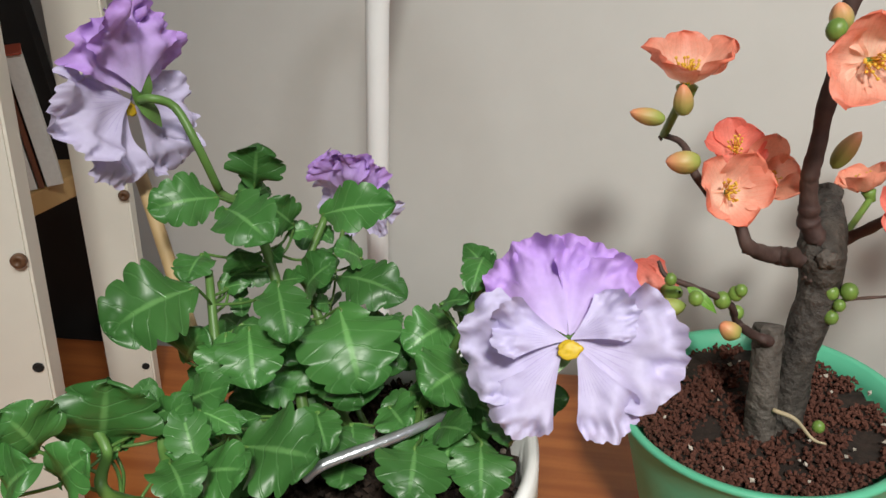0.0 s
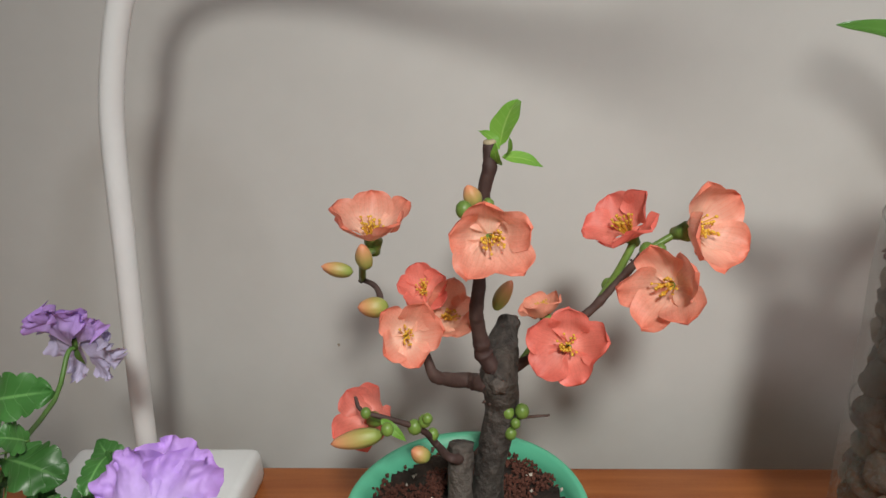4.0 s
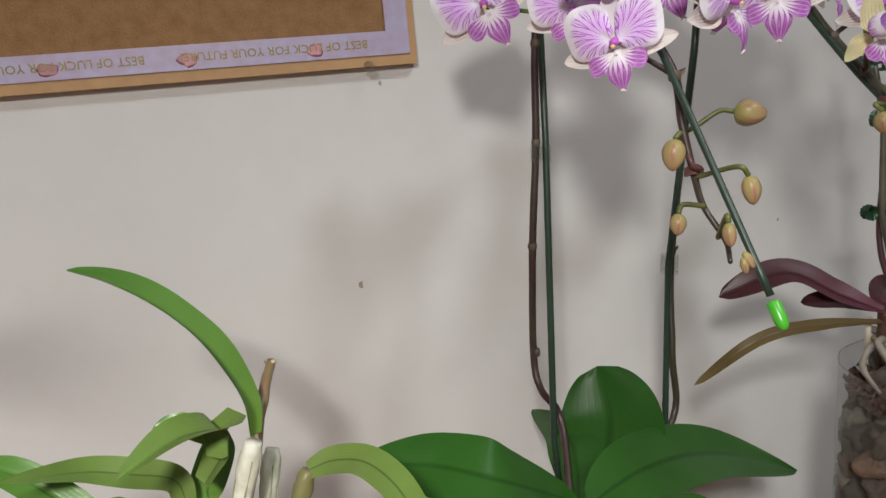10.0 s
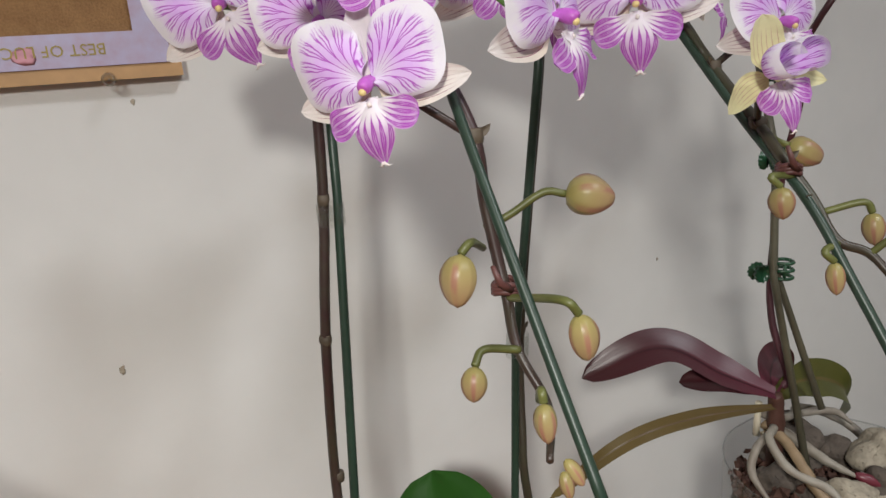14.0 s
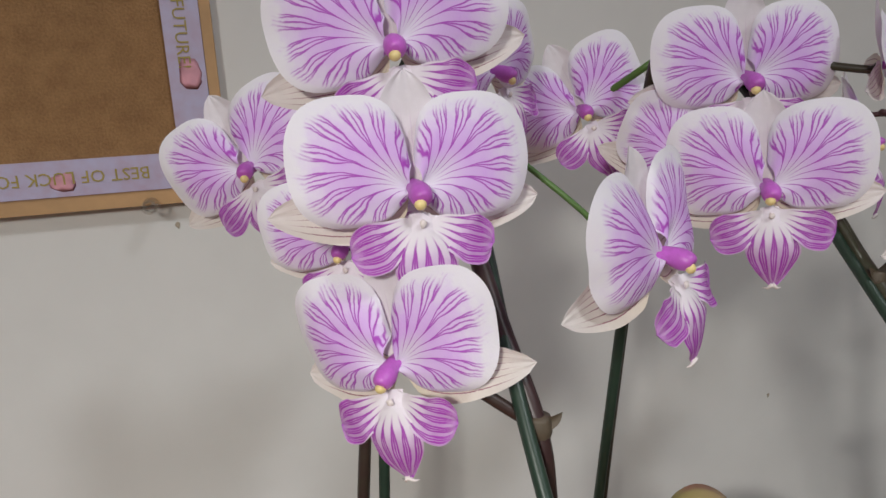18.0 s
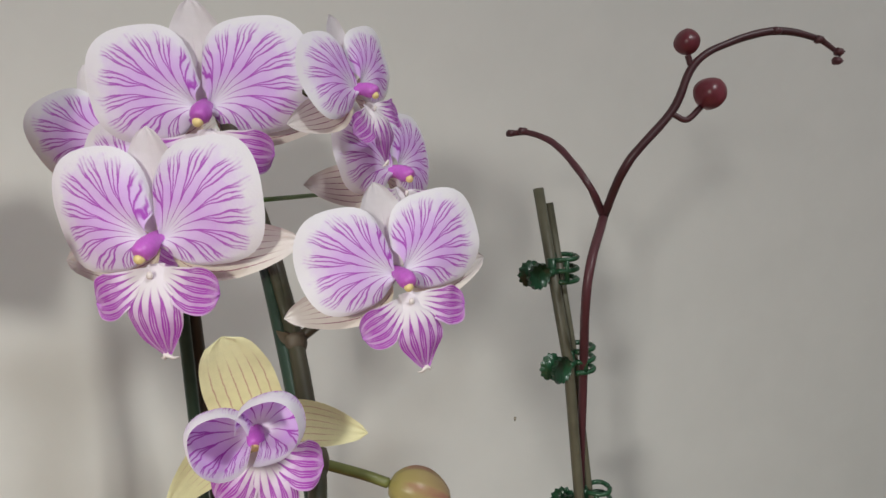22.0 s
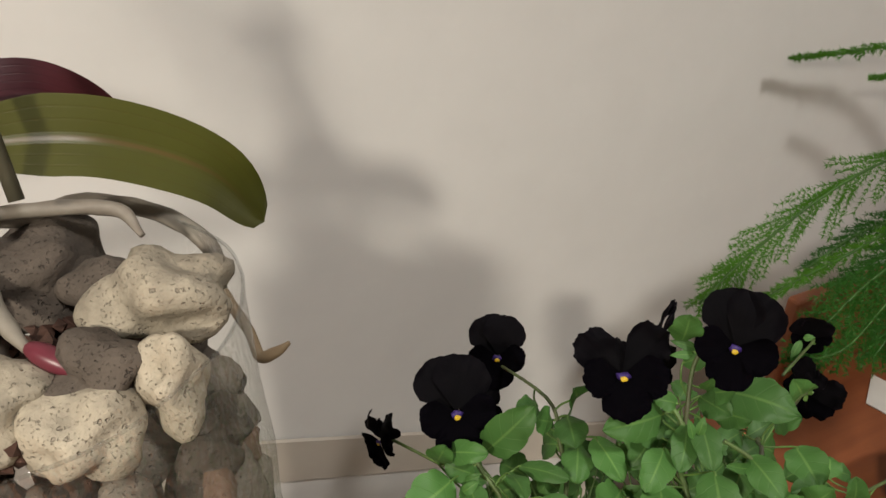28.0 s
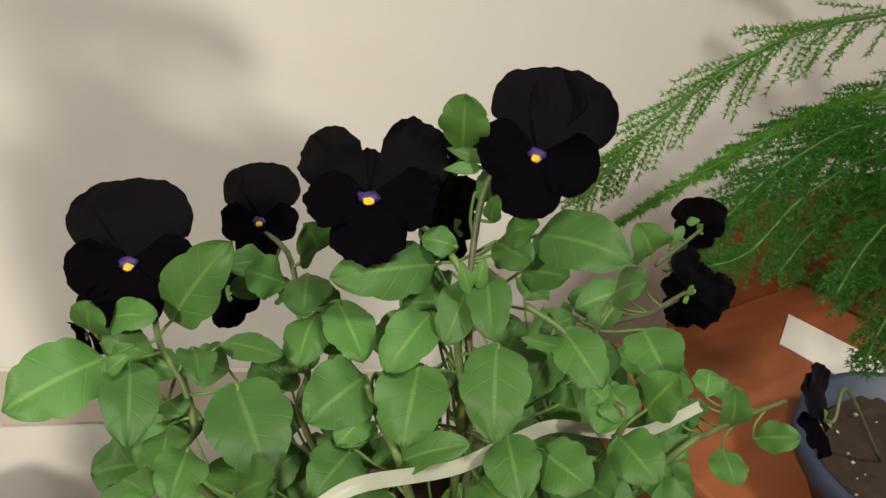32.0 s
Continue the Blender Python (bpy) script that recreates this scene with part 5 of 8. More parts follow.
flower(quince, "quince", q4, to_eye(q4, -0.5, -0.2), 0.0440, 40, 3)
flower(quince, "quince_cup", (q0[0], q0[1], q0[2] - 0.010), (0.05, -0.22, 1), 0.0450, 15, 4, stalk=[(0.1212, 0.3169, 0.3218), (0.1283, 0.2963, 0.3448)], stalk_mat=QBUD_GREEN, r=0.0022)
flower(quince, "quince_pale", q2b, to_eye(q2b, 0.5, 0.5), 0.0352, 0, 5, stalk=[(0.1558, 0.2954, 0.2830)], stalk_mat=QBUD_GREEN, r=0.0018)
flower(quince, "quince_pink", (q2b[0] - 0.012, q2b[1] + 0.006, q2b[2] + 0.014), to_eye(q2b, -0.2, 0.6), 0.0317, 30, 6)
flower(quince, "quince_cup", (q5[0] - 0.004, q5[1], q5[2]), (0.62, -0.62, 0.35), 0.0470, 30, 7, stalk=[(0.2803, 0.3028, 0.3408)], stalk_mat=QBUD_GREEN, r=0.002)
flower(quince, "quince_pink", q6, (-0.45, -0.30, 0.8), 0.0460, 10, 8, stalk=[(0.2544, 0.3072, 0.3062), (0.2708, 0.3320, 0.3173)], stalk_mat=QBUD_GREEN, r=0.0024)
flower(quince, "quince_pale", q3b, (-0.35, 0.1, 1), 0.0317, 0, 9, stalk=[(0.2084, 0.3121, 0.2632)], stalk_mat=QBUD_GREEN, r=0.0018)
flower(quince, "quince_pink", (qlow[0] + 0.006, qlow[1] + 0.014, qlow[2]), (-0.5, 0.5, -0.3), 0.0422, 0, 10)
for base, tip, r in (((0.1212, 0.2976, 0.3347), (0.1042, 0.2956, 0.3397), 0.0042), ((0.1293, 0.2963, 0.3368), (0.1283, 0.2933, 0.3528), 0.0046), ((0.1388, 0.2989, 0.3126), (0.1218, 0.2949, 0.3146), 0.0058),
                     ((0.1981, 0.3005, 0.3082), (0.2081, 0.3005, 0.3262), 0.0044), ((0.1914, 0.2852, 0.3733), (0.1874, 0.2832, 0.3863), 0.0046), ((0.1589, 0.2697, 0.2314), (0.1499, 0.2667, 0.2394), 0.0048),
                     ((0.1339, 0.2716, 0.2467), (0.1039, 0.2676, 0.2427), 0.0055)):
    bud(quince, base, tip, r, QBUD)
for n, p in enumerate(((0.1256, 0.2704, 0.2615), (0.1570, 0.2769, 0.2514), (0.1510, 0.2769, 0.2474), (0.1590, 0.2749, 0.2544), (0.2038, 0.2936, 0.2451), (0.2118, 0.2936, 0.2461), (0.2078, 0.2916, 0.2391), (0.2048, 0.2916, 0.2321), (0.1858, 0.2740, 0.3765), (0.1974, 0.2852, 0.3753),
                       (0.1596, 0.2864, 0.2354), (0.2803, 0.3028, 0.3408), (0.2863, 0.2988, 0.3428), (0.1376, 0.2664, 0.2535), (0.2648, 0.3320, 0.3073), (foot.x + 0.024, foot.y - 0.013, QRIM + 0.011))):
    put_part("bud", ball_bm(0.0031 + 0.0006 * (n % 3), 2, (1, 1, 1.15)), QBUD_GREEN, quince, m=Matrix.Translation(p))
leaf(quince, (0.2038, 0.3047, 0.4005), (0.2140, 0.3240, 0.4205), 0.0085, YOUNG, (-0.6, -0.8, 0.2), "oval", sag=0.08)
leaf(quince, (0.2048, 0.3047, 0.3945), (0.2261, 0.3083, 0.3872), 0.0042, YOUNG, (0.1, -0.6, 0.8), "lance", sag=0.12)
leaf(quince, (0.2038, 0.3047, 0.3985), (0.1928, 0.3107, 0.4075), 0.003, YOUNG, (0.1, -0.5, 0.8), "lance", sag=0.2)
leaf(quince, (0.2048, 0.3027, 0.3945), (0.2088, 0.2967, 0.4065), 0.003, YOUNG, (0.6, -0.5, 0.3), "lance", sag=0.15)
leaf(quince, (0.2038, 0.3037, 0.3905), (0.2018, 0.2947, 0.4045), 0.003, YOUNG, (-0.3, -0.8, 0.3), "lance", sag=0.15)
leaf(quince, (0.1336, 0.2704, 0.2575), (0.1476, 0.2664, 0.2455), 0.003, YOUNG, (0, -0.7, 0.7), "lance", sag=0.1)

disc = thing("round_coaster", "round wooden coaster lying on the table", "coaster", (0.33, 0.27, TABLE_Z))
put_part("plate", lathe_bm([(0, TABLE_Z), (0.066, TABLE_Z), (0.068, TABLE_Z + 0.004), (0.068, TABLE_Z + 0.012), (0.066, TABLE_Z + 0.014), (0, TABLE_Z + 0.014)], 64), TABLE, disc, m=Matrix.Translation((0.345, 0.262, 0)))

# ---- cattleya orchid in a cut clear bottle ----
def pumice(name, colour, pit, amount):
    """Porous stone: soft tone changes, dark pits of two sizes, coarse relief."""
    m = mat(name, colour, 0.92, grain=0.5, scale=130)
    nt = m.node_tree
    b = nt.nodes["Principled BSDF"]
    link = b.inputs["Base Color"].links[0]
    base = link.from_socket
    co = nt.nodes.new("ShaderNodeTexCoord")
    nz = nt.nodes.new("ShaderNodeTexNoise")
    nz.inputs["Scale"].default_value, nz.inputs["Detail"].default_value = 240, 6
    nt.links.new(co.outputs["Object"], nz.inputs["Vector"])
    holes = None
    for sc, lo, hi in ((420, 0.61, 0.69), (1100, 0.61, 0.70)):
        v = nt.nodes.new("ShaderNodeTexNoise")
        v.inputs["Scale"].default_value, v.inputs["Detail"].default_value = sc, 2
        nt.links.new(co.outputs["Object"], v.inputs["Vector"])
        h = step(nt, v.outputs["Fac"], lo - amount, hi - amount)
        holes = h if holes is None else calc(nt, "MAXIMUM", holes, calc(nt, "MULTIPLY", h, 0.7))
    nt.links.new(blend(nt, calc(nt, "MULTIPLY", holes, 0.30), base, pit), b.inputs["Base Color"])
    bp = nt.nodes.new("ShaderNodeBump")
    bp.inputs["Strength"].default_value, bp.inputs["Distance"].default_value = 0.9, 0.0012
    nt.links.new(calc(nt, "SUBTRACT", calc(nt, "MULTIPLY", nz.outputs["Fac"], 1.2), holes), bp.inputs["Height"])
    nt.links.new(bp.outputs[0], b.inputs["Normal"])
    return m


PUMICE = pumice("pumice", (0.58, 0.52, 0.43), (0.14, 0.11, 0.09), -0.02)
PUMICE_D = pumice("brown_pumice", (0.098, 0.078, 0.063), (0.06, 0.045, 0.04), -0.02)
PUMICE_R = pumice("mid_beige_pumice", (0.25, 0.215, 0.175), (0.09, 0.07, 0.06), -0.02)
PUMICE_W = pumice("light_beige_pumice", (0.44, 0.385, 0.30), (0.13, 0.10, 0.08), -0.02)
PUMICE_P = pumice("pinkish_pumice", (0.22, 0.14, 0.10), (0.12, 0.07, 0.05), -0.02)
CLEAR = clear("clear_bottle_plastic", (0.955, 0.96, 0.955), 0.03, 0.02)
BARK_CHIP = mat("bark_chip", (0.10, 0.045, 0.03), 0.85, grain=0.5, scale=200, bump=0.8)
BULB_DRY = mat("dry_pseudobulb", (0.66, 0.65, 0.57), 0.7, grain=0.45, scale=90, bump=0.8, dark=(0.30, 0.32, 0.19))
SHEATH = mat("green_sheath_rib", (0.34, 0.38, 0.22), 0.6, grain=0.3, scale=90)
BULB_GREEN = mat("green_pseudobulb", (0.16, 0.17, 0.06), 0.45, grain=0.45, scale=60, bump=0.2, dark=(0.20, 0.12, 0.07))
ROOT = mat("pale_root", (0.56, 0.50, 0.38), 0.6, grain=0.35, scale=150, bump=0.4, dark=(0.34, 0.24, 0.12))
ROOT_SILVER = mat("silver_root", (0.27, 0.25, 0.21), 0.55, grain=0.5, scale=120, bump=0.3, dark=(0.20, 0.17, 0.14))
ROOT_TAN = mat("tan_root", (0.31, 0.22, 0.13), 0.6, grain=0.4, scale=120, bump=0.3)
MOSS = mat("green_moss", (0.10, 0.13, 0.03), 0.95, grain=0.6, scale=200, bump=1.0)
BX, BY, BRIM, BR = 0.4620, 0.3005, 0.3495, 0.0590
catt = thing("cattleya_orchid", "cattleya orchid in a cut clear plastic bottle of stones", "orchid", (BX, BY, TABLE_Z))
waist = BRIM - 0.118
prof = [(0.0, TABLE_Z + 0.003), (0.05, TABLE_Z + 0.003), (0.060, TABLE_Z + 0.012), (0.0625, TABLE_Z + 0.05), (0.0615, waist - 0.02), (0.0592, waist - 0.004), (0.0600, waist + 0.006), (0.0607, waist + 0.03), (0.0598, waist + 0.05), (0.0604, waist + 0.08), (BR, BRIM)]
put_part("bottle", lathe_bm(prof, 72), CLEAR, catt, "cut clear plastic bottle", m=Matrix.Translation((BX, BY, 0)))
RIMM = clear("bottle_rim_gloss", (0.90, 0.91, 0.91), 0.08)
for z, r in ((BRIM, BR), (waist, 0.0597)):
    ring = [(BX + r * math.cos(t / 60 * 6.2832), BY + r * math.sin(t / 60 * 6.2832), z) for t in range(61)]
    put_part("rim", tube_bm(ring, 0.0006, 6, caps=False), RIMM, catt)
stones_in(catt, (BX, BY), BR - 0.0015, TABLE_Z + 0.006, BRIM - 0.024, 0.0125, 21, [PUMICE_D, PUMICE_D, PUMICE_D, PUMICE_R], rough=0.13)
stones_in(catt, (BX, BY), BR - 0.002, BRIM - 0.060, BRIM - 0.040, 0.0125, 22, [PUMICE, PUMICE_D], core=True)
granules(catt, "bark_mulch", (BX, BY + 0.004), 0.050, BRIM - 0.032, 900, 0.0048, BARK_CHIP, 8, 0.012, lambda c: c.y < BY - 0.022 and c.x > BX - 0.02)


def rock(root, at, size, material, seed, squash=(1, 0.9, 0.8), label=""):
    r = random.Random(seed)
    c, room = ((BX, BY), BR) if root is catt else ((RX, RY), RR)
    out = Vector((at[0] - c[0], at[1] - c[1]))
    most = room - size * 0.85 - 0.001
    if out.length > most:
        out = out.normalized() * most
    at = (c[0] + out.x, c[1] + out.y, at[2])
    bm = ball_bm(size, 4, squash, rough=0.3, seed=seed, freq=1.1)
    for v in bm.verts:
        v.co += v.co.normalized() * size * (0.07 * noise.noise(v.co * (2.6 / size) + Vector((seed, 0, 0))) + 0.035 * noise.noise(v.co * (6.5 / size)))
    return put_part("stone", bm, material, root, label, m=Matrix.Translation(at) @ Matrix.Rotation(r.uniform(0, 6), 4, "Z"))


rock(catt, (0.4190, 0.3080, 0.3570), 0.0128, PUMICE, 31, (1, 1, 0.95))
rock(catt, (0.4810, 0.2850, 0.3320), 0.017, PUMICE_P, 32, (1.1, 0.8, 0.8))
rock(catt, (0.5040, 0.2890, 0.3280), 0.013, PUMICE, 33)
rock(catt, (0.4235, 0.2535, 0.3318), 0.0135, PUMICE, 34, (1, 1, 1))
rock(catt, (0.4486, 0.2479, 0.3323), 0.0150, PUMICE, 35, (1.1, 0.7, 0.8))
rock(catt, (0.4205, 0.2476, 0.3001), 0.0125, PUMICE, 36)
rock(catt, (0.4728, 0.2426, 0.3206), 0.014, PUMICE_D, 37)
rock(catt, (0.4447, 0.2411, 0.3040), 0.0145, PUMICE_D, 38)


def bulb(a, b, ra, rb, material, name="pseudobulb"):
    a, b = Vector(a), Vector(b)
    put_part(name, stem_bm([(*a, ra * 0.55), (*a.lerp(b, 0.10), ra * 0.8), (*a.lerp(b, 0.3), ra * 0.95), (*a.lerp(b, 0.34), ra * 0.84), (*a.lerp(b, 0.6), (ra + rb) / 2 * 1.08), (*a.lerp(b, 0.66), (ra + rb) / 2 * 0.95), (*a.lerp(b, 0.9), rb), (*b, rb * 0.7)], 40, 18, wob=0.22), material, catt)
    if material is BULB_DRY:
        for k in range(5):
            o = Vector((math.cos(k * 1.3 + 3.6), math.sin(k * 1.3 + 3.6), 0))
            put_part("sheath_rib", stem_bm([(*(a.lerp(b, 0.05) + o * ra * 0.9), 0.0004), (*(a.lerp(b, 0.5) + o * (ra + rb) / 2), 0.0007), (*(a.lerp(b, 0.92) + o * rb * 0.95), 0.0004)], 14, 6, wob=0.3), SHEATH, catt)


zc = BRIM - 0.022
P1b, P1t = Vector((0.4586, 0.2780, 0.3501)), Vector((0.4962, 0.2725, 0.4406))
bulb((P1b.x, P1b.y, zc), P1t, 0.0048, 0.0062, BULB_DRY)
bulb(((0.4543, 0.2915, 0.3576)[0], (0.4543, 0.2915, 0.3576)[1], zc), (0.4658, 0.2933, 0.4003), 0.0054, 0.0056, BULB_DRY)
bulb(((0.4821, 0.2703, 0.3614)[0], (0.4821, 0.2703, 0.3614)[1] + 0.012, zc), (0.5038, 0.3074, 0.4167), 0.0045, 0.0058, BULB_DRY)
bulb(((0.4821, 0.2703, 0.3614)[0] - 0.008, (0.4821, 0.2703, 0.3614)[1] + 0.004, zc), (0.4761, 0.2743, 0.3834), 0.005, 0.004, BULB_DRY)
bulb((0.4927, 0.2844, 0.3381), (0.5226, 0.2906, 0.4070), 0.0058, 0.0056, BULB_GREEN)
bulb(((0.4383, 0.2531, 0.3661)[0] + 0.006, (0.4383, 0.2531, 0.3661)[1] + 0.008, zc + 0.018), (0.4211, 0.2524, 0.3972), 0.0062, 0.0056, BULB_GREEN)
st = Vector((0.5102, 0.3164, 0.4669))
put_part("dead_stem", stem_bm([(*(P1t + Vector((0, 0.008, -0.01))), 0.0028), (*P1t.lerp(st, 0.5), 0.0030), (*st, 0.0028)], 16, 10, wob=0.3), BULB_GREEN, catt)
put_part("cut_end", ball_bm(0.0033, 2, (1, 1, 0.6), rough=0.3, seed=5), CUT, catt, m=Matrix.Translation(st))
fb = Vector((0.4211, 0.2524, 0.3972))


def broad(spine, half, normal, material, fold=0.25, normal_end=None, kind="strap", wave=0.02):
    put_part("leaf", blade_bm(spine, half, normal, kind, fold=fold, wave=wave, nu=10, nv=30, normal_end=normal_end, seed=len(spine)), material, catt)


broad([fb, (0.4164, 0.2614, 0.4104), (0.4026, 0.2689, 0.4272), (0.3782, 0.2786, 0.4458), (0.3537, 0.2856, 0.4526)], 0.0100, (0.25, -0.45, 0.85), CATT_LEAF, 0.3, (0.1, -0.5, 0.85))
broad([(0.4558, 0.2837, 0.4001), (0.4521, 0.2852, 0.4201), (0.4328, 0.2811, 0.4310), (0.4119, 0.2721, 0.4425), (0.3873, 0.2401, 0.4609)], 0.0085, (0.1, -0.65, 0.75), CATT_UNDER, 0.3)
broad([fb, (0.4166, 0.2519, 0.4141), (0.4238, 0.2399, 0.4301), (0.4377, 0.2207, 0.4439), (0.4520, 0.1783, 0.4579)], 0.0088, (-0.55, -0.6, 0.5), CATT_UNDER, 0.2, (-0.1, -0.5, 0.8))
broad([(0.4957, 0.2690, 0.4451), (0.4936, 0.2738, 0.4663), (0.4811, 0.2807, 0.4923), (0.4605, 0.2873, 0.5163), (0.4374, 0.2919, 0.5330), (0.4190, 0.2946, 0.5422)], 0.0150, (0.75, -0.12, 0.66), CATT_LEAF, 0.42)
broad([(0.4690, 0.2700, 0.4230), (0.4815, 0.2725, 0.4390), (0.4830, 0.2690, 0.4510), (0.4640, 0.2520, 0.4600), (0.4380, 0.2306, 0.4560)], 0.0135, (-0.75, -0.45, 0.5), CATT_UNDER, 0.45, (-0.1, -0.35, 0.9))
broad([(0.4775, 0.2739, 0.4444), (0.4634, 0.2754, 0.4557), (0.4480, 0.2742, 0.4577)], 0.0065, (0.0, -0.8, 0.6), CATT_LEAF, 0.2)
broad([(0.5226, 0.2906, 0.4070), (0.5369, 0.2851, 0.4127), (0.5530, 0.2681, 0.4173), (0.5649, 0.2442, 0.4148), (0.5708, 0.2154, 0.4103), (0.5714, 0.1942, 0.4082)], 0.0100, (0.1, -0.7, 0.65), CATT_UNDER, 0.2, (0.0, -0.6, 0.75))
broad([(fb.x + 0.022, fb.y + 0.03, zc), (0.4407, 0.2791, 0.3777), (0.4487, 0.2854, 0.4021)], 0.0085, (-0.3, -0.9, 0.2), CATT_LEAF, 0.3)
broad([(0.4658, 0.2933, 0.4003), (0.4666, 0.2949, 0.4078), (0.4747, 0.3039, 0.4239), (0.4792, 0.3069, 0.4358)], 0.0105, (-0.2, -0.9, 0.3), CATT_LEAF, 0.3)
for pts in (([(0.4470, 0.3020, 0.3350), (0.4370, 0.3140, 0.3380), (0.4320, 0.3210, 0.3450), (0.4350, 0.3250, 0.3520)]), ([(0.4440, 0.3030, 0.3350), (0.4490, 0.2910, 0.3330), (0.4610, 0.2930, 0.3340)]),
            ([(0.4610, 0.3020, 0.3370), (0.4590, 0.2800, 0.3340), (0.4519, 0.2531, 0.3428)])):
    put_part("root", stem_bm([(*p, 0.0013) for p in pts], 20, 8, wob=0.25), ROOT if len(pts) == 3 else ROOT_TAN, catt)
for pts in (([(0.4016, 0.2602, 0.3296), (0.4087, 0.2522, 0.3215), (0.4219, 0.2452, 0.3188), (0.4358, 0.2413, 0.3164), (0.4507, 0.2409, 0.3185), (0.4671, 0.2440, 0.3223)]), ([(0.3960, 0.2744, 0.3150), (0.4041, 0.2593, 0.2956), (0.4105, 0.2488, 0.2740)])):
    put_part("root", knobby_bm([(*p, 0.0009) for p in pts], 26, 8, 0.3, 7), ROOT, catt)
granules(catt, "moss", ((0.4036, 0.2652, 0.2828)[0], (0.4036, 0.2652, 0.2828)[1]), 0.008, (0.4036, 0.2652, 0.2828)[2] - 0.022, 420, 0.0013, MOSS, 12, 0.04)
# pale specks added inside the bottle wall as glints on the plastic
rs = random.Random(77)
verts, faces = [], []
for k in range(110):
    t, z, e = rs.uniform(3.5, 5.7), rs.uniform(0.14, BRIM - 0.035), rs.uniform(0.0004, 0.0013)
    c = Vector((BX + (BR - 0.0012) * math.cos(t), BY + (BR - 0.0012) * math.sin(t), z))
    o = len(verts)
    for p in ((1, 0, 0), (-1, 0, 0), (0, 0.4, 0), (0, -0.4, 0), (0, 0, 0.9), (0, 0, -0.9)):
        verts.append(c + Vector(p) * e * rs.uniform(0.7, 1.3))
    for f in ((0, 2, 4), (2, 1, 4), (1, 3, 4), (3, 0, 4), (2, 0, 5), (1, 2, 5), (3, 1, 5), (0, 3, 5)):
        faces.append([o + i for i in f])
me = bpy.data.meshes.new("mineral_specks")
me.from_pydata(verts, [], faces)
ob = put_part("mineral_specks", me, PALE_GRIT, catt)
ob["kind"] = "stuff"
bag = thing("plastic_bag", "crumpled white plastic bag behind the bottle", "bag", (0.7000, 0.4420, 0.0700))
put_part("bag", ball_bm(0.022, 3, (1.3, 0.7, 0.75), rough=0.55, seed=8, freq=2.4), WHITE_PLASTIC, bag, m=Matrix.Translation(((0.6970, 0.4340, 0.0750)[0], (0.6970, 0.4340, 0.0750)[1], 0.074)))

# ---- striped moth orchid in a white square pot ----
POT_WHITE = mat("white_woven_plastic", (0.66, 0.64, 0.62), 0.5, grain=0.12, scale=30, bump=0.3)
FIBRE = mat("coconut_fibre", (0.26, 0.18, 0.09), 0.95, grain=0.5, scale=150, bump=1.0)
TAPE = clear("clear_tape", (0.86, 0.88, 0.86), 0.12)
CAP = mat("bright_green_cap", (0.075, 0.42, 0.03), 0.3, grain=0.05, scale=80)
NODE = mat("stem_node", (0.10, 0.075, 0.05), 0.6, grain=0.4, scale=200)
TWIST = mat("brown_twist_tie", (0.13, 0.05, 0.045), 0.5, grain=0.3, scale=200)
moth = thing("moth_orchid", "white moth orchid striped magenta in a square pot", "orchid", (0.745, 0.318, TABLE_Z))
PT_, PB_ = 0.076, 0.060
bm = bmesh.new()
PZ = 0.256
rings = []
for h, z in ((PB_, TABLE_Z), (PB_ + (PT_ - PB_) * 0.93, PZ - 0.02), (PT_ + 0.004, PZ - 0.018), (PT_ + 0.005, PZ), (PT_ + 0.001, PZ + 0.001), (PT_ - 0.002, PZ - 0.004), (PB_ + 0.008, TABLE_Z + 0.05)):
    ring = []
    for sx, sy in ((-1, -1), (1, -1), (1, 1), (-1, 1)):
        for k in range(5):
            t = math.atan2(sy, sx) - math.pi / 4 + math.pi / 2 * k / 4
            ring.append(bm.verts.new((sx * (h - 0.012) + 0.012 * math.cos(t), sy * (h - 0.012) + 0.012 * math.sin(t), z)))
    rings.append(ring)
for a, b in zip(rings, rings[1:]):
    for k in range(len(a)):
        bm.faces.new((a[k], a[(k + 1) % len(a)], b[(k + 1) % len(a)], b[k]))
bm.faces.new(list(reversed(rings[0])))
bm.faces.new(rings[-1])
PXY = (0.744, 0.312)
put_part("pot", bm, POT_WHITE, moth, "white square plastic pot with a woven relief", m=Matrix.Translation((*PXY, 0)) @ Matrix.Rotation(radians(4), 4, "Z"), smooth=False)
weave = bmesh.new()
for row in range(7):
    for col in range(7):
        x = -0.058 + col * 0.0193
        z = 0.085 + row * 0.021
        for face in range(4):
            q = Matrix.Rotation(face * math.pi / 2, 4, "Z") @ Matrix.Translation((x, -(PB_ + (PT_ - PB_) * (z - TABLE_Z) / (PZ - TABLE_Z)) - 0.0004, z)) @ Matrix.Rotation(radians(40 if (row + col) % 2 else -40), 4, "Y")
            bmesh.ops.create_cube(weave, size=1, matrix=q @ Matrix.Diagonal((0.016, 0.0022, 0.005, 1)))
put_part("weave_relief", weave, POT_WHITE, moth, m=Matrix.Translation((*PXY, 0)) @ Matrix.Rotation(radians(4), 4, "Z"), smooth=False)
bm = bmesh.new()
bmesh.ops.create_grid(bm, x_segments=24, y_segments=24, size=0.069)
for v in bm.verts:
    v.co.z = PZ - 0.022 + 0.012 * noise.noise(v.co * 45)
put_part("potting_mix", bm, BARK_CHIP, moth, m=Matrix.Translation((*PXY, 0)))
granules(moth, "bark_mulch", PXY, 0.066, PZ - 0.02, 360, 0.0042, BARK_CHIP, 14, 0.012)
rf = random.Random(3)
fib = bmesh.new()
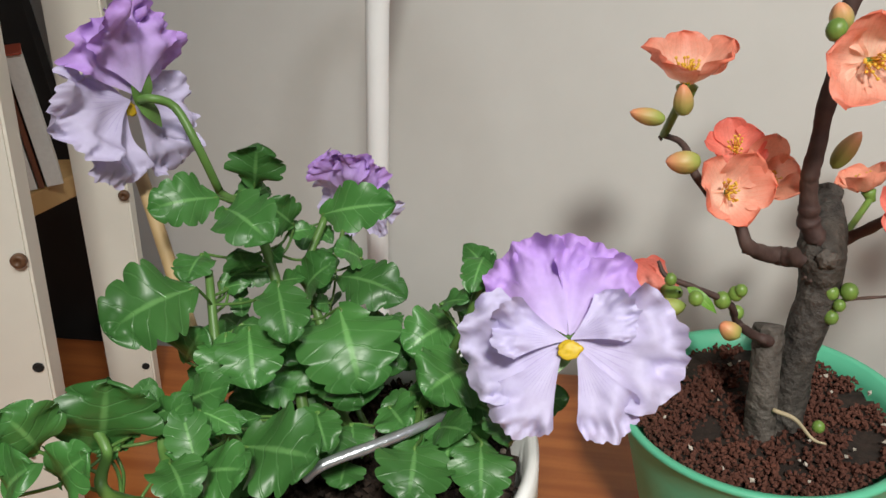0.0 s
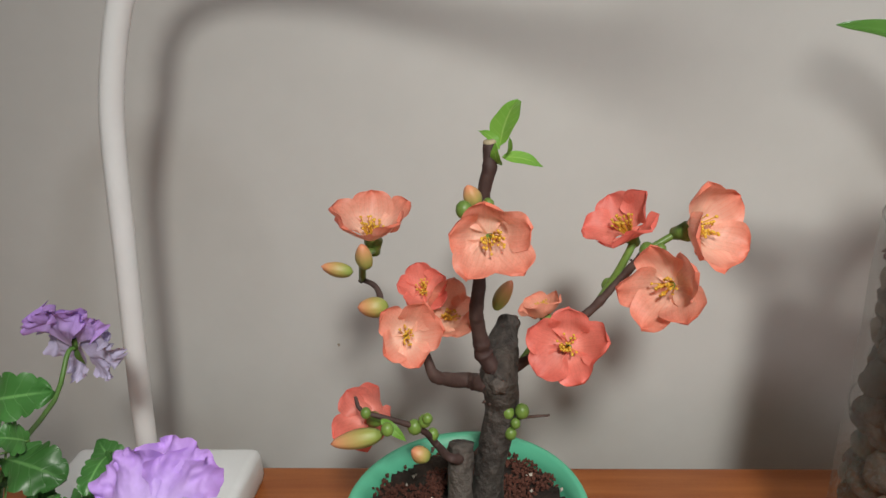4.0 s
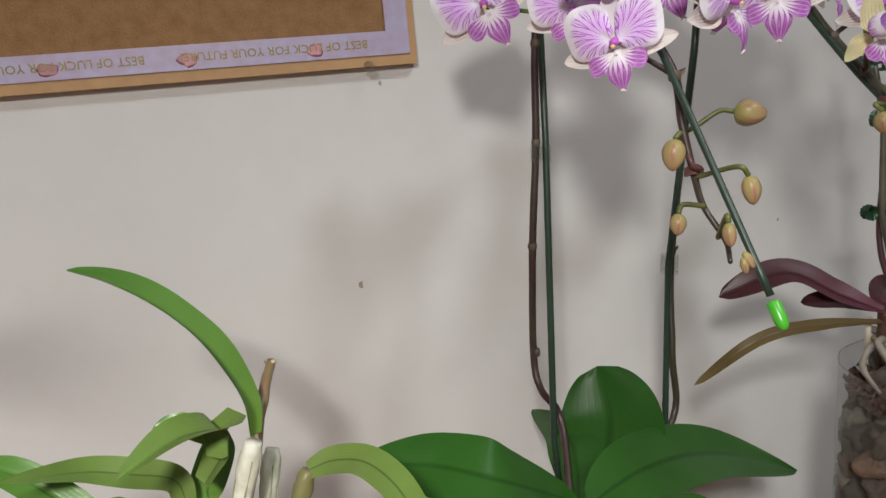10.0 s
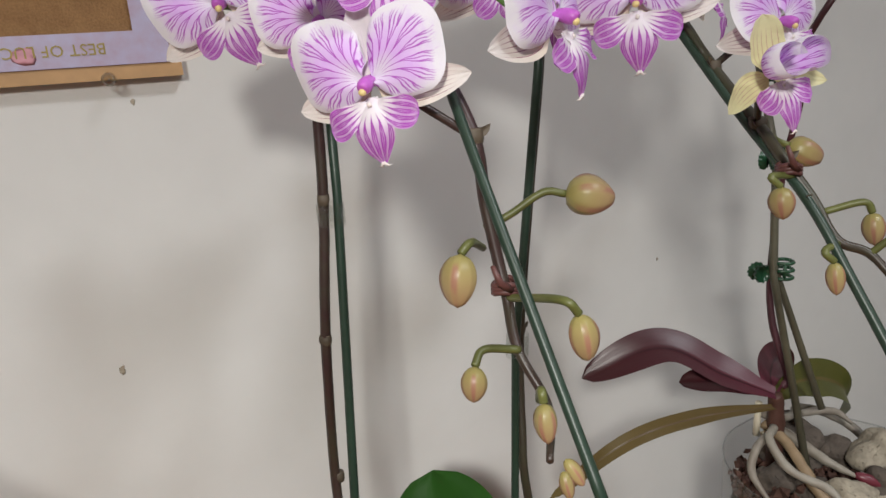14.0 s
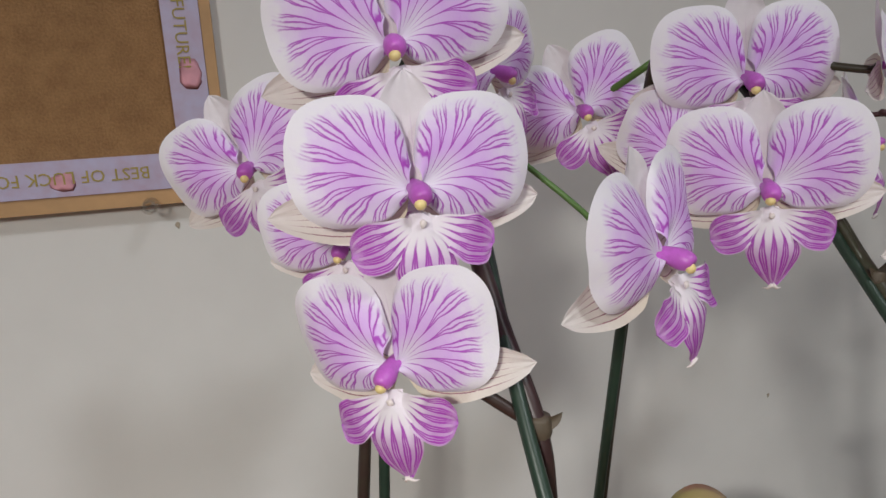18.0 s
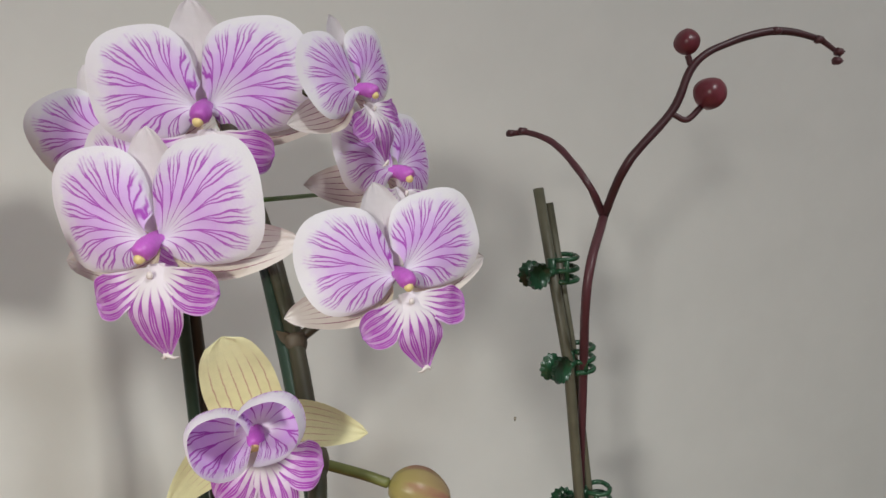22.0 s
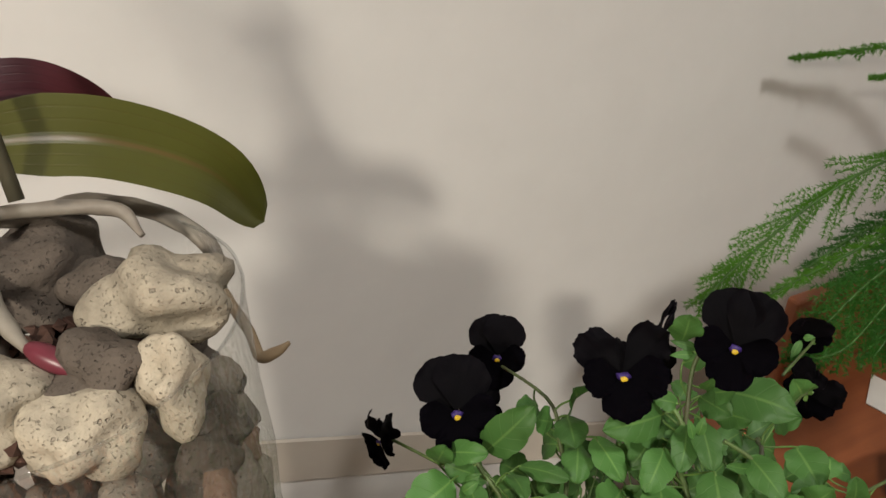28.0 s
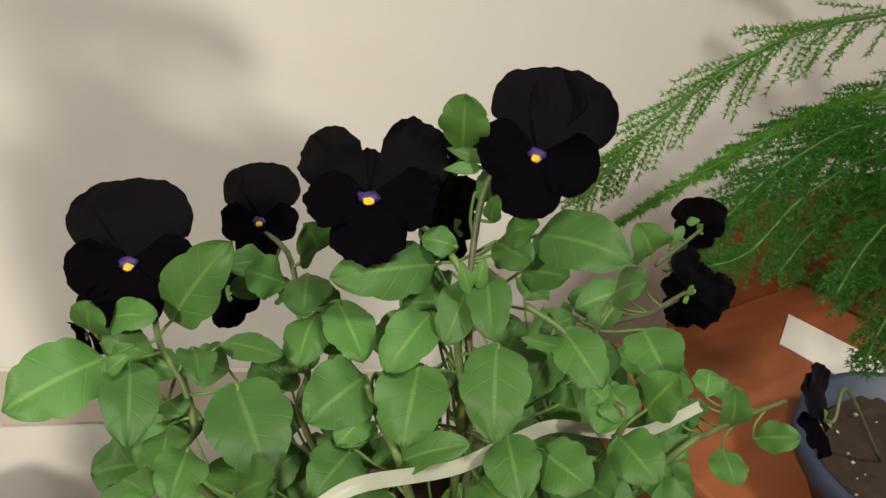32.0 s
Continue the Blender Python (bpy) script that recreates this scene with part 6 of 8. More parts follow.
for k in range(260):
    a, d = rf.uniform(0, 6.28), 0.062 * math.sqrt(rf.random())
    p = Vector((PXY[0] + d * math.cos(a), PXY[1] + d * math.sin(a), PZ - 0.012 + rf.uniform(0, 0.012)))
    q = p + Vector((rf.uniform(-1, 1), rf.uniform(-1, 1), rf.uniform(-0.3, 0.5))) * 0.009
    tube_bm([p, p.lerp(q, 0.5) + Vector((0, 0, rf.uniform(0, 0.003))), q], 0.0006, 4, fib, caps=False)
ob = put_part("coconut_fibre", fib, FIBRE, moth)
ob["kind"] = "stuff"

crown = Vector((0.7119, 0.3306, 0.3056))
put_part("crown", stem_bm([(crown.x + 0.004, crown.y + 0.004, PZ - 0.02, 0.010), (crown.x + 0.002, crown.y, crown.z - 0.02, 0.012), (*crown, 0.010), (crown.x, crown.y, crown.z + 0.008, 0.004)], 16, 14), PHAL_LEAF, moth)


def phal(spine, half, normal, material=PHAL_LEAF, fold=0.12, end=None, kind="oval"):
    put_part("leaf", blade_bm(spine, half, normal, kind, fold=fold, wave=0.025, waves=3, nu=12, nv=30, normal_end=end, seed=int(half * 9999)), material, moth)


cr = (crown.x, crown.y, crown.z)
phal([cr, (0.6209, 0.2798, 0.3461), (0.5719, 0.2941, 0.3425), (0.5282, 0.3149, 0.3471)], 0.0235, (0.1, -0.45, 0.9))
phal([(cr[0], cr[1] + 0.004, cr[2] + 0.004), (0.6435, 0.3011, 0.3638), (0.5995, 0.3233, 0.3737), (0.5491, 0.3394, 0.3757)], 0.0270, (0.1, -0.55, 0.85))
phal([(cr[0] + 0.006, cr[1] + 0.008, cr[2]), (0.755, 0.385, 0.298), (0.7815, 0.418, 0.322), (0.7838, 0.4438, 0.3620)], 0.0480, (-0.62, -0.62, 0.42), kind="spade")
phal([(cr[0], cr[1] + 0.006, cr[2]), (0.7350, 0.390, 0.3050), (0.7450, 0.430, 0.3100), (0.7427, 0.503, 0.3015)], 0.023, (-0.1, -0.6, 0.8))
phal([(cr[0] + 0.004, cr[1], cr[2] + 0.004), (0.775, 0.346, 0.318), (0.850, 0.366, 0.302), (0.935, 0.372, 0.262)], 0.0320, (0.0, -0.35, 0.95))
phal([(cr[0] + 0.004, cr[1] - 0.006, cr[2] - 0.008), (0.7020, 0.2684, 0.3260), (0.7095, 0.2389, 0.3395), (0.7165, 0.2170, 0.3420)], 0.0240, (-0.25, -0.75, 0.6), PHAL_OLD, kind="round")
phal([(cr[0] + 0.004, cr[1] - 0.004, cr[2] - 0.012), (0.7448, 0.2602, 0.3391), (0.7733, 0.2317, 0.3308)], 0.018, (0.1, -0.5, 0.8))
phal([(cr[0] + 0.002, cr[1] - 0.004, cr[2] - 0.014), (0.7087, 0.2081, 0.3422), (0.7094, 0.1861, 0.3395)], 0.012, (-0.3, -0.6, 0.6), PHAL_OLD)
phal([(cr[0], cr[1] - 0.002, cr[2] - 0.010), (0.6354, 0.2724, 0.3293), (0.6122, 0.2858, 0.3224)], 0.012, (0, -0.4, 0.9), PHAL_OLD)

# first spike: up its stake, over the top and down to its buds
n1, n0 = Vector((0.7213, 0.4053, 0.5682)), Vector((0.7115, 0.4054, 0.4028))
put_part("stake", tube_bm([(n0.x + 0.0040, n0.y - 0.034, PZ - 0.02), (0.7090, 0.3716, 0.3417), (n1.x + 0.0075, n1.y - 0.001, n1.z), (n1.x + 0.011, n1.y + 0.006, 0.675)], 0.0026, 10), STAKE_GREEN, moth, "green coated support stake")
fC, fB, fA, fD, fO, fN = (Vector(p) for p in ((0.7260, 0.3176, 0.7058), (0.7194, 0.2693, 0.6698), (0.7103, 0.2643, 0.6292), (0.6815, 0.3871, 0.6674), (0.7057, 0.3006, 0.6527), (0.7697, 0.3567, 0.6976)))
nd2 = Vector((0.7440, 0.2581, 0.6106))
spike = [(crown.x - 0.003, crown.y + 0.014, crown.z - 0.004, 0.0030), (0.7259, 0.3961, 0.3453, 0.0030), (0.7108, 0.3971, 0.3742, 0.0029), (n0.x - 0.002, n0.y, n0.z, 0.0029), (n0.x * 0.5 + n1.x * 0.5 - 0.003, 0.404, 0.49, 0.0029), (n1.x, n1.y, n1.z, 0.0029),
         (n1.x + 0.003, 0.404, 0.64, 0.0028), (n1.x + 0.008, 0.396, 0.69, 0.0028), (0.735, 0.366, 0.712, 0.0027), (0.738, 0.332, 0.700, 0.0027), (0.7385, 0.300, 0.664, 0.0026), (0.740, 0.276, 0.636, 0.0026), (*nd2, 0.0024),
         (*(0.7457, 0.2548, 0.5863), 0.0022), (*(0.7475, 0.2462, 0.5576), 0.0020), (*(0.7442, 0.2332, 0.5425), 0.0017), (*(0.7474, 0.2192, 0.5262), 0.0015), (*(0.7366, 0.2006, 0.5201), 0.0012)]
put_part("flower_spike", stem_bm(spike, 130, 12, wob=0.08), ORCHID_STEM, moth)
wire = [(n1.x + 0.016, 0.398, 0.684, 0.0019), (0.742, 0.364, 0.706, 0.0019), (0.743, 0.328, 0.692, 0.0019), (0.7435, 0.296, 0.655, 0.0019), (nd2.x - 0.004, nd2.y - 0.004, nd2.z, 0.0019), (*(0.7467, 0.1842, 0.5056), 0.0019)]
put_part("support_wire", stem_bm([(n1.x + 0.011, n1.y + 0.006, 0.668, 0.0022), *wire], 60, 10), STAKE_GREEN, moth, "green wire with a bright green end cap")
t1 = Vector((0.7477, 0.1802, 0.4976))
dirw = (t1 - nd2).normalized()
put_part("end_cap", lathe_bm([(0, 0), (0.0031, 0), (0.0034, 0.0008), (0.0033, 0.0095), (0.0028, 0.0122), (0.0016, 0.0140), (0, 0.0145)], 16), CAP, moth, "bright green plastic end cap", m=along(t1 - dirw * 0.006, t1 + dirw))


def node_at(p, d, r=0.0036):
    put_part("node", stem_bm([(*(Vector(p) - Vector(d) * 0.003), r * 0.82), (*p, r), (*(Vector(p) + Vector(d) * 0.003), r * 0.85)], 8, 12, wob=0.2), NODE, moth)


for p in (n1, n0, Vector((n0.x * 0.5 + n1.x * 0.5 - 0.003, 0.404, 0.49)), Vector((n1.x + 0.003, 0.404, 0.64)), nd2):
    node_at(p, (0.05, 0, 1))
put_part("tape", tube_bm([(n1.x + 0.003, n1.y - 0.001, n1.z - 0.014), (n1.x + 0.003, n1.y - 0.001, n1.z - 0.002)], 0.0075, 14, caps=False), TAPE, moth, "strip of clear tape")

# second spike
s2a, s2b_ = Vector((0.8425, 0.3843, 0.6258)), Vector((0.8195, 0.3939, 0.3182))
tp = Vector((0.8354, 0.4153, 0.4550))
fE, fF, fG, fH, fI, fK, fL, fM = (Vector(p) for p in ((0.8426, 0.3011, 0.6561), (0.8603, 0.3358, 0.6905), (0.7806, 0.2646, 0.6502), (0.9042, 0.2805, 0.6419), (0.8617, 0.2512, 0.6191), (0.8293, 0.4070, 0.6801), (0.9220, 0.3461, 0.6590), (0.8966, 0.3185, 0.6890)))
put_part("stake", tube_bm([(s2b_.x - 0.002, s2b_.y - 0.01, PZ - 0.02), s2b_, (tp.x, tp.y - 0.004, tp.z), s2a, s2a + Vector((0.004, 0, 0.04))], 0.0026, 10), STAKE_GREEN, moth, "green coated support stake")
e2 = [Vector((0.8745, 0.288, 0.625)), Vector((0.8735, 0.2606, 0.6022))]
spike2 = [(crown.x + 0.012, crown.y + 0.01, crown.z - 0.01, 0.0030), (s2b_.x + 0.008, s2b_.y + 0.004, s2b_.z, 0.0029), (s2b_.x + 0.014, s2b_.y + 0.010, 0.38, 0.0029), (tp.x + 0.006, tp.y, tp.z + 0.01, 0.0029), (s2a.x + 0.004, s2a.y + 0.006, s2a.z, 0.0028), (s2a.x + 0.008, s2a.y + 0.004, 0.68, 0.0028),
          (0.852, 0.372, 0.712, 0.0027), (0.862, 0.352, 0.706, 0.0027), (0.868, 0.328, 0.676, 0.0026), (0.873, 0.306, 0.645, 0.0026), (*e2[0], 0.0026), (*e2[1], 0.0025), (*(0.8704, 0.2442, 0.5901), 0.0023), (*(0.8736, 0.2319, 0.5753), 0.0020), (*(0.8744, 0.2206, 0.5612), 0.0019), (*(0.8823, 0.2129, 0.5563), 0.0017), (*(0.8862, 0.2025, 0.5449), 0.0013)]
put_part("flower_spike", stem_bm(spike2, 120, 12, wob=0.08), ORCHID_STEM, moth)
t2 = Vector((0.8736, 0.1857, 0.5135))
put_part("support_wire", stem_bm([(s2a.x + 0.004, s2a.y, s2a.z + 0.036, 0.0022), (s2a.x + 0.010, s2a.y - 0.006, 0.69, 0.0019), (0.858, 0.368, 0.704, 0.0019), (0.865, 0.344, 0.688, 0.0019), (0.870, 0.311, 0.648, 0.0019), (0.8715, 0.2665, 0.6042, 0.0019), (*(0.8697, 0.2313, 0.5758), 0.0019), (*(0.8714, 0.2079, 0.5448), 0.0019), (*(t2 + Vector((-0.001, 0.004, 0.006))), 0.0019)], 60, 10), STAKE_GREEN, moth, "green wire with a bright green end cap")
dirw = (t2 - Vector((0.8714, 0.2079, 0.5448))).normalized()
put_part("end_cap", lathe_bm([(0, 0), (0.0031, 0), (0.0034, 0.0008), (0.0033, 0.0095), (0.0028, 0.0122), (0.0016, 0.0140), (0, 0.0145)], 16), CAP, moth, "bright green plastic end cap", m=along(t2 - dirw * 0.006, t2 + dirw))
for p in (Vector((tp.x + 0.006, tp.y, tp.z + 0.01)), e2[0], e2[1]):
    node_at(p, (0.05, 0, 1))
put_part("tape", tube_bm([(tp.x + 0.002, tp.y - 0.002, tp.z - 0.008), (tp.x + 0.003, tp.y - 0.002, tp.z + 0.008)], 0.0072, 14, caps=False), TAPE, moth, "strip of clear tape")
for c in (Vector((0.7475, 0.2462, 0.5596)), Vector((0.8687, 0.2394, 0.5867))):
    bm = bmesh.new()
    for k in range(3):
        ring = [c + Vector((0.0042 * math.cos(t * 0.5236), 0.0042 * math.sin(t * 0.5236), 0.0014 * k - 0.0014 + 0.0008 * math.sin(t))) for t in range(13)]
        tube_bm(ring, 0.0011, 6, bm, caps=False)
    tube_bm([c + Vector((0, -0.004, 0)), c + Vector((-0.005, -0.006, 0.004)), c + Vector((-0.007, -0.005, 0.010))], [0.0016, 0.0014, 0.0008], 6, bm)
    put_part("twist_tie", bm, TWIST, moth, "brown twist tie")

# dry pointed bracts at the nodes
for p, way in ((e2[0], (-0.6, -0.3, 0.5)), (e2[1], (-0.7, -0.3, 0.2)), (nd2, (0.7, -0.3, 0.4)), (n0, (-0.8, -0.3, 0.6)), (tp + Vector((0.006, 0, 0.01)), (0.8, -0.3, 0.6)), (Vector((0.8704, 0.2442, 0.5901)), (0.8, -0.3, 0.2)), (Vector((0.8736, 0.2319, 0.5753)), (-0.8, -0.3, 0.2))):
    p, way = Vector(p), Vector(way).normalized()
    put_part("bract", blade_bm([p, p + way * 0.004, p + way * 0.0068 + Vector((0, 0, 0.001))], 0.0016, (0.1, -1, 0.3), "lance", fold=0.5, nu=4, nv=8), NODE, moth)

# the open flowers
E19, E20, E22 = Vector((0.7186, 0.1131, 0.6994)), Vector((0.7776, 0.1089, 0.6948)), Vector((0.8554, 0.0979, 0.6915))
flower(moth, "orchid", fB, (E19 - fB).normalized() + Vector((0, 0, -0.1)), 0.0565, 0, 0, stalk=[(0.738, 0.300, 0.668)], stalk_mat=ORCHID_STEM, r=0.0016)
flower(moth, "orchid", fC, (E19 - fC).normalized() + Vector((-0.1, 0, 0.05)), 0.0690, 10, 1, stalk=[(0.738, 0.345, 0.706)], stalk_mat=ORCHID_STEM, r=0.0016)
flower(moth, "orchid", fA + Vector((0, -0.004, 0.002)), Vector((-0.62, -0.78, 0.0)), 0.0515, 9, 2, stalk=[nd2], stalk_mat=ORCHID_STEM, r=0.0016)
flower(moth, "orchid", fD, Vector((-0.34, -0.93, 0.05)), 0.0640, 28, 3, stalk=[(0.728, 0.395, 0.66)], stalk_mat=GREEN_STEM, r=0.0016)
flower(moth, "orchid", fO, Vector((-0.45, -0.85, -0.1)), 0.0480, 10, 0, stalk=[(0.738, 0.33, 0.69)], stalk_mat=ORCHID_STEM, r=0.0016)
flower(moth, "orchid", fN, Vector((0.58, -0.80, 0.0)), 0.0600, 10, 1, stalk=[(0.737, 0.362, 0.70)], stalk_mat=GREEN_STEM, r=0.0016)
flower(moth, "orchid", fG + Vector((0, 0, -0.002)), Vector((0.55, -0.8, 0.1)), 0.0580, 8, 2, stalk=[(0.7395, 0.318, 0.690), fG + Vector((-0.010, 0.026, 0.008))], stalk_mat=GREEN_STEM, r=0.0009)
flower(moth, "orchid", fE, (E20 - fE).normalized() + Vector((-0.20, 0, -0.15)), 0.0625, 3, 3, stalk=[e2[0], (0.868, 0.318, 0.662)], stalk_mat=ORCHID_STEM, r=0.0016)
flower(moth, "orchid", fF, (E20 - fF).normalized() + Vector((0.1, 0, -0.05)), 0.0680, 2, 0, stalk=[(0.862, 0.352, 0.706)], stalk_mat=ORCHID_STEM, r=0.0016)
flower(moth, "orchid", fH, Vector((0.12, -0.95, 0.12)), 0.0535, 6, 1, stalk=[e2[0]], stalk_mat=ORCHID_STEM, r=0.0016)
flower(moth, "orchid", fK, Vector((-0.25, -0.93, 0.10)), 0.0680, 24, 2, stalk=[(0.852, 0.385, 0.70)], stalk_mat=GREEN_STEM, r=0.0016)
flower(moth, "orchid", Vector((0.8393, 0.3425, 0.6603)), Vector((-0.45, -0.85, 0.0)), 0.0540, -20, 3, stalk=[(0.868, 0.335, 0.68)], stalk_mat=GREEN_STEM, r=0.0016)
flower(moth, "orchid", fL + Vector((0, 0, 0.004)), Vector((0.60, -0.70, 0.1)), 0.0610, -10, 0, stalk=[(0.870, 0.318, 0.662), fL + Vector((-0.016, 0.024, -0.004))], stalk_mat=GREEN_STEM, r=0.0008)
flower(moth, "orchid", fM + Vector((0.009, 0, 0.004)), Vector((0.65, -0.65, 0.1)), 0.0480, 8, 1, stalk=[(0.864, 0.346, 0.70)], stalk_mat=ORCHID_STEM, r=0.0016)
flower(moth, "orchid_cup", fI + Vector((-0.002, -0.010, 0.004)), (E22 - fI).normalized() + Vector((-0.10, 0, -0.25)), 0.0385, 12, 5, stalk=[e2[1]], stalk_mat=ORCHID_STEM, r=0.0015)

b0, b1, b2, b3_, b4_ = (Vector(p) for p in ((0.7800, 0.2430, 0.5882), (0.7217, 0.2245, 0.5736), (0.7540, 0.2086, 0.5532), (0.7259, 0.2287, 0.5358), (0.7341, 0.1978, 0.5346)))
bud(moth, b0 + Vector((-0.0085, 0.002, 0.001)), b0 + Vector((0.0085, -0.003, -0.002)), 0.0072, BUD, [Vector((0.7447, 0.2548, 0.5790)), Vector((0.7540, 0.2520, 0.5835)), b0 + Vector((-0.0155, 0.005, 0.002))])
bud(moth, b1 + Vector((0.001, 0.001, 0.007)), b1 + Vector((-0.002, -0.001, -0.009)), 0.0056, BUD, [Vector((0.7437, 0.2548, 0.5723)), b1 + Vector((0.006, 0.004, 0.009))])
bud(moth, b2 + Vector((-0.0005, 0.001, 0.007)), b2 + Vector((0.001, -0.001, -0.008)), 0.0046, BUD, [Vector((0.7475, 0.2462, 0.5556)), b2 + Vector((-0.005, 0.004, 0.0115))])
bud(moth, b3_ + Vector((0.001, 0.001, 0.0055)), b3_ + Vector((-0.001, -0.001, -0.006)), 0.0042, BUD, [Vector((0.7442, 0.2312, 0.5425)), b3_ + Vector((0.006, 0.004, 0.009))])
bud(moth, b4_ + Vector((0.0, 0.001, 0.006)), b4_ + Vector((0.0, -0.001, -0.006)), 0.0034, BUD, [Vector((0.7474, 0.2252, 0.5262)), b4_ + Vector((0.001, 0.004, 0.0085))])
s1e = Vector((0.7326, 0.1866, 0.5261))
bud(moth, s1e + Vector((0.002, 0.002, 0.002)), s1e + Vector((0.006, -0.001, -0.006)), 0.0022, BUD)
bud(moth, s1e, s1e + Vector((0.001, -0.002, -0.008)), 0.0020, BUD)
bR = Vector((0.8986, 0.2594, 0.5894))
bud(moth, bR + Vector((-0.007, 0.001, 0.002)), bR + Vector((0.009, -0.002, -0.006)), 0.0063, BUD, [e2[1], bR + Vector((-0.013, 0.003, 0.005))])
for p, rad, src in (((0.8599, 0.2336, 0.5754), 0.0048, (0.8700, 0.2381, 0.5841)), ((0.8873, 0.2159, 0.5646), 0.0040, (0.8744, 0.2279, 0.5705)), ((0.8671, 0.2141, 0.5492), 0.0033, (0.8734, 0.2196, 0.5602)), ((0.8895, 0.2047, 0.5524), 0.0028, (0.8822, 0.2129, 0.5560))):
    p = Vector(p)
    bud(moth, p + Vector((0, 0.001, 0.006)), p + Vector((0.0, -0.001, -0.0065)), rad, BUD, [src, p + Vector((-0.003, 0.003, 0.010))])

# ---- maroon-leaved moth orchid in a clear bottle ----
DARK_STAKE = mat("olive_stake", (0.105, 0.098, 0.066), 0.45, grain=0.35, scale=150, bump=0.1)
CLIP = mat("green_clip_plastic", (0.016, 0.070, 0.032), 0.3, grain=0.15, scale=100)
RED_STEM = mat("maroon_stem", (0.075, 0.022, 0.030), 0.45, grain=0.35, scale=120, bump=0.1)
RED_BUD = mat("maroon_bud", (0.15, 0.025, 0.04), 0.35, grain=0.3, scale=150)
BROWN_STEM = mat("brown_stem_base", (0.12, 0.05, 0.035), 0.6, grain=0.5, scale=120, bump=0.3)
IVORY = mat("ivory_tie", (0.72, 0.66, 0.52), 0.5, grain=0.15, scale=200)
RX, RY, RRIM, RR = 1.022, 0.3235, 0.3615, 0.0685
ruby = thing("maroon_orchid", "young maroon-leaved orchid in a clear stone-filled bottle", "orchid", (RX, RY, TABLE_Z))
put_part("bottle", lathe_bm([(0, TABLE_Z + 0.002), (RR - 0.010, TABLE_Z + 0.002), (RR, TABLE_Z + 0.012), (RR + 0.001, 0.15), (RR - 0.002, 0.20), (RR, 0.23), (RR - 0.001, 0.262), (RR + 0.0007, 0.29), (RR - 0.0005, 0.32), (RR, RRIM)], 64), CLEAR, ruby, "cut clear plastic bottle", m=Matrix.Translation((RX, RY, 0)))
ring = [(RX + RR * math.cos(t / 60 * 6.2832), RY + RR * math.sin(t / 60 * 6.2832), RRIM + 0.0006 * math.sin(t)) for t in range(61)]
put_part("rim", tube_bm(ring, 0.0006, 6, caps=False), RIMM, ruby)
stones_in(ruby, (RX, RY), RR - 0.002, TABLE_Z + 0.006, RRIM - 0.045, 0.0130, 41, [PUMICE_D, PUMICE_R, PUMICE_P, PUMICE_D, PUMICE_R])
stones_in(ruby, (RX, RY), RR - 0.004, RRIM - 0.062, RRIM - 0.036, 0.0120, 42, [PUMICE_R, PUMICE_D, PUMICE_D], core=True)
granules(ruby, "bark_mulch", (RX - 0.012, RY + 0.012), 0.046, RRIM - 0.030, 600, 0.0046, BARK_CHIP, 9, 0.016)
rock(ruby, (1.0655, 0.3209, 0.3599), 0.0180, PUMICE_W, 52, (1.15, 0.8, 0.8), "large beige pumice stone")
rock(ruby, (1.0273, 0.3624, 0.3550), 0.0211, PUMICE_D, 53, (1.15, 0.9, 0.85))
rock(ruby, (1.0184, 0.3037, 0.3446), 0.0167, PUMICE_W, 54)
rock(ruby, (1.0427, 0.3029, 0.3490), 0.0140, PUMICE_D, 55)
rock(ruby, (1.0374, 0.2911, 0.3380), 0.0157, PUMICE_W, 56)
rock(ruby, (1.0636, 0.2967, 0.3429), 0.0130, PUMICE_W, 57, (0.8, 0.8, 1.1))
rock(ruby, (0.9929, 0.3434, 0.3456), 0.0130, PUMICE_D, 58)
rock(ruby, (0.9971, 0.3118, 0.3319), 0.0130, PUMICE_P, 59)
rock(ruby, (1.0480, 0.3480, 0.3480), 0.0150, PUMICE_D, 60)
rock(ruby, (1.0080, 0.3300, 0.3420), 0.0120, PUMICE_D, 61)
clo, cmi, chi = Vector((1.0190, 0.3800, 0.4810)), Vector((1.0122, 0.3755, 0.5605)), Vector((1.0074, 0.3860, 0.6038))
put_part("stake", tube_bm([(1.0129, 0.3336, 0.3443), clo + Vector((-0.004, -0.004, 0)), cmi + Vector((-0.003, -0.002, 0)), (1.0088, 0.3982, 0.6422)], 0.0026, 10), DARK_STAKE, ruby, "olive green support stake")
put_part("stake", tube_bm([(1.0325, 0.3445, 0.3891), clo + Vector((0.006, 0.004, 0)), cmi + Vector((0.003, 0.004, 0)), (1.0155, 0.4007, 0.6339)], 0.0024, 10), DARK_STAKE, ruby, "olive green support stake")
rb = Vector((1.0028, 0.3571, 0.4019))
fk = Vector((1.0343, 0.3810, 0.6282))
put_part("flower_spike", stem_bm([(rb.x + 0.012, rb.y + 0.006, rb.z, 0.0030), (*(1.0204, 0.3630, 0.4098), 0.0030), (*(1.0176, 0.3757, 0.4427), 0.0026), (*(clo + Vector((0.0, 0.002, 0))), 0.0021), (*(cmi + Vector((0.006, 0.0, -0.01))), 0.0021), (*(1.0119, 0.3593, 0.6040), 0.0021), (*fk, 0.0022)], 60, 12, wob=0.06), RED_STEM, ruby)
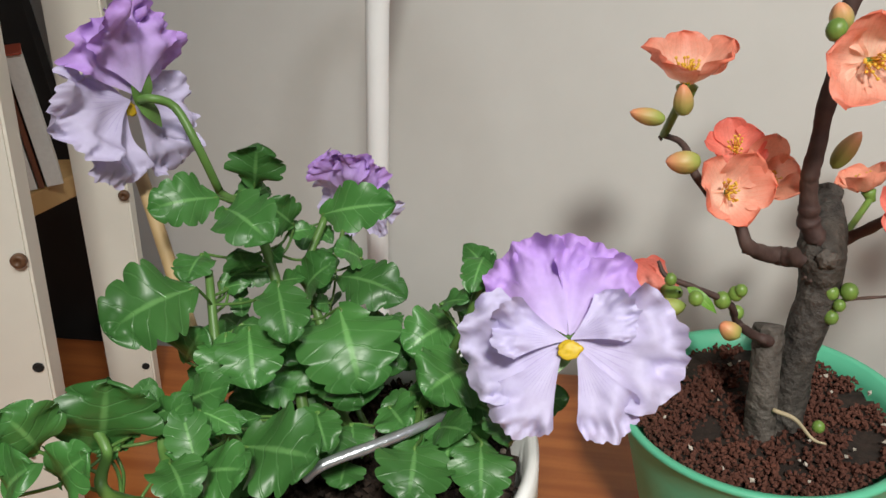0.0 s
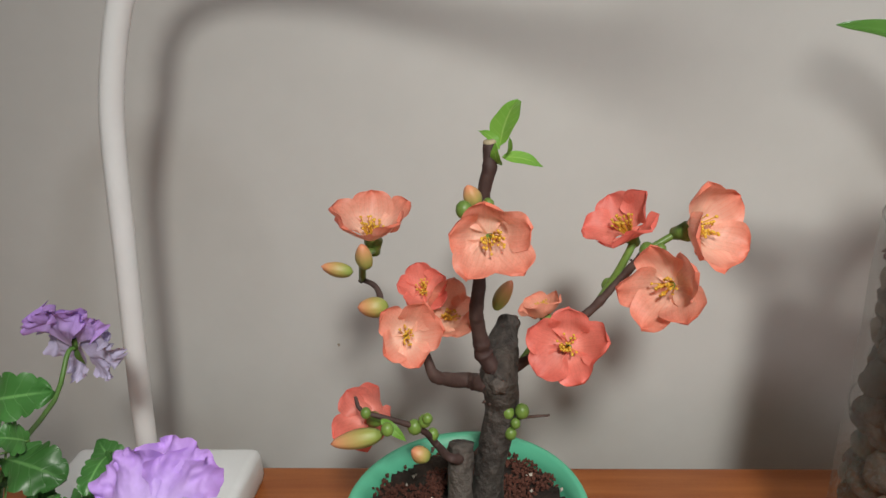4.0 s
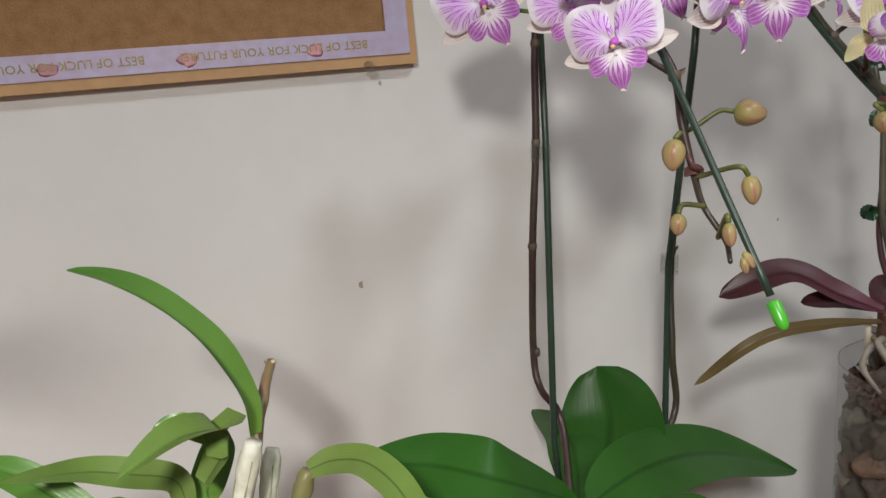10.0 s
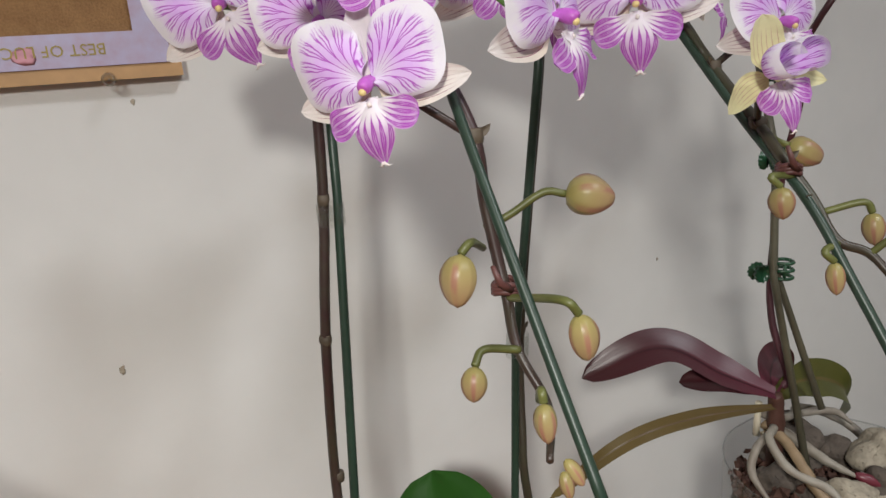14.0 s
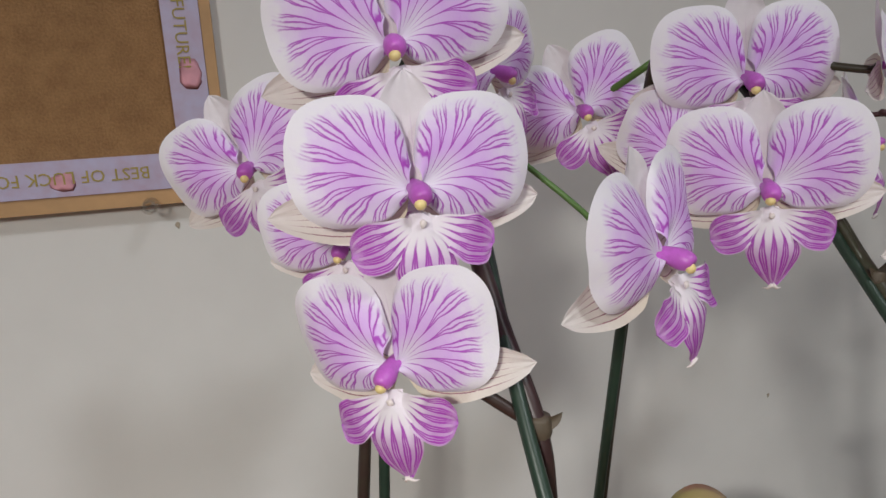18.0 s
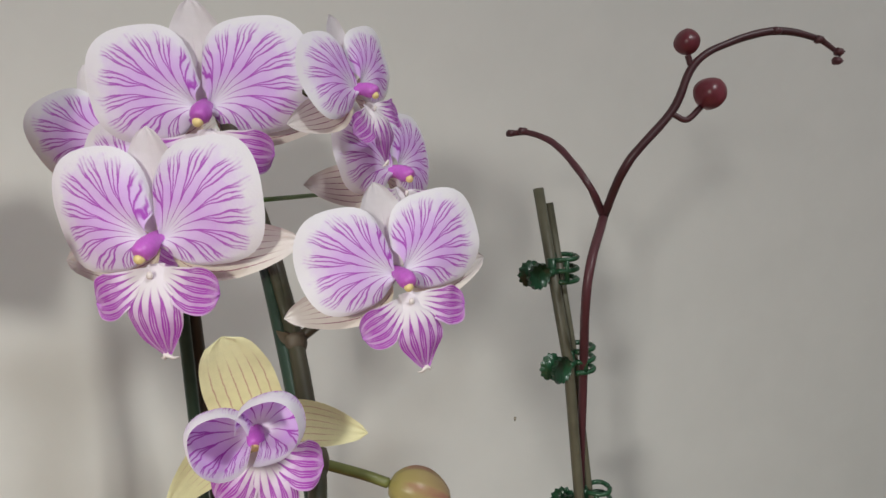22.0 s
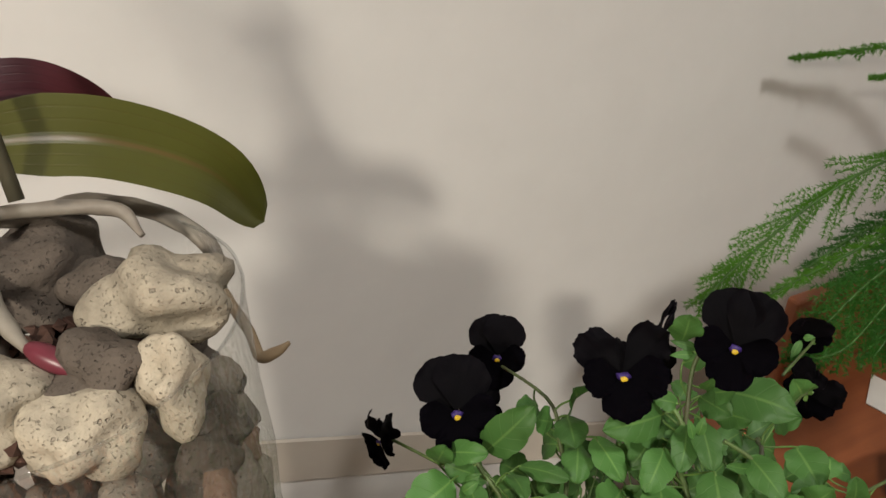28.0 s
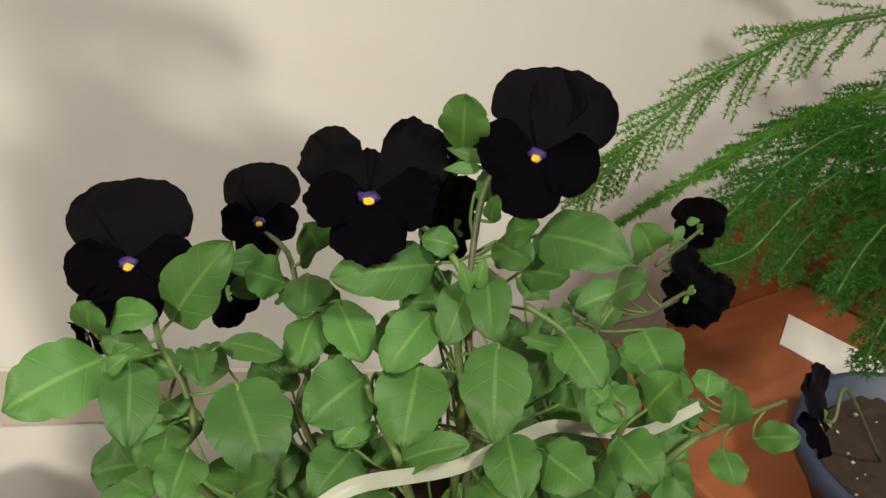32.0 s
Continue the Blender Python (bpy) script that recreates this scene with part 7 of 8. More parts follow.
put_part("spike_branch", stem_bm([(*fk, 0.0021), (*(1.0367, 0.3650, 0.6541), 0.0020), (*(1.0590, 0.3627, 0.6762), 0.0019), (*(1.0713, 0.3633, 0.6961), 0.0018), (*(1.0901, 0.3601, 0.7048), 0.0017), (*(1.1102, 0.3561, 0.7079), 0.0018), (*(1.1283, 0.3510, 0.7036), 0.0014), (*(1.1386, 0.3466, 0.6954), 0.0010)], 50, 10, wob=0.15), RED_STEM, ruby)
put_part("spike_branch", stem_bm([(*fk, 0.0019), (*(1.0241, 0.3780, 0.6452), 0.0017), (*(1.0209, 0.3981, 0.6607), 0.0016), (*(1.0145, 0.4149, 0.6677), 0.0015), (*(1.0060, 0.4254, 0.6675), 0.0013)], 34, 10, wob=0.2), RED_STEM, ruby)
bud(ruby, (1.0711, 0.3587, 0.6767), (1.0804, 0.3573, 0.6884), 0.0072, RED_BUD, [(1.0588, 0.3624, 0.6745), (1.0644, 0.3598, 0.6716)], RED_STEM)
bud(ruby, (1.0680, 0.3642, 0.6997), (1.0692, 0.3667, 0.7115), 0.0056, RED_BUD, [(1.0693, 0.3638, 0.6955)], RED_STEM)
for p in ((1.1094, 0.3553, 0.7079), (1.1286, 0.3497, 0.7030), (1.1372, 0.3464, 0.6970), (1.1359, 0.3459, 0.6930), (1.0078, 0.4238, 0.6679), (1.0116, 0.4184, 0.6689)):
    put_part("bud", ball_bm(0.0021, 2, (1.2, 1, 0.9), rough=0.2, seed=2), RED_STEM, ruby, m=Matrix.Translation(p))


def clip(at, turn, name="clip"):
    """A small claw clip: two toothed jaws, a hinge and its grip discs."""
    m = Matrix.Translation(at) @ Matrix.Rotation(radians(turn), 4, "Z")
    body = put_part(name, tube_bm([(-0.001, 0, -0.0062), (-0.001, 0, 0.0062)], 0.0022, 10), CLIP, ruby, "dark green plastic claw clip", m=m)
    for sy in (-1, 1):
        bm = bmesh.new()
        for k in range(3):
            z = -0.0055 + k * 0.0055
            tube_bm(curve_pts([(0.0, sy * 0.0022, z), (0.0055, sy * 0.0058, z), (0.0105, sy * 0.0048, z), (0.0125, sy * 0.0008, z)], 10), 0.00125, 7, bm)
        tube_bm([(0.004, sy * 0.005, -0.0055), (0.004, sy * 0.005, 0.0055)], 0.0013, 6, bm)
        part("jaw", bm, CLIP, body)
        g = bmesh.new()
        ra, rb_ = ([g.verts.new((-0.0115 + 0.0060 * (1 + 0.10 * math.cos(t * 1.5708)) * math.cos(t * 0.1309), sy * y, 0.0060 * (1 + 0.10 * math.cos(t * 1.5708)) * math.sin(t * 0.1309))) for t in range(48)] for y in (0.0046, 0.0022))
        for t in range(48):
            g.faces.new((ra[t], ra[(t + 1) % 48], rb_[(t + 1) % 48], rb_[t]))
        g.faces.new(ra)
        g.faces.new(rb_)
        tube_bm([(-0.006, sy * 0.003, 0), (-0.001, sy * 0.0018, 0)], 0.0018, 8, g)
        part("grip", g, CLIP, body)
    return body


clip(clo + Vector((0.002, 0, 0)), -12)
clip(cmi, 20)
clip(chi + Vector((0.002, 0, 0)), 10)


def ruby_leaf(spine, half, normal, material, end=None, fold=0.3):
    put_part("leaf", blade_bm(spine, half, normal, "paddle", fold=fold, wave=0.02, nu=10, nv=28, normal_end=end, seed=int(half * 99999)), material, ruby)


ruby_leaf([rb, (0.9747, 0.3755, 0.4157), (0.9413, 0.3999, 0.4339), (0.8903, 0.4200, 0.4153)], 0.0150, (0.1, -0.55, 0.8), RED_LEAF, end=(0.2, -0.6, 0.7))
ruby_leaf([(rb.x, rb.y - 0.002, rb.z - 0.008), (0.9446, 0.3634, 0.3980), (0.8881, 0.3662, 0.3942), (0.8422, 0.3861, 0.3554)], 0.0054, (0.0, -0.7, 0.7), BROWN_LEAF)
ruby_leaf([(rb.x + 0.002, rb.y + 0.004, rb.z), (1.0167, 0.3745, 0.4078), (1.0393, 0.3896, 0.4071), (1.0658, 0.3971, 0.3913)], 0.0125, (-0.3, -0.7, 0.5), RED_LEAF)
ruby_leaf([(rb.x + 0.004, rb.y + 0.002, rb.z - 0.002), (1.0315, 0.3643, 0.4012), (1.0611, 0.3667, 0.3949), (1.0916, 0.3727, 0.3747), (1.1105, 0.3915, 0.3400)], 0.0138, (0.05, -0.75, 0.6), OLIVE_LEAF, end=(0.1, -0.8, 0.45))
ruby_leaf([(rb.x, rb.y + 0.004, rb.z), (0.9805, 0.3757, 0.4088), (0.9545, 0.3957, 0.4068)], 0.0110, (0.2, -0.6, 0.7), RED_LEAF)
wt = Vector((0.9947, 0.3627, 0.3958))
put_part("tie", tube_bm([wt + Vector((0.001, 0.002, -0.026)), wt], 0.0023, 10), IVORY, ruby, "ivory plastic tie")
put_part("stem_base", stem_bm([(rb.x + 0.002, rb.y, RRIM - 0.03, 0.006), (rb.x + 0.002, rb.y, rb.z - 0.014, 0.0055), (*rb, 0.0045)], 12, 12, wob=0.2), BROWN_STEM, ruby)


def root(pts, r, material):
    put_part("root", stem_bm([(*p, r * (0.4 if k == len(pts) - 1 else 1)) for k, p in enumerate(pts)], 40, 10, wob=0.22), material, ruby)


root([(rb.x + 0.004, rb.y - 0.002, rb.z - 0.020), (1.0057, 0.3707, 0.3813), (1.0187, 0.3671, 0.3760), (1.0330, 0.3672, 0.3730), (1.0451, 0.3750, 0.3716), (1.0610, 0.3760, 0.3666), (1.0760, 0.3680, 0.3602), (1.0854, 0.3554, 0.3513), (1.0857, 0.3429, 0.3429)], 0.0032, ROOT_SILVER)
root([(1.0079, 0.3663, 0.3761), (1.0163, 0.3427, 0.3668), (1.0201, 0.3280, 0.3618), (1.0276, 0.3120, 0.3572)], 0.0034, ROOT_SILVER)
put_part("root_tip", bud_bm(0.020, 0.0036, keel=0.0), RED_BUD, ruby, "glossy crimson growing root tip", m=along((1.0269, 0.3131, 0.3585), (1.0435, 0.2982, 0.3509)))
root([(1.0012, 0.3642, 0.3769), (1.0040, 0.3485, 0.3718), (1.0006, 0.3302, 0.3628), (1.0003, 0.3159, 0.3513), (1.0073, 0.2978, 0.3388)], 0.0036, ROOT_TAN)
root([(rb.x - 0.004, rb.y - 0.004, rb.z - 0.022), (0.9810, 0.3397, 0.3824), (0.9824, 0.3241, 0.3692), (0.9954, 0.3060, 0.3616), (0.9965, 0.2920, 0.3535)], 0.0028, ROOT_SILVER)
root([(rb.x - 0.004, rb.y - 0.004, rb.z - 0.024), (0.9727, 0.3417, 0.3790), (0.9630, 0.3358, 0.3662), (0.9643, 0.3199, 0.3516)], 0.0026, ROOT_SILVER)
root([(1.0085, 0.3572, 0.3817), (1.0325, 0.3587, 0.3792), (1.0570, 0.3544, 0.3762), (1.0639, 0.3442, 0.3693)], 0.0026, ROOT_SILVER)
root([(0.9964, 0.3601, 0.3716), (1.0091, 0.3584, 0.3733), (1.0154, 0.3508, 0.3701)], 0.0022, ROOT)
root([(1.0868, 0.4031, 0.3082), (1.0921, 0.3930, 0.2969), (1.0954, 0.3854, 0.2899), (1.0968, 0.3777, 0.2814), (1.1034, 0.3743, 0.2832), (1.1103, 0.3736, 0.2872)], 0.0026, ROOT_TAN)

# ---- lavender pansy in a white pot ----
WHITE_POT = mat("white_pot_plastic", (0.78, 0.78, 0.77), 0.4, grain=0.05, scale=60)
BAMBOO = mat("bamboo_stake", (0.52, 0.36, 0.18), 0.6, grain=0.3, scale=60, bump=0.15)
FOIL = mat("silver_tie", (0.50, 0.52, 0.55), 0.3, metal=0.7, grain=0.3, scale=150, bump=0.4)
NX, NY, NRIM = 0.012, 0.128, 0.262
pansy = thing("lavender_pansy", "lavender ruffled pansy with scalloped leaves in a pot", "pansy", (NX, NY, TABLE_Z))
put_part("pot", lathe_bm([(0, TABLE_Z), (0.046, TABLE_Z), (0.050, TABLE_Z + 0.005), (0.062, NRIM - 0.02), (0.066, NRIM - 0.018), (0.067, NRIM - 0.002), (0.0655, NRIM), (0.063, NRIM - 0.001), (0.060, NRIM - 0.022), (0.0, NRIM - 0.024)], 64),
         WHITE_POT, pansy, "white round plastic pot", m=Matrix.Translation((NX, NY, 0)))
bm = bmesh.new()
bmesh.ops.create_grid(bm, x_segments=30, y_segments=30, size=0.061)
bmesh.ops.delete(bm, geom=[v for v in bm.verts if v.co.length > 0.0605], context="VERTS")
for v in bm.verts:
    v.co.z = NRIM - 0.016 + 0.006 * noise.noise(v.co * 50)
put_part("soil", bm, SOIL, pansy, m=Matrix.Translation((NX, NY, 0)))
granules(pansy, "loose_soil", (NX, NY), 0.058, NRIM - 0.014, 1400, 0.0022, SOIL, 61, 0.006)
granules(pansy, "pale_grit", (NX, NY), 0.056, NRIM - 0.010, 24, 0.0016, PALE_GRIT, 62, 0.004)
EYE0, EYE32 = Vector((0.1097, -0.0525, 0.4257)), Vector((1.1720, 0.1355, 0.3717))
rl = random.Random(17)


def stem_line(root, pts, r, material, name="stem"):
    """A green stem through points; gives them back closely spaced, for the leaves to join."""
    put_part(name, stem_bm([(*p, r * (1 - 0.35 * i / len(pts))) for i, p in enumerate(pts)], 26, 8, wob=0.12), material, root)
    return [Vector(p[:3]) for p in curve_pts(pts, 20)]


def joined_leaf(root, base, tip, half, material, eye, stems, teeth, tooth, kind="oval", stalk=True, curl=0.16, ripple=0.085):
    """A leaf turned to the light, on a stalk that joins the nearest stem below it."""
    a, b = Vector(base), Vector(tip)
    ln = (b - a).length
    n = (eye - a).normalized() + Vector((rl.uniform(-0.35, 0.35), 0, rl.uniform(0.1, 0.7)))
    near = min((q for s in stems for q in s), key=lambda q: (q - a).length + max(0, q.z - a.z) * 3 + (0.02 if (q - a).dot(b - a) > 0 else 0))
    pts = None
    if stalk:
        mid = near.lerp(a, 0.55) + Vector((0, 0.002, -0.15 * (near - a).length))
        pts = [near, mid] if (near - a).length < 0.09 else [a + Vector((rl.uniform(-0.008, 0.008), 0.02, -0.05)), a + Vector((0, 0.008, -0.02))]
    leaf(root, a, b, half, material, n, kind, sag=rl.uniform(0.06, curl), fold=rl.uniform(0.05, 0.3), teeth=teeth, tooth=tooth, wave=ripple, nv=30, stalk=pts, cup=rl.uniform(-0.30, 0.15))


soil_c = Vector((NX, NY, NRIM - 0.016))
PS = [stem_line(pansy, [soil_c + Vector((-0.014, 0.006, 0)), (-0.0007, 0.1226, 0.2726), (-0.0096, 0.1382, 0.2996), (-0.0181, 0.1490, 0.3234), (-0.0244, 0.1532, 0.3415), (-0.0416, 0.1626, 0.3462)], 0.0024, GREEN_STEM),
      stem_line(pansy, [soil_c + Vector((0.0, 0.012, 0)), (0.0035, 0.1398, 0.2698), (-0.0043, 0.1529, 0.2908), (-0.0144, 0.1677, 0.3120), (-0.0098, 0.1807, 0.3294)], 0.0022, GREEN_STEM),
      stem_line(pansy, [soil_c + Vector((-0.03, -0.01, 0)), (-0.0116, 0.0947, 0.2937), (-0.0233, 0.1136, 0.3051), (-0.0285, 0.1247, 0.3200), (-0.0326, 0.1331, 0.3285)], 0.0020, GREEN_STEM),
      stem_line(pansy, [soil_c + Vector((0.02, 0.0, 0)), (0.0380, 0.1304, 0.2758), (0.0483, 0.1369, 0.2954), (0.0576, 0.1368, 0.3135), (0.0627, 0.1397, 0.3286)], 0.0018, GREEN_STEM),
      stem_line(pansy, [soil_c + Vector((-0.045, -0.02, 0.0)), (-0.0232, 0.0590, 0.2985), (-0.0286, 0.0668, 0.3064), (-0.0317, 0.0686, 0.3123)], 0.0018, GREEN_STEM),
      stem_line(pansy, [soil_c + Vector((-0.03, -0.03, 0.0)), (-0.0044, 0.0640, 0.2967), (-0.0169, 0.0739, 0.3018), (-0.0204, 0.0812, 0.3075)], 0.0018, GREEN_STEM)]
pan1, calyx, pan3 = Vector((0.0921, 0.1127, 0.3198)), Vector((-0.0584, 0.1574, 0.3819)), Vector((-0.0419, 0.2862, 0.3022))
flower(pansy, "pansy", pan1 + Vector((0, 0, 0.0015)), (EYE0 - pan1).normalized() + Vector((0.08, 0, 0.02)), 0.0530, -4, 0, stalk=[soil_c + Vector((0.03, 0.01, 0)), (0.0505, 0.1311, 0.2813), (0.0818, 0.1342, 0.3164)], r=0.0015)
flower(pansy, "pansy", calyx + Vector((-0.006, -0.001, 0.001)), (-0.85, 0.14, -0.1), 0.0550, 6, 1, stalk=[(-0.0416, 0.1626, 0.3462), (-0.0427, 0.1571, 0.3669), (-0.0497, 0.1597, 0.3796)], r=0.0016)
flower(pansy, "pansy", pan3 + Vector((0, 0, -0.004)), (0.25, 0.9, 0.1), 0.0500, 3, 2, stalk=[soil_c + Vector((0.0, 0.02, 0)), (-0.0232, 0.1832, 0.2822), (-0.0434, 0.2563, 0.2804)], r=0.0014)


def pansy_leaf(base, tip, half):
    joined_leaf(pansy, base, tip, half * 1.10, PANSY_LEAF, EYE0, PS, 5, 0.19, "leafy", ripple=0.16)


pansy_leaf((0.0109, 0.1393, 0.3128), (0.0236, 0.1200, 0.2926), 0.0160)
pansy_leaf((-0.0263, 0.1619, 0.3491), (-0.0193, 0.1582, 0.3661), 0.0098)
pansy_leaf((-0.0109, 0.1809, 0.3305), (0.0210, 0.1796, 0.3360), 0.0092)
pansy_leaf((-0.0333, 0.1485, 0.3497), (-0.0486, 0.1312, 0.3521), 0.0088)
pansy_leaf((-0.0246, 0.1395, 0.3491), (-0.0036, 0.1288, 0.3418), 0.0101)
pansy_leaf((-0.0249, 0.1143, 0.3321), (-0.0425, 0.0929, 0.3274), 0.0136)
pansy_leaf((-0.0376, 0.1390, 0.3321), (-0.0357, 0.1242, 0.3286), 0.0070)
pansy_leaf((-0.0038, 0.1724, 0.3076), (0.0260, 0.1655, 0.3026), 0.0105)
pansy_leaf((0.0046, 0.1774, 0.3128), (-0.0012, 0.1665, 0.3226), 0.0066)
pansy_leaf((-0.0025, 0.1256, 0.3292), (0.0072, 0.1090, 0.3168), 0.0080)
pansy_leaf((-0.0208, 0.1182, 0.3133), (-0.0153, 0.1015, 0.3033), 0.0082)
pansy_leaf((-0.0110, 0.1172, 0.3168), (-0.0024, 0.1006, 0.3051), 0.0097)
pansy_leaf((0.0092, 0.1354, 0.2933), (0.0218, 0.1218, 0.2853), 0.0129)
pansy_leaf((0.0472, 0.1513, 0.3023), (0.0350, 0.1333, 0.3012), 0.0094)
pansy_leaf((0.0624, 0.1466, 0.3313), (0.0610, 0.1299, 0.3257), 0.0054)
pansy_leaf((0.0487, 0.1360, 0.3177), (0.0602, 0.1289, 0.3242), 0.0038)
pansy_leaf((0.0568, 0.1340, 0.2958), (0.0461, 0.1170, 0.2958), 0.0121)
pansy_leaf((0.0543, 0.1179, 0.2873), (0.0561, 0.1014, 0.2804), 0.0079)
pansy_leaf((0.0479, 0.1000, 0.2902), (0.0496, 0.0839, 0.2841), 0.0107)
pansy_leaf((0.0319, 0.1219, 0.2863), (0.0413, 0.1112, 0.2866), 0.0077)
pansy_leaf((-0.0010, 0.0871, 0.2948), (0.0259, 0.0830, 0.2977), 0.0127)
pansy_leaf((-0.0076, 0.0737, 0.2952), (0.0124, 0.0700, 0.3033), 0.0083)
pansy_leaf((-0.0338, 0.0702, 0.3049), (-0.0239, 0.0704, 0.3284), 0.0139)
pansy_leaf((-0.0236, 0.0825, 0.3000), (-0.0085, 0.0812, 0.3166), 0.0059)
pansy_leaf((-0.0252, 0.0941, 0.3013), (-0.0036, 0.0924, 0.3129), 0.0061)
pansy_leaf((-0.0341, 0.0530, 0.3174), (-0.0334, 0.0473, 0.3341), 0.0091)
pansy_leaf((-0.0089, 0.0666, 0.3053), (0.0031, 0.0558, 0.3038), 0.0070)
pansy_leaf((0.0663, 0.1056, 0.2899), (0.0692, 0.0891, 0.2822), 0.0088)
pansy_leaf((0.0725, 0.1101, 0.2954), (0.0764, 0.0977, 0.2957), 0.0059)
pansy_leaf((0.0152, 0.1040, 0.2959), (0.0239, 0.0913, 0.2923), 0.0061)
pansy_leaf((-0.0203, 0.1410, 0.3250), (-0.0195, 0.1333, 0.3373), 0.0070)
pansy_leaf((-0.0120, 0.1596, 0.3346), (-0.0160, 0.1503, 0.3470), 0.0073)
pansy_leaf((-0.0120, 0.1582, 0.3072), (0.0051, 0.1569, 0.3226), 0.0076)
pansy_leaf((-0.0141, 0.1359, 0.3100), (0.0032, 0.1233, 0.3008), 0.0094)
pansy_leaf((0.0129, 0.1486, 0.2947), (0.0329, 0.1391, 0.2904), 0.0110)
pansy_leaf((-0.0363, 0.1146, 0.3035), (-0.0239, 0.1120, 0.3191), 0.0078)
pansy_leaf((-0.0364, 0.0436, 0.3111), (-0.0213, 0.0413, 0.3257), 0.0088)
pansy_leaf((-0.0324, 0.0545, 0.3071), (-0.0165, 0.0519, 0.3206), 0.0077)
pansy_leaf((0.0193, 0.1628, 0.2964), (0.0264, 0.1526, 0.2991), 0.0038)
pansy_leaf((-0.0086, 0.1385, 0.2995), (0.0049, 0.1240, 0.2890), 0.0119)
# small inner leaves and side shoots along the stems
for s in PS:
    for k in range(9):
        p = s[rl.randrange(4, 20)] + Vector((rl.uniform(-0.006, 0.006), rl.uniform(0.004, 0.016), rl.uniform(-0.004, 0.004)))
        a = rl.uniform(0, 6.28)
        ln = rl.uniform(0.010, 0.020)
        joined_leaf(pansy, p, p + Vector((math.cos(a) * ln, math.sin(a) * ln * 0.5, rl.uniform(-0.4, 0.6) * ln)), ln * 0.32, PANSY_LEAF, EYE0, PS, 4, 0.14, "lance" if k % 2 else "oval")
for k in range(50):
    a, d = rl.uniform(0, 6.28), rl.uniform(0.02, 0.055)
    p = Vector((NX + d * math.cos(a) * 1.2, NY + 0.012 + d * math.sin(a) * 0.8, NRIM + rl.uniform(0.004, 0.03)))
    joined_leaf(pansy, p, p + Vector((math.cos(a) * 0.018, math.sin(a) * 0.012, rl.uniform(-0.008, 0.01))), 0.0075, PANSY_LEAF, EYE0, PS, 4, 0.14)
bb, bt = Vector((-0.0473, 0.1344, 0.2980)), Vector((-0.0704, 0.1581, 0.3463))
put_part("bamboo_stake", tube_bm([bb + (bb - bt) * 0.9, bb, bt, bt + (bt - bb) * 0.35], 0.0026, 9), BAMBOO, pansy, "thin bamboo support stake")
put_part("wire_tie", stem_bm([(*(0.0168, 0.0876, 0.2841), 0.0014), (*(0.0223, 0.0910, 0.2878), 0.0017), (*(0.0349, 0.1008, 0.2883), 0.0017), (*(0.0475, 0.1154, 0.2866), 0.0016), (*(0.0518, 0.1264, 0.2827), 0.0014)], 24, 8, wob=0.2), FOIL, pansy, "silvery plastic-coated tie")

# ---- black violas ----
DARK_POT = mat("brown_pot_plastic", (0.10, 0.05, 0.035), 0.5, grain=0.2, scale=60)
STRAP = mat("pale_plastic_strap", (0.42, 0.44, 0.36), 0.45, grain=0.25, scale=90, bump=0.3)
VX, VY, VRIM = 1.262, 0.288, 0.112
viola = thing("black_viola", "black violas with yellow eyes and light green leaves", "viola", (VX, VY, -0.12))
put_part("pot", lathe_bm([(0, -0.12), (0.05, -0.12), (0.054, -0.114), (0.068, VRIM - 0.02), (0.072, VRIM - 0.018), (0.073, VRIM), (0.070, VRIM), (0.066, VRIM - 0.02), (0, VRIM - 0.022)], 56), DARK_POT, viola, m=Matrix.Translation((VX, VY, 0)))
bm = bmesh.new()
bmesh.ops.create_grid(bm, x_segments=24, y_segments=24, size=0.067)
bmesh.ops.delete(bm, geom=[v for v in bm.verts if v.co.length > 0.0665], context="VERTS")
for v in bm.verts:
    v.co.z = VRIM - 0.014 + 0.005 * noise.noise(v.co * 50)
put_part("soil", bm, SOIL, viola, m=Matrix.Translation((VX, VY, 0)))
vs = Vector((VX, VY, VRIM - 0.014))
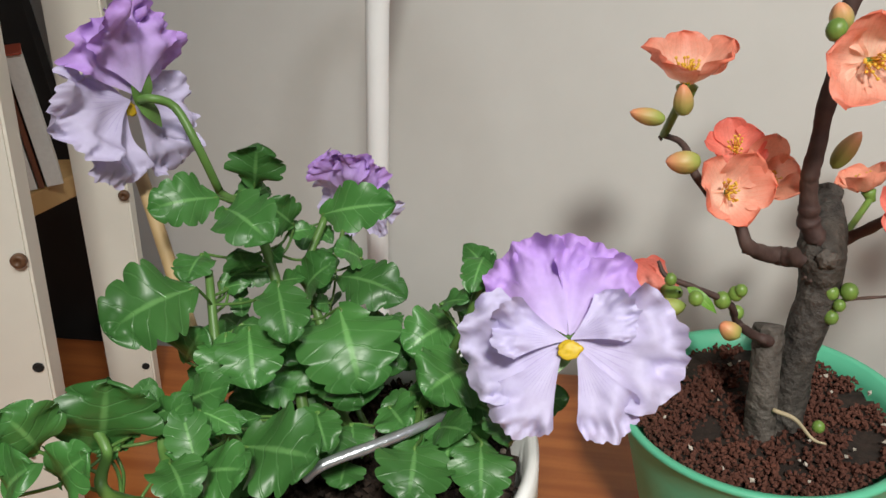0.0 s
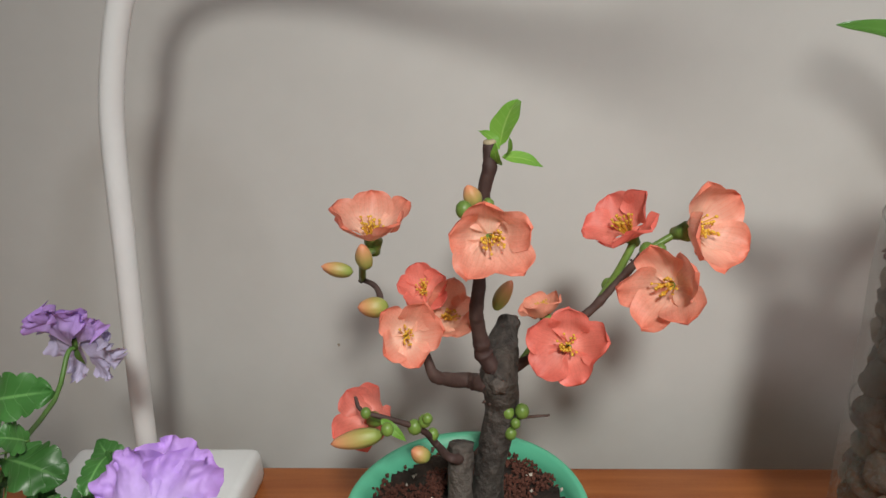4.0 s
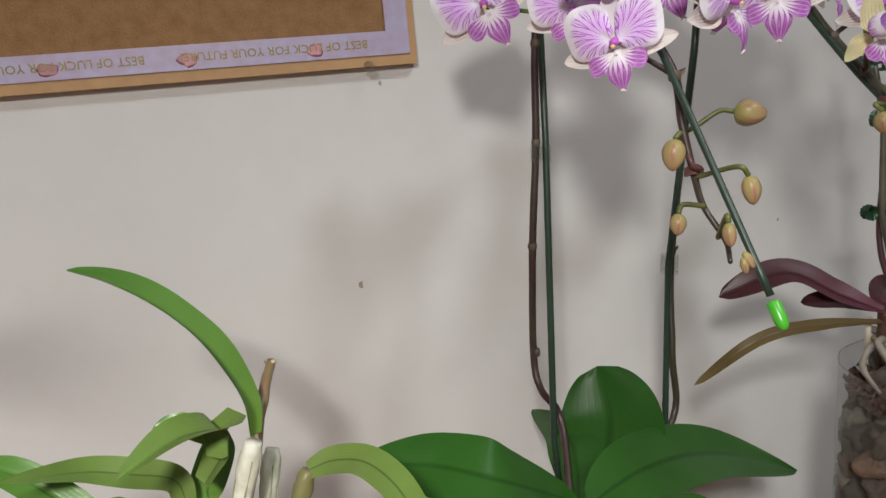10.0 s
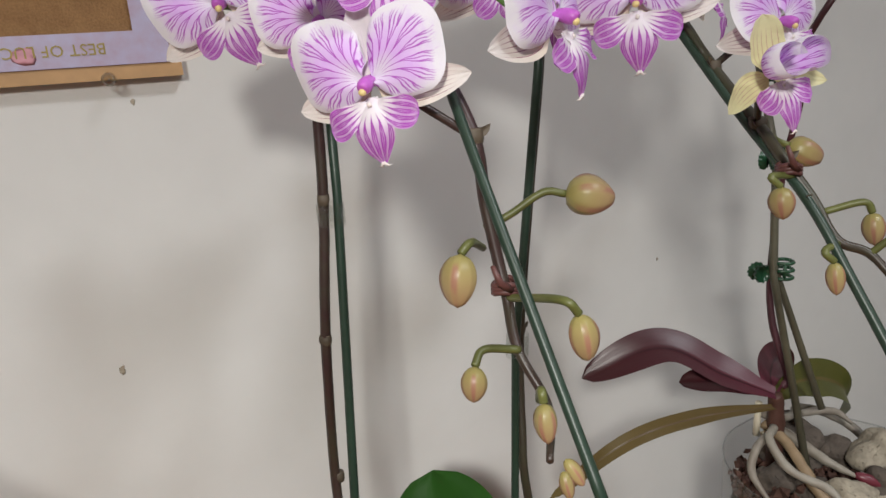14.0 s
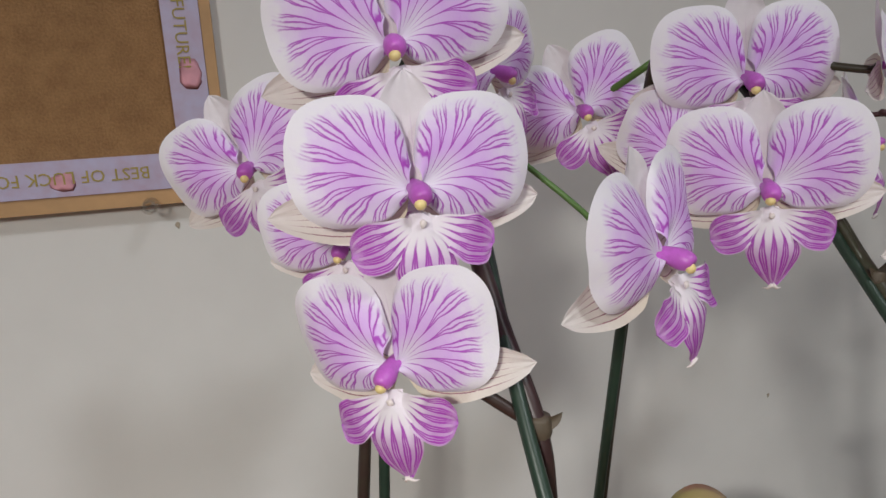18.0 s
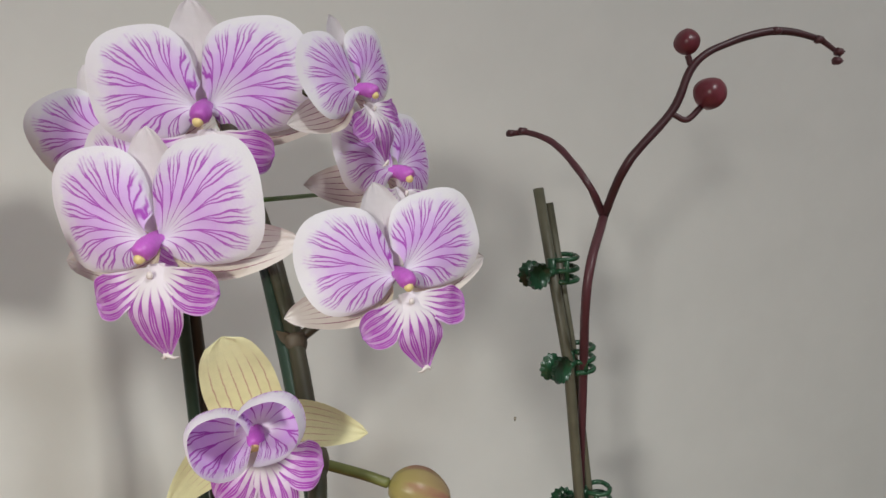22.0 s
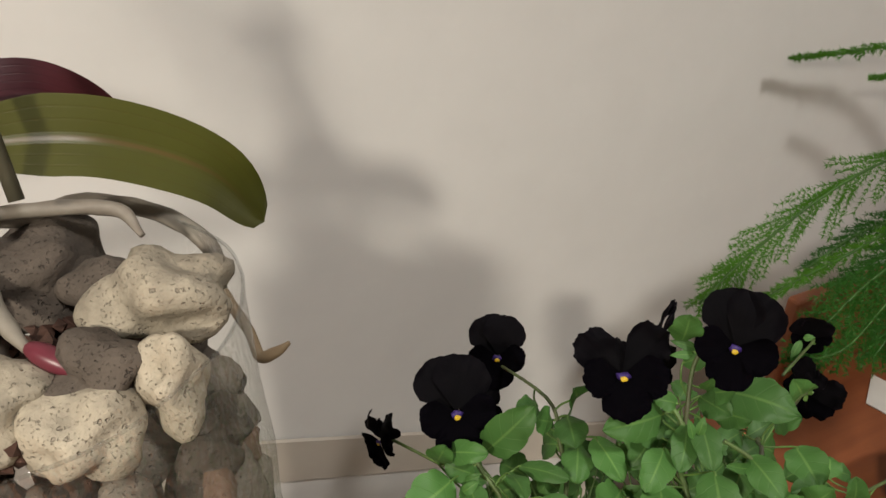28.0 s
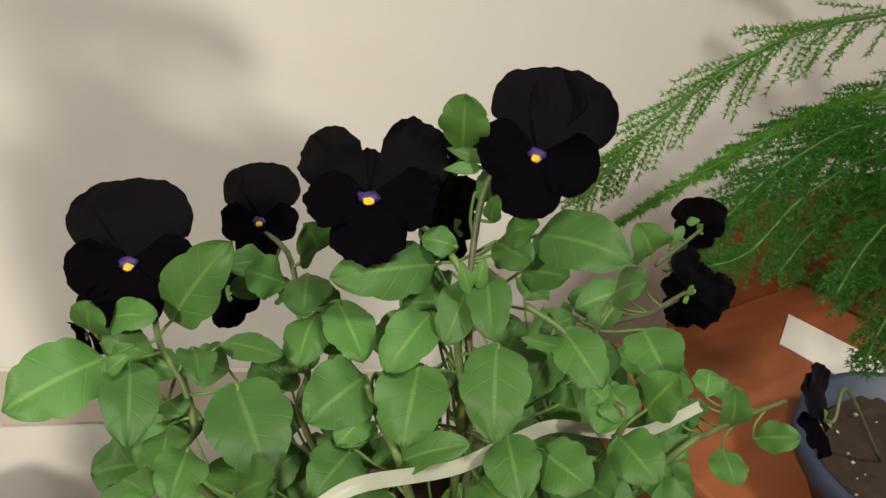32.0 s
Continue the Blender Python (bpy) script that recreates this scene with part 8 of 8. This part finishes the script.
VS = [stem_line(viola, [vs + Vector((-0.03, 0.0, 0)), (1.1764, 0.2840, 0.2056), (1.1790, 0.2922, 0.2194), (1.1788, 0.3000, 0.2303), (1.1751, 0.3140, 0.2378), (1.1782, 0.3398, 0.2440)], 0.0013, VIOLA_STEM),
      stem_line(viola, [vs + Vector((-0.02, 0.02, 0)), (1.2108, 0.2921, 0.2057), (1.2152, 0.3003, 0.2209), (1.2166, 0.3102, 0.2360), (1.2185, 0.3256, 0.2498), (1.2241, 0.3910, 0.2227)], 0.0012, VIOLA_STEM),
      stem_line(viola, [vs + Vector((0.0, 0.0, 0)), (1.2470, 0.2576, 0.2227), (1.2517, 0.2706, 0.2447), (1.2568, 0.2785, 0.2600), (1.2509, 0.2950, 0.2694), (1.2370, 0.3054, 0.2738)], 0.0014, VIOLA_STEM),
      stem_line(viola, [vs + Vector((0.01, 0.0, 0)), (1.2511, 0.2595, 0.2191), (1.2566, 0.2724, 0.2417), (1.2600, 0.2798, 0.2642), (1.2680, 0.2882, 0.2824), (1.2765, 0.2869, 0.2957)], 0.0013, VIOLA_STEM),
      stem_line(viola, [vs + Vector((0.04, 0.0, 0)), (1.3003, 0.2677, 0.2212), (1.3185, 0.2828, 0.2187), (1.3610, 0.3001, 0.2001), (1.3935, 0.3144, 0.1884)], 0.0012, VIOLA_STEM),
      stem_line(viola, [vs + Vector((0.02, -0.02, 0)), (1.2861, 0.2357, 0.2218), (1.2845, 0.2442, 0.2327), (1.2806, 0.2558, 0.2461), (1.2710, 0.2664, 0.2539)], 0.0012, VIOLA_STEM),
      stem_line(viola, [vs + Vector((0.05, -0.01, 0)), (1.3273, 0.2441, 0.1895), (1.3509, 0.2515, 0.1801), (1.3782, 0.2575, 0.1718), (1.4118, 0.2609, 0.1646)], 0.0013, VIOLA_STEM),
      stem_line(viola, [vs + Vector((-0.01, -0.02, 0)), (1.2256, 0.2476, 0.2205), (1.2240, 0.2631, 0.2318), (1.2231, 0.2690, 0.2395)], 0.0014, VIOLA_STEM)]
E31 = Vector((1.1456, 0.1355, 0.3850))
for p, w, roll, dx, dz, k in (((1.1722, 0.3298, 0.2560), 0.0395, -4, -0.05, 0.1, 0), ((1.2221, 0.3810, 0.2327), 0.0360, 4, -0.25, 0.05, 1), ((1.2350, 0.2954, 0.2818), 0.0400, 4, 0.0, 0.35, 2), ((1.2765, 0.2769, 0.2957), 0.0370, -6, 0.05, 0.1, 3)):
    p = Vector(p)
    flower(viola, "viola_ragged" if k == 2 else "viola", p, (E31 - p).normalized() + Vector((dx, 0, dz)), w, roll, k)
flower(viola, "viola_ragged", (1.1525, 0.3872, 0.1930), (-0.75, -0.3, 0.1), 0.029, 20, 4, stalk=[(1.1741, 0.3492, 0.2015)], stalk_mat=VIOLA_STEM, r=0.0009)
flower(viola, "viola_ragged", (1.4022, 0.3153, 0.1880), (0.75, 0.1, -0.35), 0.036, 10, 5, stalk=[(1.3675, 0.3058, 0.1942)], stalk_mat=VIOLA_STEM, r=0.0009)
flower(viola, "viola", (1.4216, 0.3363, 0.2088), (0.7, 0.65, 0.0), 0.026, -15, 6, stalk=[(1.3807, 0.3207, 0.2065)], stalk_mat=VIOLA_STEM, r=0.0009)
flower(viola, "viola", (1.2038, 0.3661, 0.2105), (0.2, 0.5, -0.8), 0.026, 0, 7)
flower(viola, "viola", (1.2709, 0.3162, 0.2769), (-0.5, 0.8, 0.1), 0.028, 30, 8)
flower(viola, "viola", (1.2674, 0.3056, 0.2591), (-0.2, 0.9, -0.3), 0.026, 0, 9)


def viola_leaf(base, tip, half):
    base, tip = Vector(base), Vector(tip)
    joined_leaf(viola, base - (tip - base) * 0.08, tip + (tip - base) * 0.10, half * 1.16, VIOLA_LEAF, EYE32, VS, 3, 0.10, "oval" if half > 0.0062 else "leafy")


viola_leaf((1.1588, 0.3097, 0.2382), (1.1366, 0.3037, 0.2353), 0.0093)
viola_leaf((1.1662, 0.3050, 0.2372), (1.1619, 0.2855, 0.2291), 0.0066)
viola_leaf((1.1809, 0.3150, 0.2437), (1.1968, 0.3072, 0.2677), 0.0081)
viola_leaf((1.1912, 0.2844, 0.2367), (1.1923, 0.2619, 0.2283), 0.0098)
viola_leaf((1.2130, 0.3137, 0.2477), (1.2026, 0.3099, 0.2570), 0.0060)
viola_leaf((1.2204, 0.3110, 0.2496), (1.2149, 0.2968, 0.2479), 0.0068)
viola_leaf((1.2191, 0.3000, 0.2424), (1.2094, 0.2865, 0.2386), 0.0062)
viola_leaf((1.2246, 0.2947, 0.2486), (1.2242, 0.2756, 0.2440), 0.0065)
viola_leaf((1.2234, 0.2740, 0.2373), (1.2062, 0.2665, 0.2362), 0.0085)
viola_leaf((1.2488, 0.2845, 0.2623), (1.2218, 0.2852, 0.2653), 0.0075)
viola_leaf((1.2439, 0.2739, 0.2530), (1.2275, 0.2636, 0.2484), 0.0062)
viola_leaf((1.2361, 0.2642, 0.2428), (1.2253, 0.2493, 0.2360), 0.0086)
viola_leaf((1.2607, 0.2728, 0.2644), (1.2531, 0.2558, 0.2572), 0.0054)
viola_leaf((1.2544, 0.2542, 0.2522), (1.2441, 0.2366, 0.2420), 0.0080)
viola_leaf((1.2821, 0.2772, 0.2681), (1.2946, 0.2555, 0.2698), 0.0089)
viola_leaf((1.2806, 0.2814, 0.2539), (1.2845, 0.2672, 0.2596), 0.0060)
viola_leaf((1.2795, 0.2573, 0.2474), (1.2784, 0.2392, 0.2436), 0.0063)
viola_leaf((1.2909, 0.2471, 0.2322), (1.2786, 0.2359, 0.2295), 0.0057)
viola_leaf((1.2999, 0.2385, 0.2270), (1.3011, 0.2328, 0.2425), 0.0065)
viola_leaf((1.3157, 0.2610, 0.2330), (1.3113, 0.2444, 0.2289), 0.0080)
viola_leaf((1.3226, 0.2726, 0.2548), (1.3133, 0.2710, 0.2683), 0.0063)
viola_leaf((1.2622, 0.2926, 0.2937), (1.2599, 0.2888, 0.3093), 0.0062)
viola_leaf((1.2650, 0.2790, 0.2766), (1.2618, 0.2724, 0.2876), 0.0023)
viola_leaf((1.1925, 0.3041, 0.2372), (1.2032, 0.2863, 0.2430), 0.0041)
viola_leaf((1.1827, 0.2994, 0.2420), (1.1819, 0.2851, 0.2437), 0.0046)
viola_leaf((1.2141, 0.2588, 0.2275), (1.2018, 0.2498, 0.2281), 0.0066)
viola_leaf((1.2238, 0.2511, 0.2242), (1.2366, 0.2387, 0.2392), 0.0044)
viola_leaf((1.2433, 0.2395, 0.2226), (1.2425, 0.2274, 0.2277), 0.0059)
viola_leaf((1.2826, 0.2572, 0.2402), (1.2656, 0.2573, 0.2500), 0.0024)
viola_leaf((1.2847, 0.2325, 0.2257), (1.2835, 0.2174, 0.2262), 0.0069)
viola_leaf((1.3701, 0.2563, 0.1733), (1.3660, 0.2563, 0.1929), 0.0055)
viola_leaf((1.3658, 0.2519, 0.1637), (1.3587, 0.2391, 0.1630), 0.0066)
viola_leaf((1.3864, 0.2526, 0.1616), (1.3912, 0.2406, 0.1711), 0.0057)
viola_leaf((1.2579, 0.2770, 0.2587), (1.2442, 0.2638, 0.2522), 0.0055)
viola_leaf((1.1591, 0.3231, 0.2384), (1.1601, 0.3166, 0.2528), 0.0057)
viola_leaf((1.1642, 0.3225, 0.2415), (1.1748, 0.3073, 0.2509), 0.0049)
viola_leaf((1.2245, 0.3141, 0.2571), (1.2200, 0.3088, 0.2690), 0.0077)
viola_leaf((1.2128, 0.3263, 0.2465), (1.1999, 0.3217, 0.2526), 0.0054)
viola_leaf((1.2732, 0.2817, 0.2677), (1.2749, 0.2711, 0.2768), 0.0049)
viola_leaf((1.2699, 0.2824, 0.2661), (1.2709, 0.2676, 0.2687), 0.0057)
viola_leaf((1.1845, 0.2631, 0.2202), (1.1918, 0.2528, 0.2341), 0.0071)
viola_leaf((1.1725, 0.2915, 0.2229), (1.1690, 0.2776, 0.2232), 0.0054)
viola_leaf((1.1753, 0.2786, 0.2256), (1.1690, 0.2657, 0.2254), 0.0059)
viola_leaf((1.2120, 0.2714, 0.2248), (1.2169, 0.2576, 0.2317), 0.0062)
viola_leaf((1.2521, 0.2412, 0.2319), (1.2466, 0.2262, 0.2291), 0.0066)
viola_leaf((1.2596, 0.2356, 0.2297), (1.2621, 0.2199, 0.2322), 0.0066)
viola_leaf((1.3102, 0.2713, 0.2435), (1.3113, 0.2618, 0.2536), 0.0063)
viola_leaf((1.1573, 0.2824, 0.2172), (1.1640, 0.2683, 0.2251), 0.0059)
viola_leaf((1.2671, 0.2265, 0.2225), (1.2663, 0.2153, 0.2289), 0.0066)
# sepals behind the tallest flower, young shoots and inner leaves
for a, b, h in (((1.2670, 0.2878, 0.2907), (1.2583, 0.2954, 0.2929), 0.0022), ((1.2651, 0.2874, 0.2886), (1.2555, 0.2913, 0.2886), 0.0020), ((1.2521, 0.2670, 0.2629), (1.2511, 0.2710, 0.2716), 0.0020), ((1.2545, 0.2667, 0.2643), (1.2573, 0.2683, 0.2726), 0.0022),
                ((1.1630, 0.3025, 0.2445), (1.1691, 0.2995, 0.2486), 0.0022), ((1.1607, 0.3001, 0.2412), (1.1679, 0.2987, 0.2467), 0.0024), ((1.4064, 0.3327, 0.2148), (1.3983, 0.3305, 0.2056), 0.0025), ((1.4078, 0.3327, 0.2160), (1.4118, 0.3286, 0.2188), 0.0022)):
    joined_leaf(viola, a, b, h, VIOLA_LEAF, EYE32, VS, 0, 0, "lance", stalk=False)
for s in VS:
    for k in range(9):
        p = s[rl.randrange(3, 17)] + Vector((rl.uniform(-0.006, 0.006), rl.uniform(0.002, 0.02), rl.uniform(-0.006, 0.004)))
        a = rl.uniform(0, 6.28)
        ln = rl.uniform(0.011, 0.022)
        joined_leaf(viola, p, p + Vector((math.cos(a) * ln, math.sin(a) * ln * 0.5, rl.uniform(-0.7, 0.5) * ln)), ln * 0.34, VIOLA_LEAF, EYE32, VS, 3, 0.10, "leafy")
for k in range(130):
    a, d = rl.uniform(0, 6.28), 0.100 * math.sqrt(rl.random())
    p = Vector((VX + d * math.cos(a), VY + 0.012 + d * math.sin(a) * 0.7, VRIM + rl.uniform(0.005, 0.080)))
    joined_leaf(viola, p, p + Vector((math.cos(a) * 0.018, math.sin(a) * 0.012, rl.uniform(-0.016, 0.008))), 0.0095, VIOLA_LEAF, EYE32, VS, 3, 0.10, "leafy")
strap = [(1.1987, 0.2394, 0.2356), (1.2098, 0.2395, 0.2380), (1.2362, 0.2426, 0.2272), (1.2563, 0.2465, 0.2236), (1.2735, 0.2486, 0.2208), (1.2944, 0.2505, 0.2074), (1.3164, 0.2513, 0.1970), (1.3463, 0.2546, 0.1938)]
put_part("strap", blade_bm(strap, 0.0019, (0.1, -0.6, 0.8), "band", fold=0.35, wave=0.05, waves=6, nu=6, nv=40), STRAP, viola, "pale crinkled plastic strap tied round the stems")

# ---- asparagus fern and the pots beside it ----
# two needle greens: a darker one for the clump, a brighter for four fronds
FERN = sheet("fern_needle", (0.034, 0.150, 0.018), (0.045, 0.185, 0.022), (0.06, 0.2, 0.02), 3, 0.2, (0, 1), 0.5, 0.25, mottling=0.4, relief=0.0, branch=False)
BRIGHT_FERN = sheet("bright_fern_needle", (0.085, 0.27, 0.020), (0.10, 0.32, 0.028), (0.06, 0.2, 0.02), 3, 0.2, (0, 1), 0.5, 0.25, mottling=0.4, relief=0.0, branch=False)
FERN_STEM = mat("fern_stem", (0.06, 0.16, 0.03), 0.5, grain=0.3, scale=150)
TERRA = mat("terracotta_pot", (0.40, 0.16, 0.08), 0.7, grain=0.2, scale=60, bump=0.15)
BLUE_POT = mat("dark_blue_pot", (0.030, 0.045, 0.085), 0.5, grain=0.35, scale=50, bump=0.2)
STZ = 0.035
FX, FY = 1.88, 0.33
fern = thing("asparagus_fern", "feathery bright green asparagus fern with arching fronds", "fern", (FX, FY, STZ))
put_part("pot", lathe_bm([(0, STZ), (0.05, STZ), (0.068, STZ + 0.10), (0.073, STZ + 0.102), (0.074, STZ + 0.12), (0.068, STZ + 0.12), (0.064, STZ + 0.105), (0, STZ + 0.104)], 48), TERRA, fern, m=Matrix.Translation((FX, FY, 0)))


def frond(spine, reach, seed, flat=(0, -0.35, 1), gap=0.0036, needle=0.0050, hang=(-0.35, 0.35), material=None):
    """An arching frond: side branchlets in one plane, each set with tufts of fine needles, joined."""
    r = random.Random(seed)
    n = 56
    pts = [Vector(p[:3]) for p in curve_pts(spine, n)]
    total = sum((b - a).length for a, b in zip(pts, pts[1:]))
    up = Vector(flat).normalized()
    verts, faces = [], []

    def sliver(a, b, w):
        d = (b - a).normalized()
        s = d.cross(Vector((r.uniform(-1, 1), r.uniform(-1, 1), r.uniform(-1, 1)))).normalized() * w
        o = len(verts)
        verts.extend((a - s, a + s, b))
        faces.append((o, o + 1, o + 2))
        s2 = d.cross(s).normalized() * w
        verts.extend((a - s2, a + s2, b))
        faces.append((o + 3, o + 4, o + 5))

    count = int(total / gap)
    for i in range(count):
        v = 0.10 + 0.90 * (i + r.uniform(-0.3, 0.3)) / count
        k = min(n - 1, max(0, int(v * n)))
        p = pts[k].lerp(pts[k + 1], min(1, max(0, v * n - k)))
        d = (pts[k + 1] - pts[k]).normalized()
        out = d.cross(up).normalized() * (1 if i % 2 else -1)
        ln = 1.15 * reach * (0.25 + 0.75 * math.sin(math.pi * min(1, 0.15 + 0.85 * v) ** 0.9)) * r.uniform(0.7, 1.15)
        way = (d * 1.0 + out * r.uniform(0.25, 0.75) + up * r.uniform(*hang)).normalized()
        droop = Vector((0, 0, -0.08 * ln))
        last = p
        m = max(3, int(ln / 0.0032))
        for j in range(1, m + 1):
            t = j / m
            q = p + way * (ln * t) + droop * t * t
            sliver(last, q, 0.0003)
            for _ in range(8):
                w = (way * 0.8 + Vector((r.uniform(-1, 1), r.uniform(-1, 1), r.uniform(-0.8, 1)))).normalized()
                sliver(q, q + w * needle * r.uniform(0.6, 1.1), 0.00036)
            last = q
        for _ in range(5):
            w = (d * 0.5 + Vector((r.uniform(-1, 1), r.uniform(-1, 1), r.uniform(-1, 1)))).normalized()
            sliver(p, p + w * needle, 0.00028)
    stem = put_part("frond", stem_bm([(*p, 0.0010) for p in spine], 40, 6), FERN_STEM, fern)
    me = bpy.data.meshes.new("needles")
    me.from_pydata(verts, [], faces)
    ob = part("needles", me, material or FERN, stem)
    ob["kind"] = "stuff"


heart = Vector((FX, FY, STZ + 0.105))


def arch(points, reach, seed, **kw):
    far = Vector(points[0])
    frond([heart + Vector((random.Random(seed).uniform(-0.02, 0.02), 0, 0)), heart.lerp(far, 0.45) + Vector((0, 0, 0.09)), *points], reach, seed, **kw)


arch([(1.6307, 0.3987, 0.2822), (1.5535, 0.4078, 0.2736), (1.4980, 0.4109, 0.2541), (1.4581, 0.4173, 0.2229), (1.4382, 0.4209, 0.2031), (1.4200, 0.4263, 0.1778)], 0.036, 1, hang=(-0.75, 0.06), gap=0.0048, material=BRIGHT_FERN)
arch([(1.6478, 0.3744, 0.2420), (1.5717, 0.3833, 0.2338), (1.5129, 0.3887, 0.2151), (1.4768, 0.4034, 0.1891), (1.4396, 0.4164, 0.1597)], 0.010, 2, material=BRIGHT_FERN)
arch([(1.6656, 0.4049, 0.2330), (1.6113, 0.4083, 0.2180), (1.5643, 0.4149, 0.2080), (1.5123, 0.4140, 0.1900)], 0.024, 3)
arch([(1.6196, 0.3569, 0.2333), (1.5462, 0.3566, 0.2332), (1.4992, 0.3572, 0.2168), (1.4654, 0.3549, 0.1969), (1.4442, 0.3578, 0.1752)], 0.034, 4)
arch([(1.6322, 0.3488, 0.2124), (1.5738, 0.3538, 0.2125), (1.5158, 0.3496, 0.1998), (1.4771, 0.3459, 0.1740), (1.4480, 0.3598, 0.1619)], 0.034, 5)
arch([(1.6571, 0.3483, 0.1929), (1.5960, 0.3528, 0.1902), (1.5389, 0.3480, 0.1772), (1.5043, 0.3405, 0.1589)], 0.036, 6)
arch([(1.6226, 0.3291, 0.1961), (1.5753, 0.3254, 0.1923), (1.5362, 0.3176, 0.1795), (1.5126, 0.3102, 0.1604)], 0.036, 7)
arch([(1.6650, 0.3368, 0.1637), (1.6120, 0.3357, 0.1592), (1.5752, 0.3304, 0.1422), (1.5377, 0.3381, 0.1433)], 0.034, 8)
arch([(1.7066, 0.4030, 0.2138), (1.6484, 0.4077, 0.1946), (1.6000, 0.4104, 0.1800), (1.5523, 0.4108, 0.1629)], 0.034, 9)
arch([(1.6002, 0.3012, 0.1772), (1.5537, 0.2966, 0.1727), (1.5253, 0.2875, 0.1569), (1.5096, 0.2813, 0.1359)], 0.030, 10)
arch([(1.7559, 0.4799, 0.2970), (1.6847, 0.5009, 0.3184), (1.6302, 0.5132, 0.3189), (1.5834, 0.5266, 0.3159)], 0.013, 11, material=BRIGHT_FERN)
arch([(1.7261, 0.4526, 0.2900), (1.6750, 0.4739, 0.3010), (1.6334, 0.4884, 0.3030)], 0.007, 12, material=BRIGHT_FERN)

blue = thing("blue_pot", "dark blue plastic pot of soil with a drooping viola", "plant pot", (1.548, 0.245, STZ))
bz = 0.081
put_part("pot", lathe_bm([(0, STZ), (0.050, STZ), (0.064, bz - 0.014), (0.070, bz - 0.012), (0.071, bz), (0.066, bz + 0.0005), (0.062, bz - 0.02), (0, bz - 0.022)], 56), BLUE_POT, blue, m=Matrix.Translation((1.548, 0.245, 0)))
bm = bmesh.new()
bmesh.ops.create_grid(bm, x_segments=20, y_segments=20, size=0.063)
bmesh.ops.delete(bm, geom=[v for v in bm.verts if v.co.length > 0.0625], context="VERTS")
for v in bm.verts:
    v.co.z = bz - 0.012 + 0.004 * noise.noise(v.co * 50)
put_part("soil", bm, SOIL, blue, m=Matrix.Translation((1.548, 0.245, 0)))
granules(blue, "pale_grit", (1.548, 0.245), 0.058, bz - 0.010, 40, 0.0014, PALE_GRIT, 71, 0.003)
flower(blue, "viola", (1.4482, 0.2616, 0.1366), (-0.3, 0.6, -0.5), 0.038, 15, 5, stalk=[(1.53, 0.26, bz - 0.01), (1.4720, 0.2665, 0.1429)], stalk_mat=VIOLA_STEM, r=0.0009)
CARD = mat("white_card", (0.74, 0.72, 0.68), 0.6, grain=0.06, scale=60)
card = thing("plant_label", "blank white card strip lying on the wooden stand", "label", (1.64, 0.37, STZ))
c0, c1, c2, c3 = (Vector(p) for p in ((1.609, 0.385, 0.0362), (1.648, 0.409, 0.0362), (1.666, 0.327, 0.0362), (1.624, 0.313, 0.0362)))
bm = bmesh.new()
nrm = (c1 - c0).cross(c3 - c0).normalized() * 0.0006
vv = [bm.verts.new(p + o) for o in (nrm, -nrm) for p in (c0, c1, c2, c3)]
for q in ((0, 1, 2, 3), (7, 6, 5, 4), (0, 4, 5, 1), (1, 5, 6, 2), (2, 6, 7, 3), (3, 7, 4, 0)):
    bm.faces.new([vv[i] for i in q])
bmesh.ops.recalc_face_normals(bm, faces=bm.faces[:])
put_part("strip", bm, CARD, card, smooth=False)
